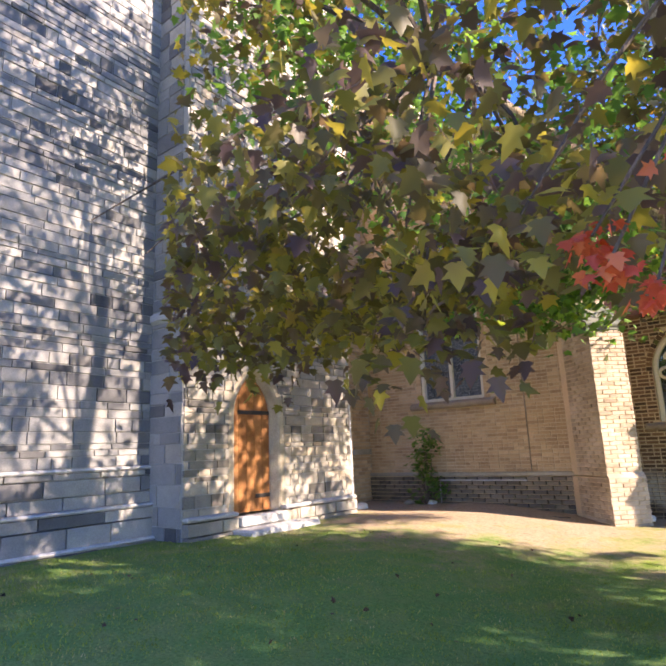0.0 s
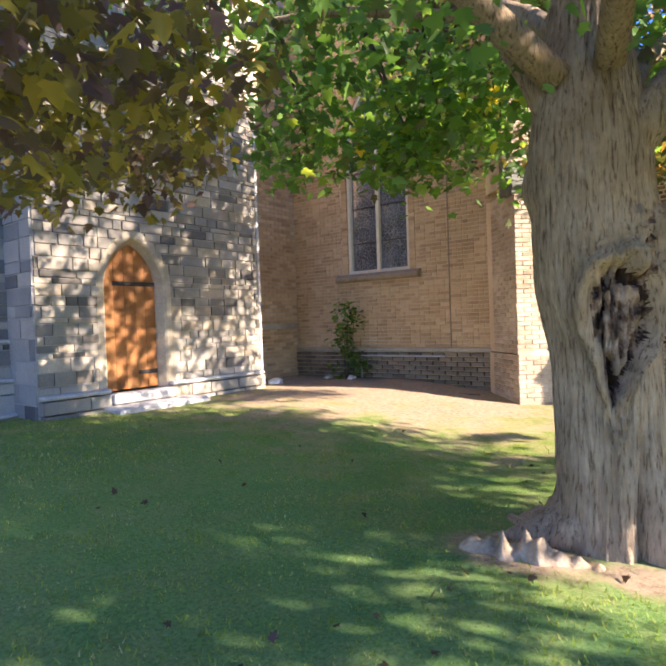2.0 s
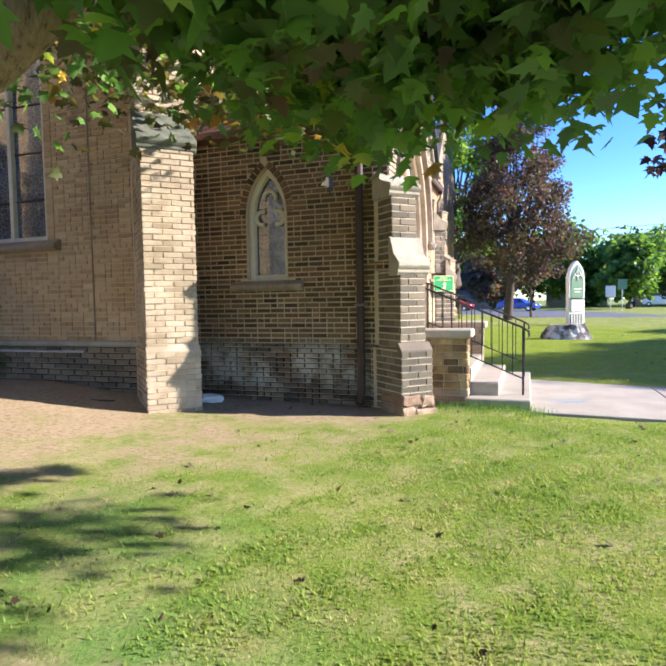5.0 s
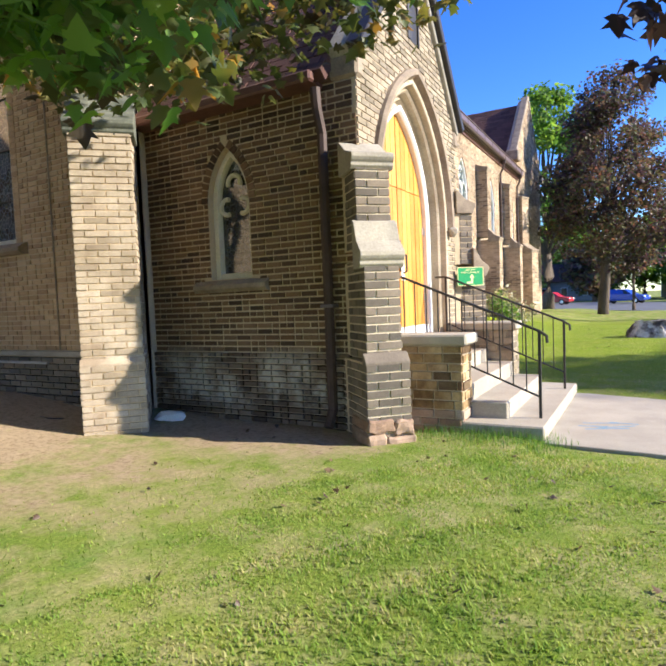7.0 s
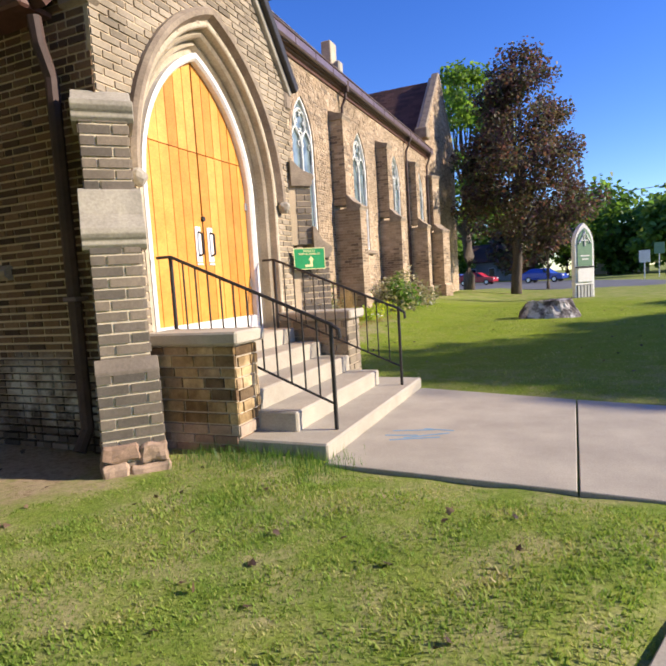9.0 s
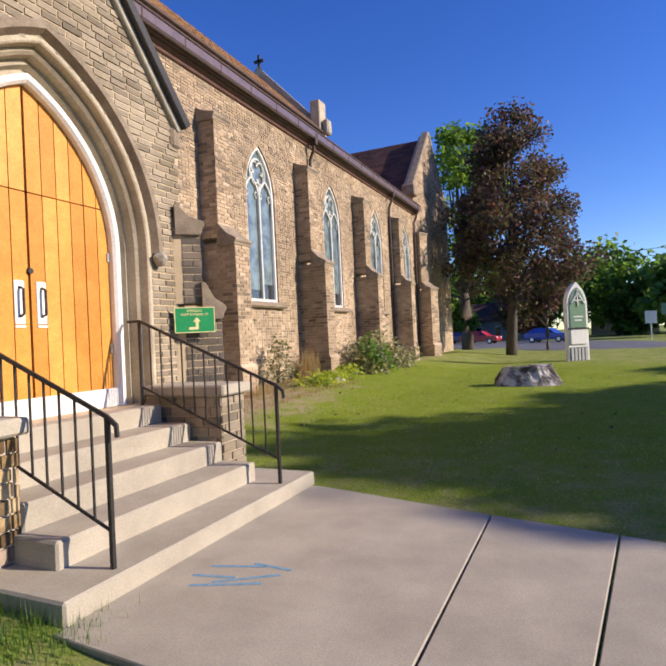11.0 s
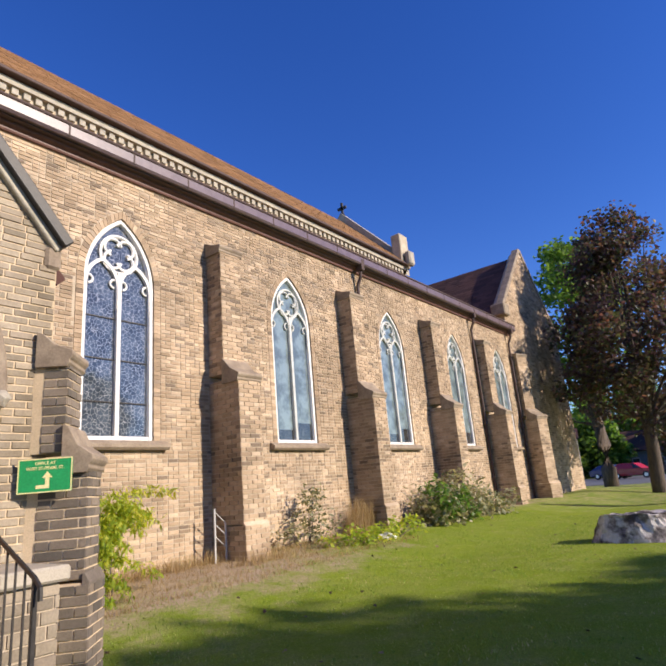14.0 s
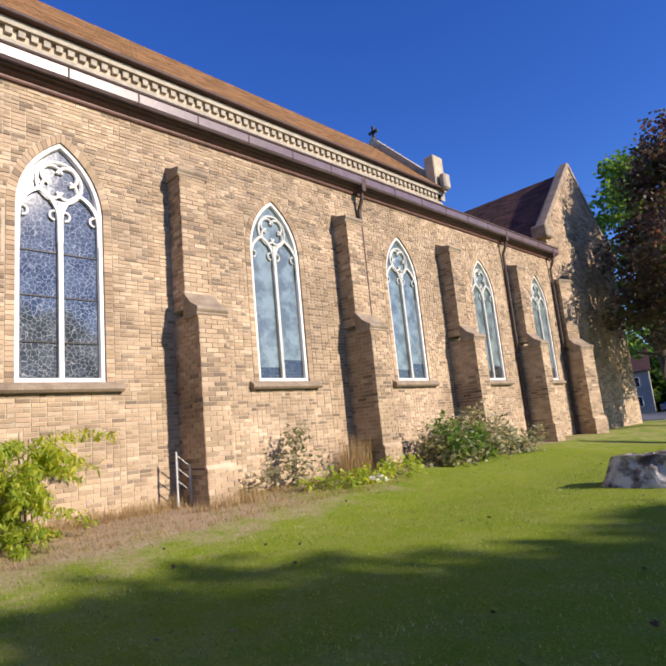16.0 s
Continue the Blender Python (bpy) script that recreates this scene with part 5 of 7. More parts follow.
lay("brickwork", mtr, courses(tr_spans, 0.1, 12.1, 0.1, 0.3, 0.012, rng), m_buff, tr, rng=rng)
for s in (-1, 1):
    e, a = Vector((0, 39.75 + s * 3.85, 8.45)), Vector((0, 39.75, 12.42))
    d = a - e
    q = Matrix.Translation(e) @ Vector((0, 0, 1)).rotation_difference(d.normalized()).to_matrix().to_4x4()
    bm = bmesh.new()
    box(bm, (XW - 0.3, -0.1, 0), (XW + 0.08, 0.1, d.length), q, 0.03)
    part("coping", bm, m_stone_brown, tr)
    boxed("kneeler", (XW - 0.45, 39.75 + s * 3.6 - 0.3, 8.2), (XW + 0.2, 39.75 + s * 3.6 + 0.3, 8.75), m_stone_brown, tr, bevel=0.05)
    mm = slope_frame((0, 39.75 + s * 3.65, 8.4), (0, 39.75, 12.1), (1, 0, 0) if s < 0 else (-1, 0, 0))
    sp = (-11.0, XW - 0.4) if s < 0 else (-(XW - 0.4), 11.0)
    shingle_roof("roof_transept", mm, lambda v, sp=sp: [sp], 5.2, m_shingle_dark, "steep dark brown shingled transept roof", 0.25, 0.5, 8)
boxed("side_wall", (-8.0, 36.2, -0.3), (XW - 0.5, 36.6, 8.5), m_buff, tr)

# ---- trees ----
def limb(bm, a, b, r0, r1, sag=0.0, seed=0, n=7, seg=10):
    a, b = Vector(a), Vector(b)
    pts, rad = [], []
    for i in range(n + 1):
        t = i / n
        p = a.lerp(b, t)
        w = 0.05 * (b - a).length * math.sin(math.pi * t)
        p += Vector((w * noise.noise(Vector((seed + 3 * t, 1, 0))), w * noise.noise(Vector((seed + 3 * t, 5, 0))), -sag * math.sin(math.pi * t)))
        pts.append(p)
        rad.append(r0 + (r1 - r0) * t)
    tube(bm, pts, rad, seg)
    return pts


def blobs(centres, per, spread_r, r, flat=0.7):
    """Leaf places in soft clumps round the centres."""
    c = np.repeat(np.asarray(centres), per, 0)
    d = r.normal(0, 1, c.shape) * np.array([1, 1, flat])
    d /= np.maximum(1.0, np.linalg.norm(d, axis=1, keepdims=True) / 1.9)
    return c + d * spread_r


m_maple = foliage("maple_leaf", [(0.0, (0.05, 0.035, 0.03)), (0.15, (0.045, 0.055, 0.022)), (0.35, (0.035, 0.075, 0.022)), (0.62, (0.055, 0.115, 0.026)), (0.84, (0.09, 0.15, 0.03)), (0.95, (0.2, 0.21, 0.035)), (1.0, (0.4, 0.25, 0.04))], 0.45, (0.75, 0.74, 0.42), gain=2.1)
m_purple = foliage("purple_leaf", [(0.0, (0.028, 0.02, 0.028)), (0.22, (0.07, 0.048, 0.055)), (0.42, (0.07, 0.06, 0.028)), (0.62, (0.1, 0.1, 0.026)), (0.82, (0.19, 0.165, 0.03)), (1.0, (0.13, 0.085, 0.06))], 0.4, (0.9, 0.78, 0.45), gain=1.6)
m_autumn = foliage("autumn_leaf", [(0.0, (0.04, 0.028, 0.022)), (0.3, (0.055, 0.06, 0.024)), (0.6, (0.06, 0.085, 0.024)), (0.8, (0.13, 0.1, 0.03)), (0.93, (0.3, 0.15, 0.03)), (1.0, (0.42, 0.3, 0.04))], 0.35, (0.8, 0.7, 0.4), gain=1.3)
m_red = foliage("red_leaf", [(0.0, (0.38, 0.06, 0.045)), (0.5, (0.5, 0.11, 0.06)), (1.0, (0.56, 0.22, 0.08))], 0.35, (0.9, 0.5, 0.4))
m_dark_maple = foliage("dark_maple_leaf", [(0.0, (0.018, 0.013, 0.017)), (0.35, (0.035, 0.022, 0.026)), (0.6, (0.03, 0.045, 0.018)), (0.85, (0.075, 0.04, 0.03)), (1.0, (0.11, 0.055, 0.04))], 0.3, (1.0, 0.75, 0.65), gain=2.2)
# purple leaves darkened in colour as silhouettes against the light
m_shade_leaf = foliage("backlit_purple_leaf", [(0.0, (0.02, 0.012, 0.018)), (0.6, (0.04, 0.022, 0.03)), (1.0, (0.08, 0.035, 0.03))], 0.12)
m_green_leaf = foliage("green_leaf", [(0.0, (0.025, 0.05, 0.012)), (0.5, (0.05, 0.1, 0.02)), (0.85, (0.1, 0.15, 0.03)), (1.0, (0.16, 0.17, 0.035))], 0.42, gain=1.5)


def old_maple():
    th = empty("maple_tree", Matrix.Translation((-0.02, 5.5, 0)))
    # trunk: a displaced tube with root flare, furrows and a rotten scar
    seg, rows = 210, 250
    verts, faces, rot = [], [], []
    scar_a = radians(-56)

    def turn(a, deg):
        return (a - radians(deg) + math.pi) % (2 * math.pi) - math.pi
    for i in range(rows + 1):
        z = -0.1 + 3.5 * i / rows
        cx, cy = -0.03 * z + 0.02 * math.sin(z * 2), 0.02 * z
        r0 = 0.305 + 0.05 * math.exp(-max(0, z - 0.02) / 0.14) + 0.065 * ss((z - 1.15) / 0.5) - 0.02 * ss((z - 1.85) / 0.3) - 0.12 * ss((z - 2.4) / 1.0)
        for j in range(seg):
            a = 2 * math.pi * j / seg
            ca_, sa_ = math.cos(a), math.sin(a)
            r = r0 * (1 + 0.06 * noise.noise(Vector((ca_ * 1.6, sa_ * 1.6, z * 0.9))))
            # root folds running down from the trunk
            for fa, top, amp, wid in ((-27, 0.98, 0.15, 0.2), (16, 0.7, 0.13, 0.18), (45, 0.55, 0.12, 0.25), (150, 0.5, 0.14, 0.3), (200, 0.45, 0.14, 0.3), (95, 0.5, 0.1, 0.3)):
                fd = turn(a, fa - 6 * z)
                r += amp * ss((top - z) / top) ** 1.2 * math.exp(-(fd / wid) ** 2)
            for fa, top, amp, wid in ((-51, 1.0, 0.075, 0.1), (-5, 0.8, 0.06, 0.08)):
                r -= amp * ss((top - z) / 0.5) * math.exp(-(turn(a, fa + 14 * z) / wid) ** 2)
            warp = 0.6 * noise.noise(Vector((ca_ * 3, sa_ * 3, z * 2)))
            r += 0.018 * (0.4 - abs(noise.noise(Vector((ca_ * 9 + warp, sa_ * 9 + warp, z * 1.5)))) * 1.6) + 0.02 * (0.3 - abs(noise.noise(Vector((ca_ * 24, sa_ * 24 + warp, z * 3.0)))))
            # swollen knots under the limbs
            r += 0.05 * math.exp(-(turn(a, 192) / 0.4) ** 2 - ((z - 2.3) / 0.14) ** 2) + 0.05 * math.exp(-(turn(a, -8) / 0.5) ** 2 - ((z - 1.95) / 0.2) ** 2)
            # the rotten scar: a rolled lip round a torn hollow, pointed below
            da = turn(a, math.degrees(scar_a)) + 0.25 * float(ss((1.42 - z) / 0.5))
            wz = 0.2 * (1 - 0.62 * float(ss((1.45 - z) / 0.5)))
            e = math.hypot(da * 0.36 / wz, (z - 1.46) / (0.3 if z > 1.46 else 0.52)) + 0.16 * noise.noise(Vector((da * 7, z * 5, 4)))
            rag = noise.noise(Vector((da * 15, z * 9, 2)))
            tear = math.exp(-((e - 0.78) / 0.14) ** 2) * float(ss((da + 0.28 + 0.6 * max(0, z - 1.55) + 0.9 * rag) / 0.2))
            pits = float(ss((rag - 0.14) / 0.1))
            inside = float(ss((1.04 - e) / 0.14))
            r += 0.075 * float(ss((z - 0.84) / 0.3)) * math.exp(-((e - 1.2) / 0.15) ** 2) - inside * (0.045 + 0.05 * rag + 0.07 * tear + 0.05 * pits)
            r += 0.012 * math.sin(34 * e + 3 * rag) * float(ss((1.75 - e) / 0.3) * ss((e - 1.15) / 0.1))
            # seam from the scar up to the low limb
            sd = turn(a, -36 + 34 * (z - 1.7))
            sw = float(ss((z - 1.58) / 0.1) * ss((2.12 - z) / 0.1))
            r += sw * (0.045 * math.exp(-((abs(sd) - 0.19) / 0.08) ** 2) - 0.06 * math.exp(-(sd / 0.09) ** 2))
            r += 0.012 * sw * math.sin(60 * z + 6 * sd) * math.exp(-(sd / 0.5) ** 2)
            verts.append((cx + r * ca_, cy + r * sa_, z))
            # torn rim and pits take the dark colour of rot and painted shade
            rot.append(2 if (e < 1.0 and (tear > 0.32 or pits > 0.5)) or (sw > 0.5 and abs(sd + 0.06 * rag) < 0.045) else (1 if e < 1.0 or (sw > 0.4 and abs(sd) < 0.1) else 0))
    for i in range(rows):
        for j in range(seg):
            k = (j + 1) % seg
            faces.append((i * seg + j, i * seg + k, (i + 1) * seg + k, (i + 1) * seg + j))
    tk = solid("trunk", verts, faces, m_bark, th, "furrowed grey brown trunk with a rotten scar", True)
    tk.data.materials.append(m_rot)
    tk.data.materials.append(m_rot_shade)
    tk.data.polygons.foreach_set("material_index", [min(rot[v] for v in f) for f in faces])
    # main limbs
    tips = []
    spec = [([(-0.08, 0.05, 3.0), (-0.2, 0.25, 4.8), (-0.35, 0.5, 6.6)], 0.23, 0.08), ([(-0.02, 0.0, 2.1), (0.1, 0.04, 2.46), (0.3, 0.13, 2.73), (0.52, 0.25, 3.0), (0.95, 0.45, 3.6), (1.7, 0.75, 4.5)], 0.19, 0.1),
            ([(0.1, 0.02, 1.88), (0.34, 0.15, 2.03), (0.64, 0.32, 2.19), (0.94, 0.49, 2.54), (1.15, 0.6, 2.78), (1.38, 0.73, 3.04), (1.9, 1.0, 3.7)], 0.14, 0.045),
            ([(-0.1, -0.05, 2.3), (-0.25, -0.1, 2.66), (-0.38, -0.14, 2.95), (-0.53, -0.19, 3.23), (-0.75, -0.25, 3.55), (-1.7, -0.35, 4.3)], 0.11, 0.035),
            ([(-0.7, -0.2, 3.45), (-2.9, -0.5, 4.0)], 0.04, 0.03), ([(-0.2, -0.2, 2.9), (-1.6, -2.0, 4.4)], 0.1, 0.04),
            ([(0.05, 0.25, 2.8), (0.4, 2.8, 4.4)], 0.1, 0.04), ([(0.1, -0.25, 2.9), (0.9, -2.6, 4.5)], 0.09, 0.035), ([(-0.1, 0.2, 3.2), (-2.2, 2.2, 5.2)], 0.1, 0.04), ([(1.7, 0.75, 4.5), (3.2, 1.4, 5.8)], 0.09, 0.03), ([(0.6, 0.0, 3.3), (3.4, -2.2, 3.9)], 0.07, 0.025)]
    for k, (way, r0, r1) in enumerate(spec):
        bm = bmesh.new()
        if len(way) == 2:
            p = limb(bm, way[0], way[1], r0, r1, -0.1, k * 7.3)
        else:
            # a smooth curve through the knots
            q = [Vector(w) for w in way]
            q = [2 * q[0] - q[1]] + q + [2 * q[-1] - q[-2]]
            p = []
            for u in range(1, len(q) - 2):
                for t in np.linspace(0, 1, 5, endpoint=u == len(q) - 3):
                    p.append(0.5 * (2 * q[u] + (q[u + 1] - q[u - 1]) * t + (2 * q[u - 1] - 5 * q[u] + 4 * q[u + 1] - q[u + 2]) * t * t + (3 * q[u] - q[u - 1] - 3 * q[u + 1] + q[u + 2]) * t ** 3))
            n = len(p) - 1
            tube(bm, p, [(r1 + (r0 - r1) * (1 - i / n) ** 1.6) * (1 + 0.06 * noise.noise(Vector((k * 3.1, i * 0.7, 0)))) for i in range(n + 1)], 16)
        tips += [Vector(w) for w in p[3:]]
        part("limb", bm, m_bark, th, smooth=True)
    # roots
    for k, (a, l, g0) in enumerate(((200, 0.75, 0.15), (178, 0.7, 0.13), (226, 0.5, 0.12), (60, 0.5, 0.12), (120, 0.5, 0.12), (28, 0.6, 0.1), (8, 0.4, 0.09))):
        pts = [((0.2 + l * t) * math.cos(radians(a + 9 * math.sin(4 * t + k))), (0.2 + l * t) * math.sin(radians(a + 9 * math.sin(4 * t + k))), 0.16 * (1 - t) ** 2 + 0.05 - 0.09 * t) for t in np.linspace(0, 1, 12)]
        bm = bmesh.new()
        tube(bm, pts, [(g0 * (1 - t) + 0.02) * (1 + 0.3 * noise.noise(Vector((t * 9, k * 4.0, 0)))) for t in np.linspace(0, 1, 12)], 12)
        for v in bm.verts:
            v.co += Vector([0.03 * noise.noise(v.co * 11 + Vector((k, 5 * j, 0))) for j in range(3)])
        part("root", bm, m_bark, th, smooth=True)
    pale = plain("bleached_wood", (0.26, 0.19, 0.125), (0.54, 0.42, 0.29), 7, 40, bump=0.8, dist=0.01)
    # a broken root: a low splintered ridge beside the trunk
    n, m = 90, 13
    a, b = Vector((0.12, -0.44, 0.05)), Vector((-0.82, -0.62, 0.05))
    side = Vector((-(b - a).y, (b - a).x, 0)).normalized()
    verts, faces = [], []
    for i in range(n + 1):
        t = i / n
        h = 0.05 + 0.065 * math.sin(math.pi * t) + 0.09 * math.exp(-((t - 0.5) / 0.03) ** 2) + 0.08 * math.exp(-((t - 0.64) / 0.022) ** 2) + 0.06 * math.exp(-((t - 0.42) / 0.05) ** 2) + 0.07 * math.exp(-((t - 0.82) / 0.04) ** 2)
        h *= 0.9 + 0.5 * noise.noise(Vector((t * 11, 3.3, 0)))
        h *= float(ss(t / 0.1) * ss((1 - t) / 0.12))
        w = 0.07 + 0.08 * math.sin(math.pi * t)
        for j in range(m):
            q = -1 + 2 * j / (m - 1)
            p = a.lerp(b, t) + side * (q * w + 0.03 * noise.noise(Vector((t * 9, 8, 1))))
            lift = max(0.0, 1 - abs(q) ** 1.3) * h * (1 + 0.5 * noise.noise(Vector((t * 13, q * 2.5, 7))))
            verts.append((p.x, p.y, p.z - 0.02 + lift))
    for i in range(n):
        for j in range(m - 1):
            k = i * m + j
            faces.append((k, k + 1, k + m + 1, k + m))
    solid("broken_root", verts, faces, pale, th, "bleached splintered root beside the trunk", True)
    # crown
    r = np.random.default_rng(42)
    n = 400
    u = r.normal(0, 1, (n, 3))
    u /= np.linalg.norm(u, axis=1, keepdims=True)
    rad = r.uniform(0.5, 1.0, n) ** 0.5
    c = u * rad[:, None] * np.array([4.7, 4.6, 5.0]) + np.array([0.1, 0.0, 7.0])
    low = 2.85 + 0.07 * np.hypot(c[:, 0], c[:, 1]) + 0.35 * r.uniform(0, 1, n)
    c[:, 2] = np.where(c[:, 2] < low, low + 0.3 * r.uniform(0, 1, n), c[:, 2])
    keep = np.hypot(c[:, 0], c[:, 1]) > 0.9
    # open sky kept between the crown and the porch
    keep &= ~((c[:, 0] > 1.2) & (c[:, 1] > 2.6) & (c[:, 2] < 6.5))
    keep &= ~((c[:, 0] > 1.6) & (c[:, 2] < 3.1) & (c[:, 1] > -0.6) & (c[:, 1] < 2.6))
    # clumps mostly out of view, added to shade the lawn, trunk and tower
    side = np.concatenate([np.stack([r.uniform(2.2, 6.3, 120), r.uniform(-4.8, 0.2, 120), r.uniform(2.7, 4.9, 120)], 1), np.stack([r.uniform(2.2, 5.2, 26), r.uniform(0.2, 1.6, 26), r.uniform(3.3, 4.8, 26)], 1)])
    shade = np.stack([r.uniform(-3.2, 0.8, 60), r.uniform(3.2, 5.4, 60), r.uniform(4.2, 7.2, 60)], 1)
    c = np.concatenate([c[keep], side, shade])
    extra = np.array([(-1.5, 0.4, 2.75), (-1.8, 0.8, 2.85), (-1.25, 0.35, 3.05), (-2.0, 0.9, 2.85), (-0.9, 0.7, 3.1), (-1.3, 1.1, 3.1), (-2.5, 0.2, 2.9), (-3.0, 0.6, 3.0),
                      (0.95, 3.0, 2.75), (1.0, 2.4, 2.6), (0.6, 2.2, 2.75), (1.3, 1.6, 2.55), (1.7, 0.9, 2.75), (1.0, 0.9, 2.7), (1.45, 0.3, 2.8), (2.2, 0.6, 2.9), (1.9, 1.5, 2.8),
                      (0.4, 4.5, 3.35), (0.2, 4.0, 3.1), (1.5, 4.9, 3.55), (-0.4, 4.4, 3.4), (0.9, 4.6, 3.5), (-0.9, 4.0, 3.3), (-0.2, 3.4, 3.0), (1.6, 2.0, 2.45), (1.3, 2.35, 2.5), (1.95, 1.75, 2.5), (1.1, 1.9, 2.6), (1.9, 0.0, 2.5), (2.2, 0.2, 2.55), (2.5, 0.4, 2.65), (2.0, 0.5, 2.45), (2.4, 0.0, 2.7), (2.7, 0.3, 2.8), (1.6, 0.4, 2.55), (2.3, 0.7, 2.6), (1.8, -0.3, 2.75), (2.9, 0.7, 2.75)])
    # the leafy screen beside the low limb
    veil = np.stack([r.uniform(0.95, 2.7, 90), r.uniform(0.4, 2.3, 90), r.uniform(2.42, 3.7, 90)], 1)
    hang = blobs(veil, 120, 0.27, r)
    hang = hang[hang[:, 2] > 2.2]
    near = np.stack([r.uniform(0.8, 1.7, 20), r.uniform(-0.15, 0.75, 20), r.uniform(2.3, 2.75, 20)], 1)
    near = blobs(near, 60, 0.18, r)
    hang = np.concatenate([hang, near[near[:, 2] > 2.05]])
    # more unseen clumps, added to block the sun from trunk and lawn
    outer = np.stack([r.uniform(3.5, 4.9, 34), r.uniform(-1.0, 1.6, 34), r.uniform(2.5, 3.2, 34)], 1)
    rim = np.stack([r.uniform(3.4, 5.9, 44), r.uniform(1.5, 3.5, 44), r.uniform(3.1, 4.3, 44)], 1)
    hang = np.concatenate([hang, blobs(outer, 90, 0.3, r), blobs(rim, 80, 0.3, r)])
    pts = np.concatenate([hang, blobs(c, 100, 0.42, r), blobs(extra + np.array([0, 0, 0.22]), 170, 0.26, r)])
    ok = ~((pts[:, 2] < 2.05) & (pts[:, 0] > -0.6))
    ok &= ~((pts[:, 0] < -0.8) & (pts[:, 1] + 5.5 < -0.71 * pts[:, 0]))
    ok &= ~((pts[:, 0] > 0) & (pts[:, 0] < 0.95) & (pts[:, 1] > 0) & (pts[:, 1] < 2.2) & (pts[:, 2] < 3.2))
    pts = pts[ok]
    # the side by the tower has turned brown and olive
    brown = pts[:, 1] + 0.5 * r.normal(0, 1, len(pts)) < -2.2
    spread(int(brown.sum()), r, pts[brown], r.uniform(0.075, 0.125, int(brown.sum())), MAPLE, m_purple, "crown", th, 0.6, "stuff")
    pts = pts[~brown]
    turned = pts[:, 1] + 0.3 * r.normal(0, 1, len(pts)) > 2.7
    spread(int(turned.sum()), r, pts[turned], r.uniform(0.075, 0.13, int(turned.sum())), MAPLE, m_autumn, "crown", th, 0.6, "stuff")
    pts = pts[~turned]
    spread(len(pts), r, pts, r.uniform(0.075, 0.13, len(pts)), MAPLE, m_maple, "crown", th, 0.6, "stuff")
    # the low dark clumps by the start of the path
    dark = np.array([(-2.9, -3.3, 2.3), (-2.5, -3.0, 2.2), (-2.7, -2.1, 2.55), (-3.2, -2.8, 2.5), (-1.1, -3.4, 2.0), (-0.95, -3.3, 2.2), (-0.55, -3.7, 2.25), (-2.2, -2.6, 2.5), (-1.9, -3.3, 2.45),
                     (-3.4, -1.7, 2.75), (-1.6, -2.7, 2.45), (-2.4, -3.7, 2.6), (-3.0, -3.9, 2.9), (-1.7, -3.8, 2.6), (-3.6, -0.8, 2.9), (-2.9, -1.2, 2.8), (-2.2, -1.6, 2.7), (-1.2, -2.5, 2.55), (-3.5, -3.2, 3.0), (-2.6, -3.3, 3.1),
                     (-1.0, -3.9, 2.7), (-2.0, -3.0, 3.1), (-0.6, -3.0, 2.6), (-3.9, -2.3, 3.1), (-1.5, -1.9, 2.8), (-2.3, -4.1, 3.1), (-1.4, -3.4, 3.1), (-3.1, -2.4, 3.3)])
    pts = blobs(dark, 170, 0.24, r)
    pts = pts[~((pts[:, 0] < -0.8) & (pts[:, 1] + 5.5 < -0.71 * pts[:, 0]))]
    spread(len(pts), r, pts, r.uniform(0.06, 0.11, len(pts)), MAPLE, m_purple, "low_leaves", th, 0.9, "stuff")
    far_tip = np.array([(3.1, 3.6, 2.62), (3.17, 3.88, 2.45), (3.35, 3.7, 2.68), (3.5, 3.8, 2.72), (3.4, 3.5, 2.8), (3.3, 3.9, 2.55), (3.65, 3.9, 2.85)])
    pts = blobs(far_tip, 22, 0.08, r)
    spread(len(pts), r, pts, r.uniform(0.07, 0.12, len(pts)), MAPLE, m_shade_leaf, "low_leaves", th, 0.9, "stuff")
    reds = np.array([(-0.26, -3.92, 1.96), (-0.17, -3.86, 1.88), (-0.3, -3.88, 2.06), (-0.05, -3.95, 2.2), (0.02, -3.9, 2.12), (0.1, -3.6, 2.3)])
    pts = np.concatenate([blobs(reds[:3], 26, 0.04, r), blobs(reds[3:], 9, 0.05, r)])
    spread(len(pts), r, pts, r.uniform(0.03, 0.055, len(pts)), MAPLE, m_red, "red_leaves", th, 1.0, "stuff")
    bm = bmesh.new()
    for k, (x, y, z) in enumerate(list(dark[::2]) + list(reds[:4]) + list(extra[::2])):
        near = min(tips, key=lambda q: (q - Vector((x, y, z + 1.0))).length)
        limb(bm, near, (x, y, z), 0.022, 0.005, -0.12, k, 5, 5)
    for k, q in enumerate(c[::4]):
        near = min(tips, key=lambda p: (p - Vector(q)).length)
        limb(bm, near, q, 0.03, 0.008, -0.1, k, 4, 5)
    part("branchwork", bm, m_bark_dark, th)["kind"] = "stuff"
    tagged(th, "old maple with scarred trunk and turning leaves on a lawn", "tree")


old_maple()


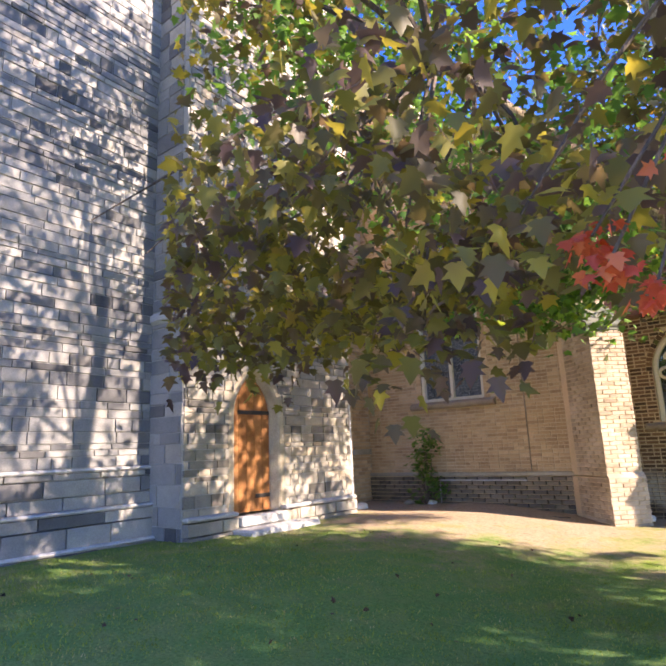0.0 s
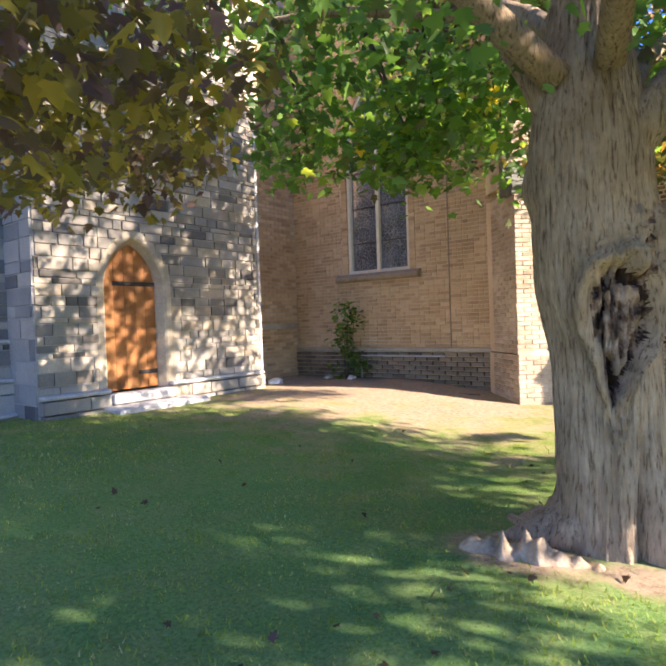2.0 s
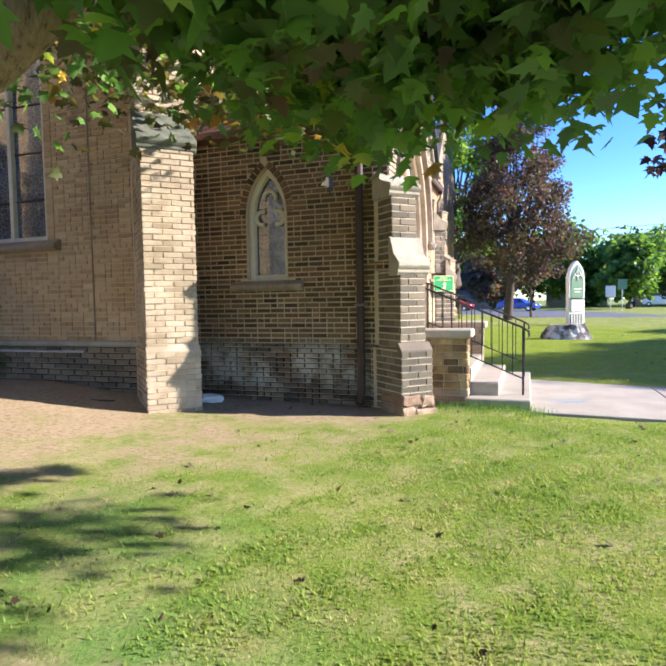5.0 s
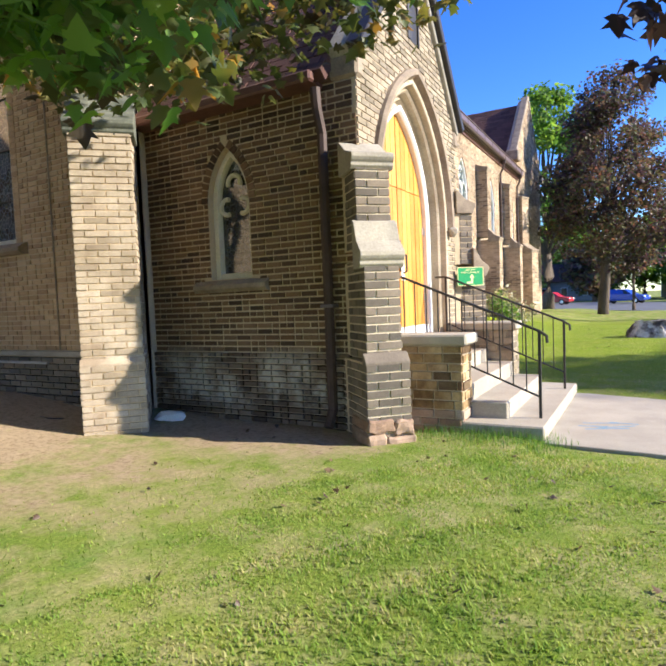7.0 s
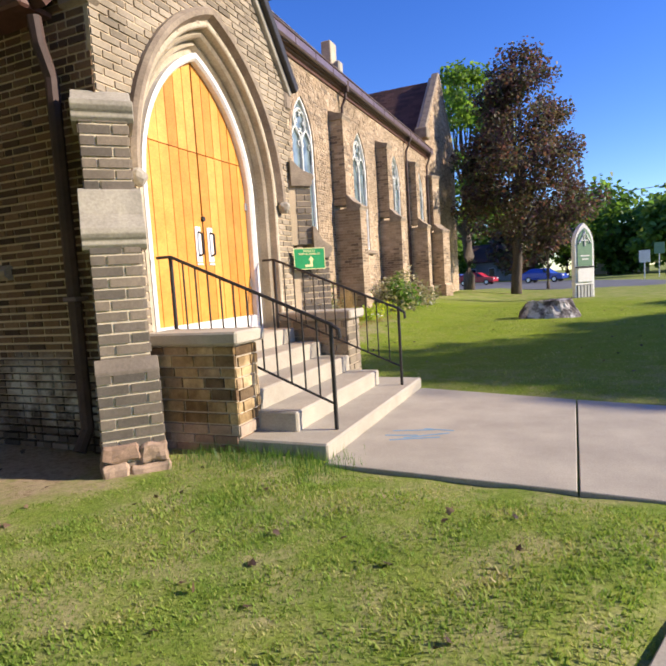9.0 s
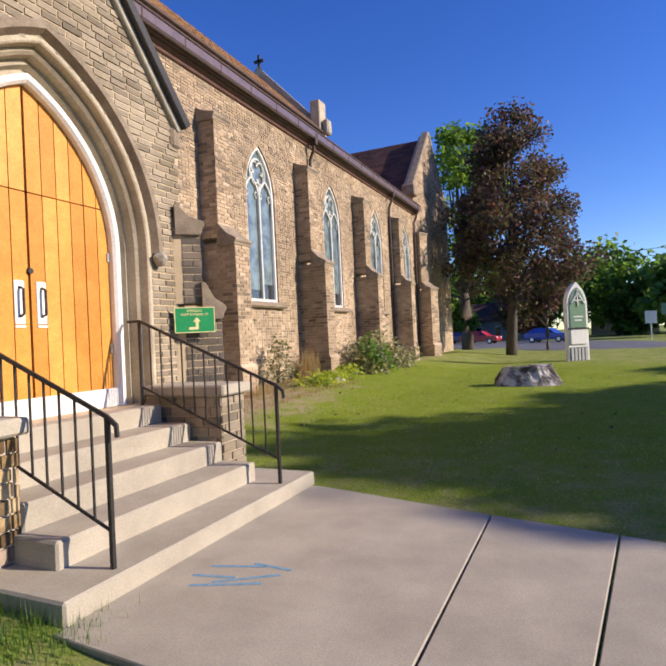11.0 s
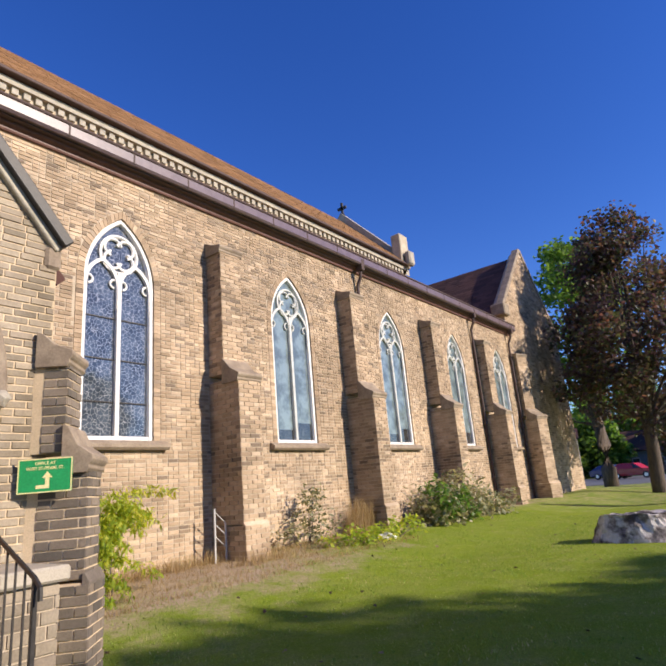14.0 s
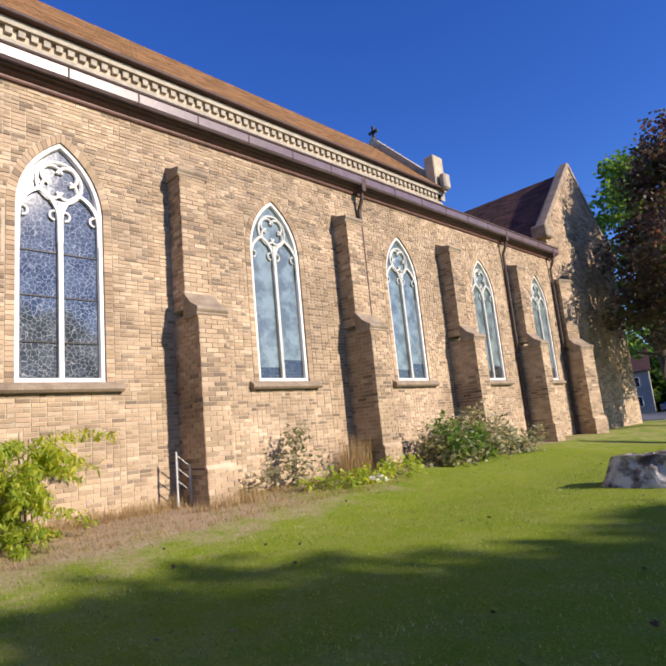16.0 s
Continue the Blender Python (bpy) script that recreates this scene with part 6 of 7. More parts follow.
def broad_tree(name, x, y, h, rx, trunk_r, material, label, n=70, per=110, leaf=0.3, base=0.28, seed=1, bark=None, z=0.1, lean=0.0, tall=1.0, clump=0.55, taper=0.55):
    th = empty(name, Matrix.Translation((x, y, z)))
    r = np.random.default_rng(seed)
    bm = bmesh.new()
    trunk = limb(bm, (0, 0, -0.2), (lean, 0, h * 0.62), trunk_r, trunk_r * 0.35, 0, seed, 8)
    part("trunk", bm, bark or m_bark_dark, th, smooth=True)
    u = r.normal(0, 1, (n, 3))
    u /= np.linalg.norm(u, axis=1, keepdims=True)
    u *= (r.uniform(0.25, 1.0, n) ** 0.45)[:, None]
    hc = h * (1 - base) / 2
    c = u * np.array([rx, rx, hc * tall]) + np.array([lean, 0, h - hc])
    # narrower towards the top, with lumps
    t = (c[:, 2] - (h - 2 * hc)) / (2 * hc)
    c[:, :2] *= (1.15 - taper * np.clip(t, 0, 1))[:, None] * r.uniform(0.8, 1.15, (n, 1))
    c[:, 0] += lean * 1.2 * (np.clip(t, 0, 1) - 0.5)
    bm = bmesh.new()
    for k in range(0, n, 3):
        b = trunk[3 + k % (len(trunk) - 3)]
        limb(bm, b, c[k], trunk_r * 0.28, 0.02, 0.0, k, 4, 5)
    part("branchwork", bm, bark or m_bark_dark, th)["kind"] = "stuff"
    pts = blobs(c, per, clump * rx / 3.2, r, 0.75)
    spread(len(pts), r, pts, r.uniform(0.6, 1.25, len(pts)) * leaf, CLUMP, material, "crown", th, 0.5, "stuff")
    tagged(th, label, "tree")
    return th


broad_tree("maple_tree", 0.95, 41.5, 13.6, 4.7, 0.32, m_dark_maple, "dark purple-leaved maple standing on the lawn", 130, 200, 0.19, 0.18, 5, clump=0.3, lean=0.5, taper=0.82)
broad_tree("tall_tree", -3.6, 53.0, 17.8, 4.3, 0.5, m_green_leaf, "tall green and yellow tree behind the church", 95, 90, 0.33, 0.2, 6, clump=0.36)
broad_tree("young_tree", 2.4, 48.8, 6.6, 2.1, 0.13, m_dark_maple, "young dark-leaved tree by the road", 50, 100, 0.24, 0.3, 7)
k = 0
for x, y, h, rx, mt in ((9, 104, 14, 7, m_green_leaf), (17, 98, 11, 6, m_green_leaf), (24, 108, 13, 7, m_green_leaf), (33, 104, 12, 7, m_green_leaf), (3, 112, 13, 7, m_green_leaf),
                        (14, 82, 8.5, 3.6, m_green_leaf), (-12, 118, 14, 8, m_green_leaf), (-24, 104, 13, 7, m_green_leaf), (-38, 116, 15, 8, m_green_leaf), (44, 118, 14, 8, m_green_leaf), (-3, 92, 9, 4, m_dark_maple)):
    k += 1
    broad_tree("street_tree", x, y, h, rx, 0.4, mt, "broad green street tree beyond the road", 46, 90, 0.75, 0.18, 20 + k)
for x, y, h, rx in ((-15.5, 100, 8.5, 4.6), (-18.5, 110, 11, 5.5), (12.0, 104, 7.5, 4.5), (-6.5, 116, 11, 6)):
    k += 1
    broad_tree("street_tree", x, y, h, rx, 0.3, m_green_leaf, "low-branched green street tree beyond the road", 46, 90, 0.7, 0.03, 20 + k)
# trees across the road, which throw the long shadows over the lawn
broad_tree("street_tree", 22.0, 21.5, 9.6, 4.6, 0.4, m_green_leaf, "broad green street tree beyond the road", 120, 190, 0.5, 0.2, 51)
broad_tree("street_tree", 24.5, 26.0, 9.8, 3.6, 0.35, m_green_leaf, "broad green street tree beyond the road", 120, 190, 0.5, 0.3, 52)
broad_tree("street_tree", 23.5, 17.8, 8.2, 3.0, 0.3, m_green_leaf, "broad green street tree beyond the road", 120, 190, 0.5, 0.3, 53)
broad_tree("street_tree", 30.0, 34.0, 11.5, 3.2, 0.3, m_green_leaf, "broad green street tree beyond the road", 120, 190, 0.5, 0.45, 54)

# ---- things on the lawn ----
def boulder():
    th = empty("boulder", pose(3.35, 24.25, 0.14, 0, 0, 6))
    bm = bmesh.new()
    bmesh.ops.create_icosphere(bm, subdivisions=5, radius=1.0)
    for v in bm.verts:
        p = v.co.copy()
        side = max(abs(p.x) ** 3 + abs(p.y) ** 3, 1e-6) ** (1 / 3)
        flat = 0.44 * (1 + 0.1 * p.x)
        z = max(-0.25, min(p.z * 0.85, flat + 0.03 * noise.noise(p * 3)))
        slope = 1.0 - 0.34 * max(0.0, z) / 0.5
        q = Vector((p.x / max(side, 0.55) * 0.8 * slope * min(1, side / 0.55), p.y / max(side, 0.55) * 0.52 * slope * min(1, side / 0.55), z))
        q += p * (0.07 * noise.noise(p * 2.1 + Vector((4, 0, 0))) - 0.07 * abs(noise.noise(Vector((p.x * 4.2, p.y * 4.2, p.z * 1.2)))) + 0.025 * noise.noise(p * 9))
        v.co = q
    part("rock", bm, m_rock, th)
    for k, (u, w) in enumerate(((-0.2, 0.09), (-0.07, 0.06), (0.05, 0.1), (0.2, 0.05), (0.3, 0.07))):
        boxed("engraving", (u, -0.3 + 0.02 * (k % 2), 0.4), (u + w, -0.18, 0.452), m_iron, th, "dark unreadable engraving", bevel=0)
    tagged(th, "low flat-topped dark boulder with white patches on the lawn", "boulder")


boulder()


def notice_board():
    th = empty("church_notice_board", pose(4.35, 34.3, 0.12, 0, 0, 38))
    for x in (-0.42, 0.42):
        boxed("post", (x - 0.06, -0.1, -0.1), (x + 0.06, 0.1, 2.1), m_white, th)
    mf = Matrix(((1, 0, 0, 0), (0, 0, -1, -0.09), (0, 1, 0, 0.0), (0, 0, 0, 1)))
    loop = [(u, v) for u, v in arch(0.46, 2.25, 3.15, 0, 8, 0.55)]
    part("cabinet", sheet([loop], 0.24, mf, 0.02), m_white, th)
    loop = [(u, v) for u, v in arch(0.36, 2.25, 2.95, 0, 8, 1.35)]
    part("upper_panel", sheet([loop], 0.02, mf, 0.05), m_sage, th, "sage green name panel")
    boxed("lower_panel", (-0.37, -0.16, 0.68), (0.37, -0.11, 1.26), m_white, th, "white letter panel")
    boxed("crossbar", (-0.46, -0.18, 1.27), (0.46, -0.1, 1.33), m_iron, th)
    bm = bmesh.new()
    tube(bm, [(-0.3, -0.15, 2.3), (-0.12, -0.15, 2.55), (0, -0.15, 2.8), (0.12, -0.15, 2.55), (0.3, -0.15, 2.3)], [0.035] * 5, 6)
    tube(bm, [(0, -0.15, 2.2), (0, -0.15, 2.85)], [0.03, 0.03], 6)
    tube(bm, [(-0.16, -0.15, 2.42), (0.16, -0.15, 2.42)], [0.03, 0.03], 6)
    part("tracery", bm, m_white, th)
    for k, w in enumerate((0.22, 0.16)):
        boxed("lettering", (-w, -0.148, 1.75 - 0.14 * k), (w, -0.144, 1.8 - 0.14 * k), m_white, th, bevel=0)
    boxed("base", (-0.4, -0.12, 0.0), (0.4, 0.1, 0.56), m_iron, th, "dark slatted base")
    for k in range(5):
        boxed("slat", (-0.38 + 0.16 * k, -0.14, 0.02), (-0.26 + 0.16 * k, -0.12, 0.54), m_grey_stone, th)
    tagged(th, "white arched church notice board with sage green panel", "notice board")


notice_board()


def shrub(name, centres, per, r, leaf, material, label, seed, outline=OVAL, stems=True, droop=0.2):
    c = np.array(centres, float)
    base = c.mean(0)
    z0 = float(land(base[0], base[1]))
    th = empty(name, Matrix.Translation((base[0], base[1], z0)))
    c = c - np.array([base[0], base[1], z0])
    g = np.random.default_rng(seed)
    pts = blobs(c, per, r, g, 0.9)
    pts[:, 2] = np.maximum(pts[:, 2], 0.02)
    spread(len(pts), g, pts, g.uniform(0.7, 1.3, len(pts)) * leaf, outline, material, "leaves", th, droop, "stuff")
    if stems:
        bm = bmesh.new()
        for k, q in enumerate(c):
            limb(bm, (q[0] * 0.4, q[1] * 0.4, -0.05), q, 0.012, 0.004, 0, k, 4, 5)
        part("stems", bm, m_bark_dark, th)["kind"] = "stuff"
    tagged(th, label, "shrub")


g8 = np.random.default_rng(8)
m_greyleaf = foliage("grey_green_leaf", [(0, (0.07, 0.08, 0.04)), (0.45, (0.15, 0.15, 0.085)), (0.75, (0.27, 0.24, 0.16)), (1, (0.42, 0.35, 0.25))], 0.25, gain=1.35)
m_lime = foliage("lime_leaf", [(0, (0.08, 0.13, 0.02)), (0.5, (0.19, 0.24, 0.03)), (1, (0.36, 0.33, 0.05))], 0.45, gain=1.3)
m_straw = foliage("dry_grass", [(0, (0.2, 0.13, 0.06)), (0.5, (0.32, 0.22, 0.11)), (1, (0.42, 0.33, 0.18))], 0.2)
cs = [(-1.55 + g8.uniform(-0.5, 0.6), y + g8.uniform(-0.3, 0.3), 0.4 + g8.uniform(0.1, 1.25) * (1 - abs(y - 27.2) / 3.2)) for y in np.linspace(25.3, 29.6, 26)]
shrub("flowering_shrub", cs, 110, 0.24, 0.15, m_greyleaf, "grey green shrub with dry flower heads by the wall", 31)
cs = [(-1.25 + g8.uniform(-0.3, 0.3), y, 0.5 + g8.uniform(0, 0.8)) for y in np.linspace(25.4, 27.0, 8)]
shrub("green_shrub", cs, 60, 0.17, 0.16, m_green_leaf, "narrow-leaved green shrub against the church wall", 32)
# climber beside the steps
cs = []
for k in range(44):
    a0, l = g8.uniform(0, 2 * math.pi), g8.uniform(0.35, 0.75)
    z0 = 0.35 + 1.25 * (k / 43) ** 0.8
    for t in np.linspace(0.05, 1, 9):
        cs.append((-1.75 + 0.12 * math.cos(a0) + l * t * math.cos(a0), 16.9 + 0.12 * math.sin(a0) + l * t * math.sin(a0), z0 + 0.35 * l * t - 0.6 * l * t * t))
for t in np.linspace(0, 1, 14):
    cs.append((-1.7 + 0.15 * t, 17.0 + 0.95 * t, 1.62 + 0.22 * t - 0.2 * t * t))
shrub("sumac_shrub", cs, 13, 0.045, 0.11, m_lime, "lime green leafy shrub standing by the porch", 33, [(0, 0), (0.15, 0.4), (0, 1)], stems=False, droop=0.7)
bm = bmesh.new()
for k in range(5):
    limb(bm, (-1.75 + 0.05 * k - 0.1, 16.9 + 0.04 * k, 0.2), (-1.75 + 0.09 * (k - 2), 16.9 + 0.1 * math.sin(2 * k), 1.75 - 0.1 * k), 0.014, 0.006, 0, k, 5, 6)
stem = part("stems", bm, m_bark_dark)
stem.parent = bpy.data.objects["sumac_shrub"]
stem.matrix_parent_inverse = stem.parent.matrix_basis.inverted()
stem["kind"] = "stuff"
cs = [(-1.3 + g8.uniform(-0.2, 0.3), y, 0.42 + g8.uniform(0, 0.2)) for y in np.linspace(21.4, 24.3, 16)]
shrub("yellow_plants", cs, 45, 0.12, 0.11, m_lime, "low yellow green plants in the wall border", 34)
cs = [(-2.1 + g8.uniform(-0.2, 0.2), y, 0.5 + g8.uniform(0, 0.4)) for y in (20.8, 21.0, 21.1, 21.9, 22.3)] + [(-2.15 + 0.05 * math.sin(5 * z), 21.75 + 0.06 * math.cos(4 * z), z) for z in np.linspace(0.45, 1.45, 9)]
shrub("dry_weeds", cs, 45, 0.14, 0.1, m_greyleaf, "thin brown weeds growing by the brick wall", 35)
cs = [(-7.0 + g8.uniform(-0.25, 0.25) + 1.1, 10.75 + g8.uniform(-0.15, 0.15), z) for z in np.linspace(0.45, 1.75, 12)]
shrub("wall_shrub", cs, 40, 0.13, 0.12, m_green_leaf, "thin green shrub growing in a shady corner", 36)


def tufts(name, places, n, h, material, label, seed, lean=0.35):
    """Thin upright blades round the places."""
    g = np.random.default_rng(seed)
    p = np.array(places, float)
    p = p[g.integers(0, len(p), n)] + g.normal(0, 0.16, (n, 2)) * np.array([0.6, 1.0])
    z = land(p[:, 0], p[:, 1])
    a, hh = g.uniform(0, 6.28, n), h * g.uniform(0.4, 1.2, n)
    d = np.stack([np.cos(a), np.sin(a)], 1)
    w = 0.003 + 0.004 * h
    side = np.stack([-d[:, 1], d[:, 0]], 1) * w
    v = np.zeros((n, 3, 3))
    v[:, 0, :2], v[:, 1, :2], v[:, 2, :2] = p - side, p + side, p + d * (hh * lean * g.uniform(0.2, 1.3, n))[:, None]
    v[:, 0, 2], v[:, 1, 2], v[:, 2, 2] = z - 0.01, z - 0.01, z + hh
    ob = solid(name, v.reshape(-1, 3).tolist(), (np.arange(3 * n).reshape(n, 3)).tolist(), material)
    tagged(ob, label, "grass", kind="stuff")


tufts("dry_grass", [(x, y) for y in np.linspace(15.8, 23.4, 36) for x in (-2.35, -2.2, -2.0, -1.6, -1.2, -0.8)], 9000, 0.1, m_straw, "short dry grass on the bare strip along the wall", 6, 1.2)
tufts("dry_grass", [(-2.35, y) for y in np.linspace(16.5, 20.6, 24)] + [(-1.55, y) for y in np.linspace(19.4, 20.4, 5)], 2600, 0.24, m_straw, "dry straw-coloured grass along the wall foot", 3)
tufts("dry_grass", [(-2.2, y) for y in np.linspace(23.3, 24.0, 6)], 900, 0.8, m_straw, "tall dry grass beside a buttress", 4, 0.2)
tufts("weeds", [(x, 11.85 + 0.0 * x) for x in np.linspace(1.1, 2.3, 8)], 1300, 0.1, m_green_leaf, "green weeds along the step edge", 5)

# lawn blades near the path
m_blade = foliage("grass_blade", [(0, (0.115, 0.195, 0.034)), (0.35, (0.165, 0.25, 0.045)), (0.65, (0.23, 0.285, 0.06)), (0.88, (0.34, 0.31, 0.14)), (1, (0.45, 0.39, 0.23))], 0.3, (1.0, 1.0, 0.75), scale=2.8, spec=0.08)


def lawn(n, x0, x1, y0, y1, h, seed):
    g = np.random.default_rng(seed)
    p = np.stack([g.uniform(x0, x1, n), g.uniform(y0, y1, n)], 1)
    x, y = p[:, 0], p[:, 1]
    bad = (x < 0.1) & (y > 11.0) & (y < 15.3) | ((x > 0.1) & (x < 2.28) & (y > 11.75) & (y < 15.0)) | ((x > 2.1) & (y > 11.8 - 0.08 * (x - 2.2)) & (y < 14.85 - 0.24 * (x - 2.2))) | ((x > 4.32 + 0.376 * (y - 10.58)) & (x < 6.02 + 0.376 * (y - 10.58)) & (y < 12))
    bad |= np.hypot(x - 0.0, y - 5.5) < 0.55 + 0.3 * g.uniform(0, 1, n)
    bad |= (x < -7.1) | ((x < -6.4) & (y > 5)) | ((x < -2.2) & (y > 15))
    bare = np.maximum(1 - np.hypot((x + 4.6) / 5.0, (y - 10.2) / 4.2), np.maximum(1 - np.hypot((x + 0.9) / 2.2, (y - 11.4) / 1.5), np.maximum(np.maximum(1 - np.hypot((x - 0.6) / 0.75, (y - 5.85) / 0.5), 1 - np.hypot((x - 0.3) / 0.5, (y - 5.05) / 0.25)), 0.55 - np.hypot((x + 2.2) / 2.5, (y - 18.0) / 5.5))))
    bad |= g.uniform(-0.25, 0.25, n) < bare
    p = p[~bad]
    n = len(p)
    x, y = p[:, 0], p[:, 1]
    patch = 0.75 + 0.5 * np.sin(1.9 * x + 0.7) * np.sin(1.5 * y + 1.1) * np.sin(0.8 * x - 1.1 * y)
    z = land(x, y)
    a, hh = g.uniform(0, 6.28, n), h * g.uniform(0.45, 1.3, n) * patch
    d = np.stack([np.cos(a), np.sin(a)], 1)
    side = np.stack([-d[:, 1], d[:, 0]], 1) * g.uniform(0.003, 0.008, n)[:, None]
    lean = d * (hh * g.uniform(0.3, 1.4, n))[:, None]
    v = np.zeros((n, 3, 3))
    v[:, 0, :2], v[:, 1, :2], v[:, 2, :2] = p - side, p + side, p + lean
    v[:, 0, 2], v[:, 1, 2], v[:, 2, 2] = z - 0.005, z - 0.005, z + hh
    ob = solid("grass", v.reshape(-1, 3).tolist(), (np.arange(3 * n).reshape(n, 3)).tolist(), m_blade)
    tagged(ob, "short green lawn grass with dry blades", "grass", kind="stuff")


lawn(95000, -7.0, 4.6, 0.8, 11.8, 0.026, 41)
lawn(110000, 0.6, 4.6, 4.5, 11.9, 0.02, 43)
lawn(70000, -2.4, 7.0, 14.2, 30.0, 0.03, 42)

# fallen leaves
m_fallen = foliage("fallen_leaf", [(0, (0.025, 0.017, 0.012)), (0.55, (0.08, 0.045, 0.028)), (1, (0.28, 0.19, 0.11))], 0.1)
g = np.random.default_rng(77)
p = np.concatenate([np.stack([g.uniform(-1.0, 4.4, 170), g.uniform(3.0, 11.5, 170)], 1), np.stack([g.uniform(-1.0, 6.0, 70), g.uniform(15.2, 28, 70)], 1), np.stack([g.uniform(-6, 0, 60), g.uniform(1.5, 8, 60)], 1)])
pts = np.column_stack([p, land(p[:, 0], p[:, 1]) + 0.018])
ob = spread(len(pts), g, pts, g.uniform(0.03, 0.062, len(pts)), MAPLE, m_fallen, "fallen_leaves", None, 0.0, "stuff")
tagged(ob, "scattered brown fallen leaves on the lawn", "leaves", kind="stuff")

# litter in the corners
def litter(x, y, s, material, label, seed):
    bm = bmesh.new()
    bmesh.ops.create_icosphere(bm, subdivisions=2, radius=s)
    for v in bm.verts:
        v.co = Vector((v.co.x * 1.3, v.co.y * 0.9, max(-0.3 * s, v.co.z * 0.55))) * (1 + 0.5 * noise.noise(v.co * (2.5 / s) + Vector((seed, 0, 0))))
    th = part("litter", bm, material)
    th.matrix_basis = pose(x, y, float(land(x, y)) + 0.25 * s, 0, 0, 37 * seed)
    tagged(th, label, "litter")


litter(-2.05, 11.3, 0.14, m_white, "crumpled pale paper bag on bare earth", 1)
litter(-6.8, 9.55, 0.13, m_white, "crumpled pale paper bag in a corner", 2)
litter(-6.3, 10.6, 0.12, m_stone, "pale stone lying by the wall", 3)
litter(-5.85, 10.75, 0.1, m_white, "small pale scrap lying by the wall", 4)
litter(-1.2, 23.0, 0.16, m_white, "pale stone in the border", 5)
bm = bmesh.new()
tube(bm, [(-5.3 + 0.16 * k, 10.85 + 0.12 * math.sin(0.9 * k) - 0.02 * k, 0.3 - 0.008 * k) for k in range(15)], [0.014] * 15, 6)
tagged(part("garden_hose", bm, m_iron), "black garden hose lying on bare earth", "hose")
# standpipe rail on the recess wall
bm = bmesh.new()
tube(bm, [(-5.75, 10.98, 0.25), (-5.75, 10.98, 0.8), (-3.9, 10.98, 0.8)], [0.02] * 3, 6)
tagged(part("wall_pipe", bm, m_grey_stone), "thin grey pipe along the brick wall", "pipe")
# low metal guard beside the first buttress
th = empty("metal_guard", Matrix.Translation((-2.2, 19.3, 0.3)))
for y in (-0.02, 0.22):
    boxed("post", (-0.015, y - 0.015, -0.1), (0.015, y + 0.015, 1.0 if y < 0 else 0.75), m_grey_stone, th, bevel=0.003)
for z0 in (0.35, 0.55, 0.75):
    bm = bmesh.new()
    tube(bm, [(0, -0.02, z0 + 0.2), (0, 0.22, z0)], [0.01, 0.01], 5)
    part("bar", bm, m_grey_stone, th)
tagged(th, "low grey metal guard beside the brick buttress", "guard")
# chalk marks on the path
th = empty("chalk_marks", Matrix.Translation((2.7, 12.75, 0.0565)))
for k, (a, b) in enumerate((((-0.25, 0.1), (0.1, 0.2)), ((-0.1, -0.1), (0.25, 0.12)), ((-0.2, -0.18), (0.2, -0.02)), ((-0.28, -0.05), (0.0, 0.0)), ((0.0, 0.22), (0.28, 0.2)))):
    bm = bmesh.new()
    d = Vector((b[0] - a[0], b[1] - a[1])).normalized() * 0.014
    bm.faces.new([bm.verts.new((x, y, 0)) for x, y in ((a[0] - d.y, a[1] + d.x), (a[0] + d.y, a[1] - d.x), (b[0] + d.y, b[1] - d.x), (b[0] - d.y, b[1] + d.x))])
    part("chalk_stroke", bm, m_blue, th)
tagged(th, "faded blue chalk scrawl on the concrete path", "chalk drawing")

# ---- beyond the road ----
m_glass_car = plain("car_glass", (0.03, 0.035, 0.04), (0.04, 0.045, 0.05), 3, 40, rough=0.08, bump=0)


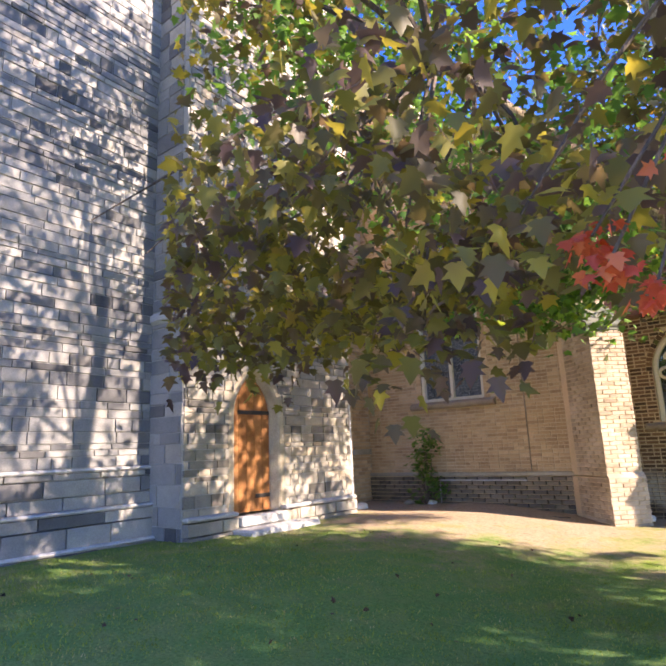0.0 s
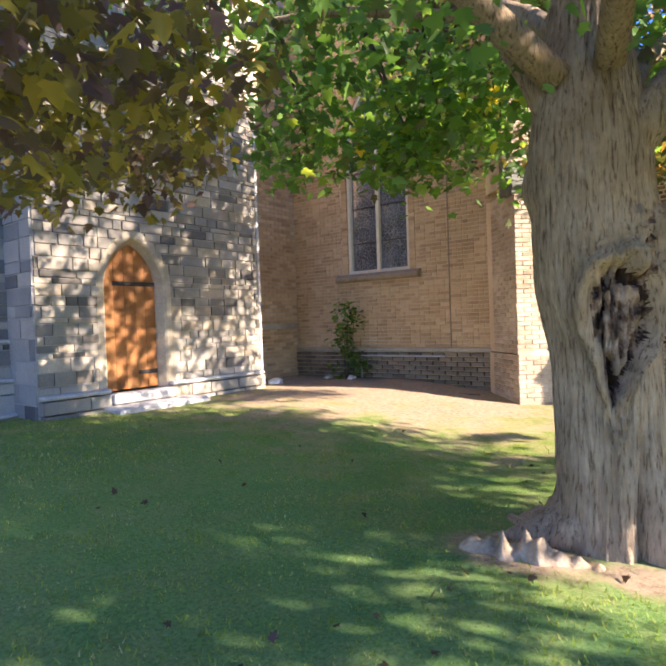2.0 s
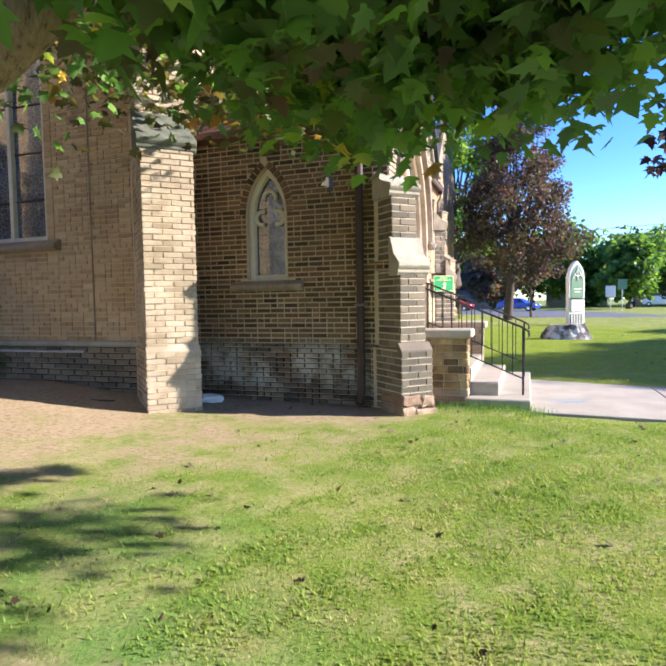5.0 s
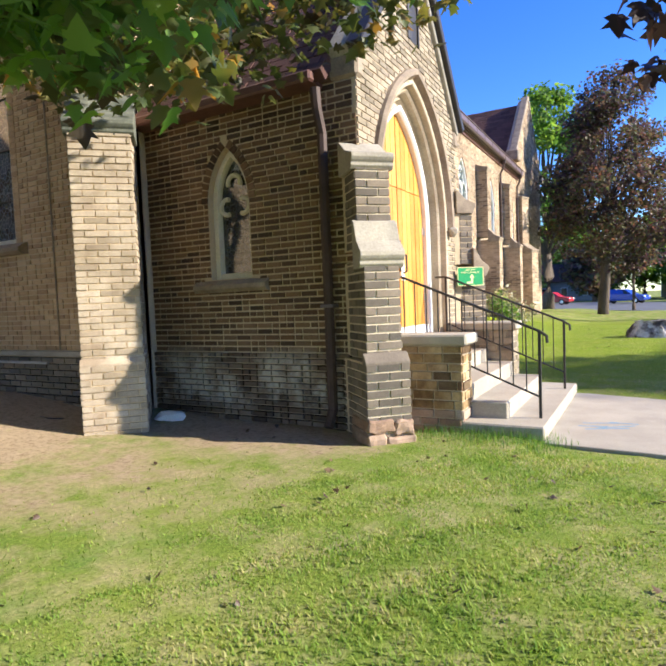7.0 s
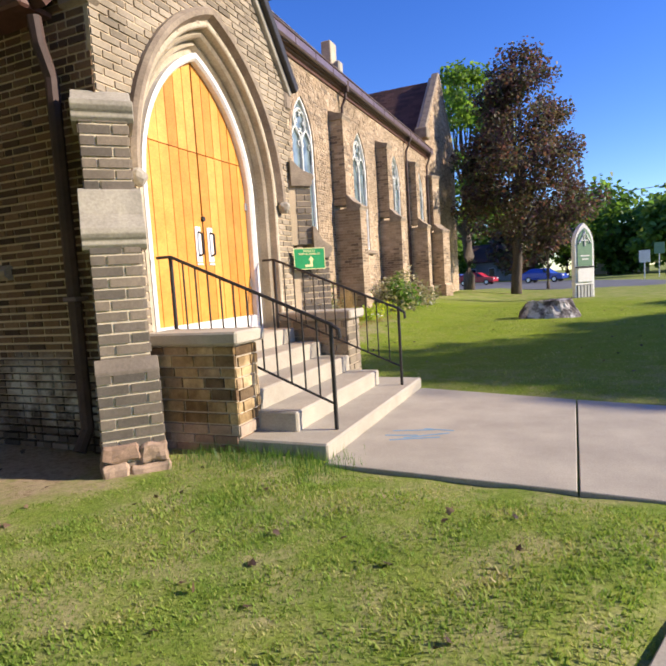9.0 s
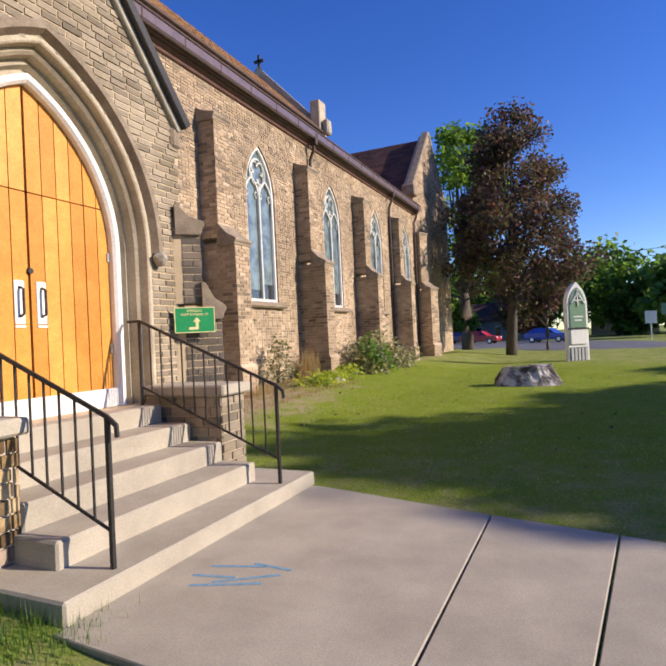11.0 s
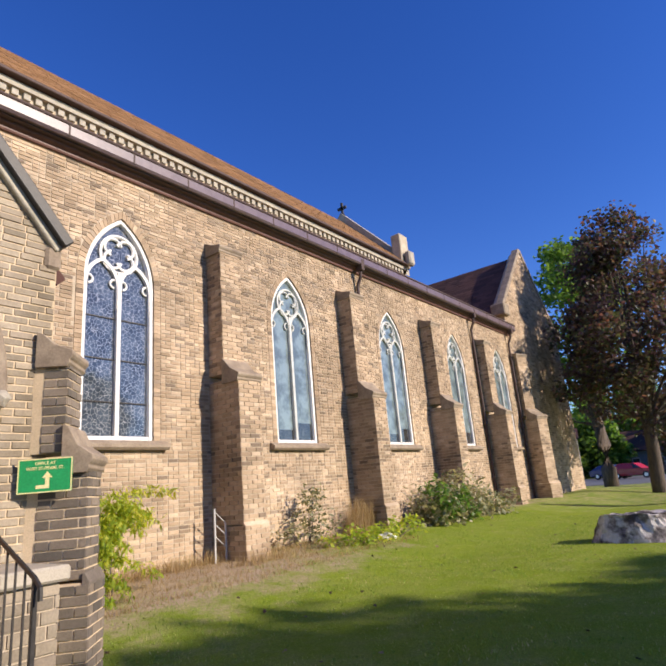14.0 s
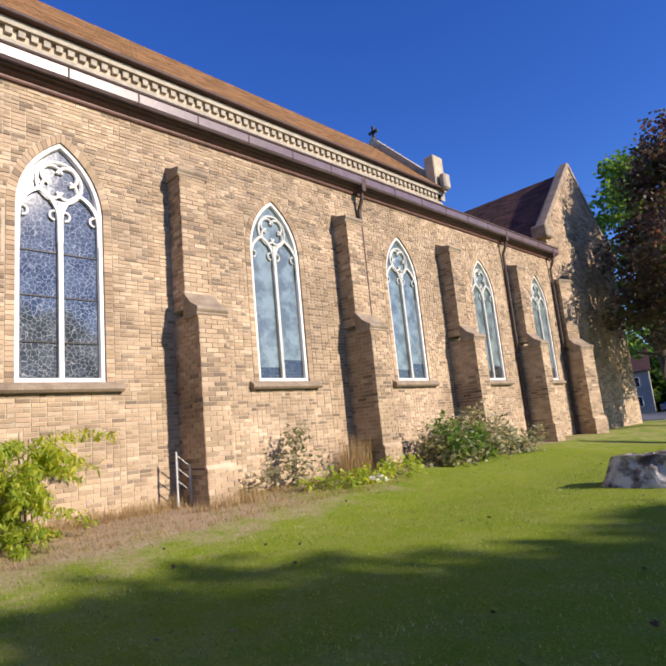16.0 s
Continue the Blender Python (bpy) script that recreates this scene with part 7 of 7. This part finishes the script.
def car(x, y, turn, c, label):
    paint = plain("car_paint", c, tuple(1.15 * q for q in c), 2, 40, rough=0.25, bump=0, spec=0.6)
    th = empty("car", pose(x, y, 0.11, 0, 0, turn))
    prof = [(-2.15, 0.3), (2.1, 0.3), (2.2, 0.55), (2.0, 0.8), (1.05, 0.92), (0.35, 1.42), (-1.15, 1.45), (-1.9, 1.0), (-2.2, 0.9)]
    bm = sheet([prof], 1.7, Matrix(((1, 0, 0, 0), (0, 0, 1, 0.85), (0, 1, 0, 0), (0, 0, 0, 1))))
    for v in bm.verts:
        if v.co.z > 1.0:
            v.co.y *= 0.82
    bmesh.ops.recalc_face_normals(bm, faces=bm.faces)
    bmesh.ops.bevel(bm, geom=[e for e in bm.edges if e.calc_length() > 1.0], offset=0.06, segments=2, affect="EDGES")
    part("body", bm, paint, th)
    for s in (-1, 1):
        bm = bmesh.new()
        vs = [bm.verts.new((a, s * (0.845 - 0.15 * (b - 0.92) / 0.5 + 0.006), b)) for a, b in ((-1.7, 0.98), (0.9, 0.95), (0.3, 1.36), (-1.1, 1.38))]
        bm.faces.new(vs)
        part("side_window", bm, m_glass_car, th)
        for wx in (-1.35, 1.35):
            bm = bmesh.new()
            tube(bm, [(wx, s * 0.68, 0.31), (wx, s * 0.87, 0.31)], [0.31, 0.31], 16)
            wh = part("wheel", bm, m_rubber, th)
            bm = bmesh.new()
            tube(bm, [(wx, s * 0.865, 0.31), (wx, s * 0.885, 0.31)], [0.19, 0.17], 12)
            part("rim", bm, m_steel, wh)
        boxed("headlight", (2.1, s * 0.62 - 0.16, 0.62), (2.19, s * 0.62 + 0.16, 0.75), m_white, th)
        boxed("tail_light", (-2.22, s * 0.62 - 0.16, 0.7), (-2.15, s * 0.62 + 0.16, 0.86), m_red, th)
    tagged(th, label, "car", "parked cars")


car(-6.2, 74, -12, (0.4, 0.02, 0.03), "parked red car beyond the lawn")
car(1.2, 70, -20, (0.02, 0.06, 0.35), "parked blue car on the road")
car(-9.5, 80, -12, (0.03, 0.035, 0.12), "parked dark blue car by the road")
car(19.5, 93, -8, (0.7, 0.7, 0.7), "parked white car by the road")


def house(x, y, turn, w, d, h, wall_c, roof_m, label):
    wm = plain("house_siding", wall_c, tuple(0.85 * q for q in wall_c), 1, 30, bump=0.2)
    th = empty("house", pose(x, y, 0, 0, 0, turn))
    boxed("wall", (-w / 2, -d / 2, -0.2), (w / 2, d / 2, h), wm, th, bevel=0.02)
    bm = bmesh.new()
    prof = [(-d / 2 - 0.4, h - 0.1), (0, h + d * 0.36), (d / 2 + 0.4, h - 0.1), (d / 2 + 0.4, h + 0.05), (0, h + d * 0.36 + 0.2), (-d / 2 - 0.4, h + 0.05)]
    extrude_yz(bm, prof, -w / 2 - 0.3, w / 2 + 0.3)
    part("roof", bm, roof_m, th)
    for s in (-1, 1):
        bm = bmesh.new()
        bm.faces.new([bm.verts.new((s * w / 2, yy, zz)) for yy, zz in ((-d / 2, h), (d / 2, h), (0, h + d * 0.36))])
        part("gable", bm, wm, th)
    for k in range(3):
        for v in (0.9, 3.4) if h > 4.5 else (0.9,):
            a = -w / 2 + (k + 0.5) * w / 3
            win = boxed("window", (a - 0.5, -d / 2 - 0.06, v), (a + 0.5, -d / 2 + 0.02, v + 1.3), m_white, th)
            boxed("pane", (a - 0.42, -d / 2 - 0.075, v + 0.08), (a + 0.42, -d / 2 - 0.06, v + 1.22), m_glass_car, win, bevel=0)
    boxed("door", (-0.45, -d / 2 - 0.07, 0.05), (0.45, -d / 2 + 0.02, 2.05), m_gutter, th)
    tagged(th, label, "house")


house(-9.0, 108, 8, 9, 8, 3.2, (0.27, 0.26, 0.25), m_shingle_dark, "grey bungalow with a dark roof beyond the road")
house(-22, 96, 14, 10, 8, 5.4, (0.32, 0.3, 0.29), m_shingle_dark, "grey two-storey house beyond the road")
house(-33, 88, 18, 9, 8, 5.2, (0.3, 0.13, 0.09), m_shingle, "red brick house with a brown roof")
house(10.5, 118, 0, 10, 8, 5.4, (0.33, 0.32, 0.3), m_shingle_dark, "grey house among the street trees")
house(26, 124, -8, 11, 8, 5.4, (0.35, 0.3, 0.27), m_shingle_dark, "brown house among the street trees")


def road_sign(x, y, h, c):
    th = empty("road_sign", pose(x, y, 0))
    bm = bmesh.new()
    tube(bm, [(0, 0, -0.2), (0, 0, h)], [0.05, 0.05], 6)
    part("post", bm, m_steel, th)
    boxed("panel", (-0.45, -0.07, h - 1.1), (0.45, -0.05, h), c, th)
    tagged(th, "small road sign on a steel post by the road", "road sign")


road_sign(9.9, 66, 2.6, m_white)
road_sign(11.8, 72, 3.4, m_sage)


def utility_pole(x, y, h):
    th = empty("utility_pole", pose(x, y, 0))
    bm = bmesh.new()
    tube(bm, [(0, 0, -0.3), (0, 0, h)], [0.15, 0.1], 10)
    part("pole", bm, m_bark_dark, th)
    boxed("crossarm", (-1.0, -0.06, h - 0.7), (1.0, 0.06, h - 0.56), m_bark_dark, th)
    tagged(th, "wooden utility pole beside the road", "utility pole")


utility_pole(31.5, 92, 12.5)
utility_pole(-46, 100, 12.5)
bm = bmesh.new()
for dz, dx in ((0, -0.9), (0, 0.9), (-0.9, 0)):
    tube(bm, [(31.5 + dx - 7.75 * k, 92 + 0.8 * k, 11.9 + dz - 0.9 * math.sin(math.pi * k / 10)) for k in range(11)], [0.018] * 11, 4)
tagged(part("overhead_wires", bm, m_iron), "thin black overhead wires across the sky", "wires")
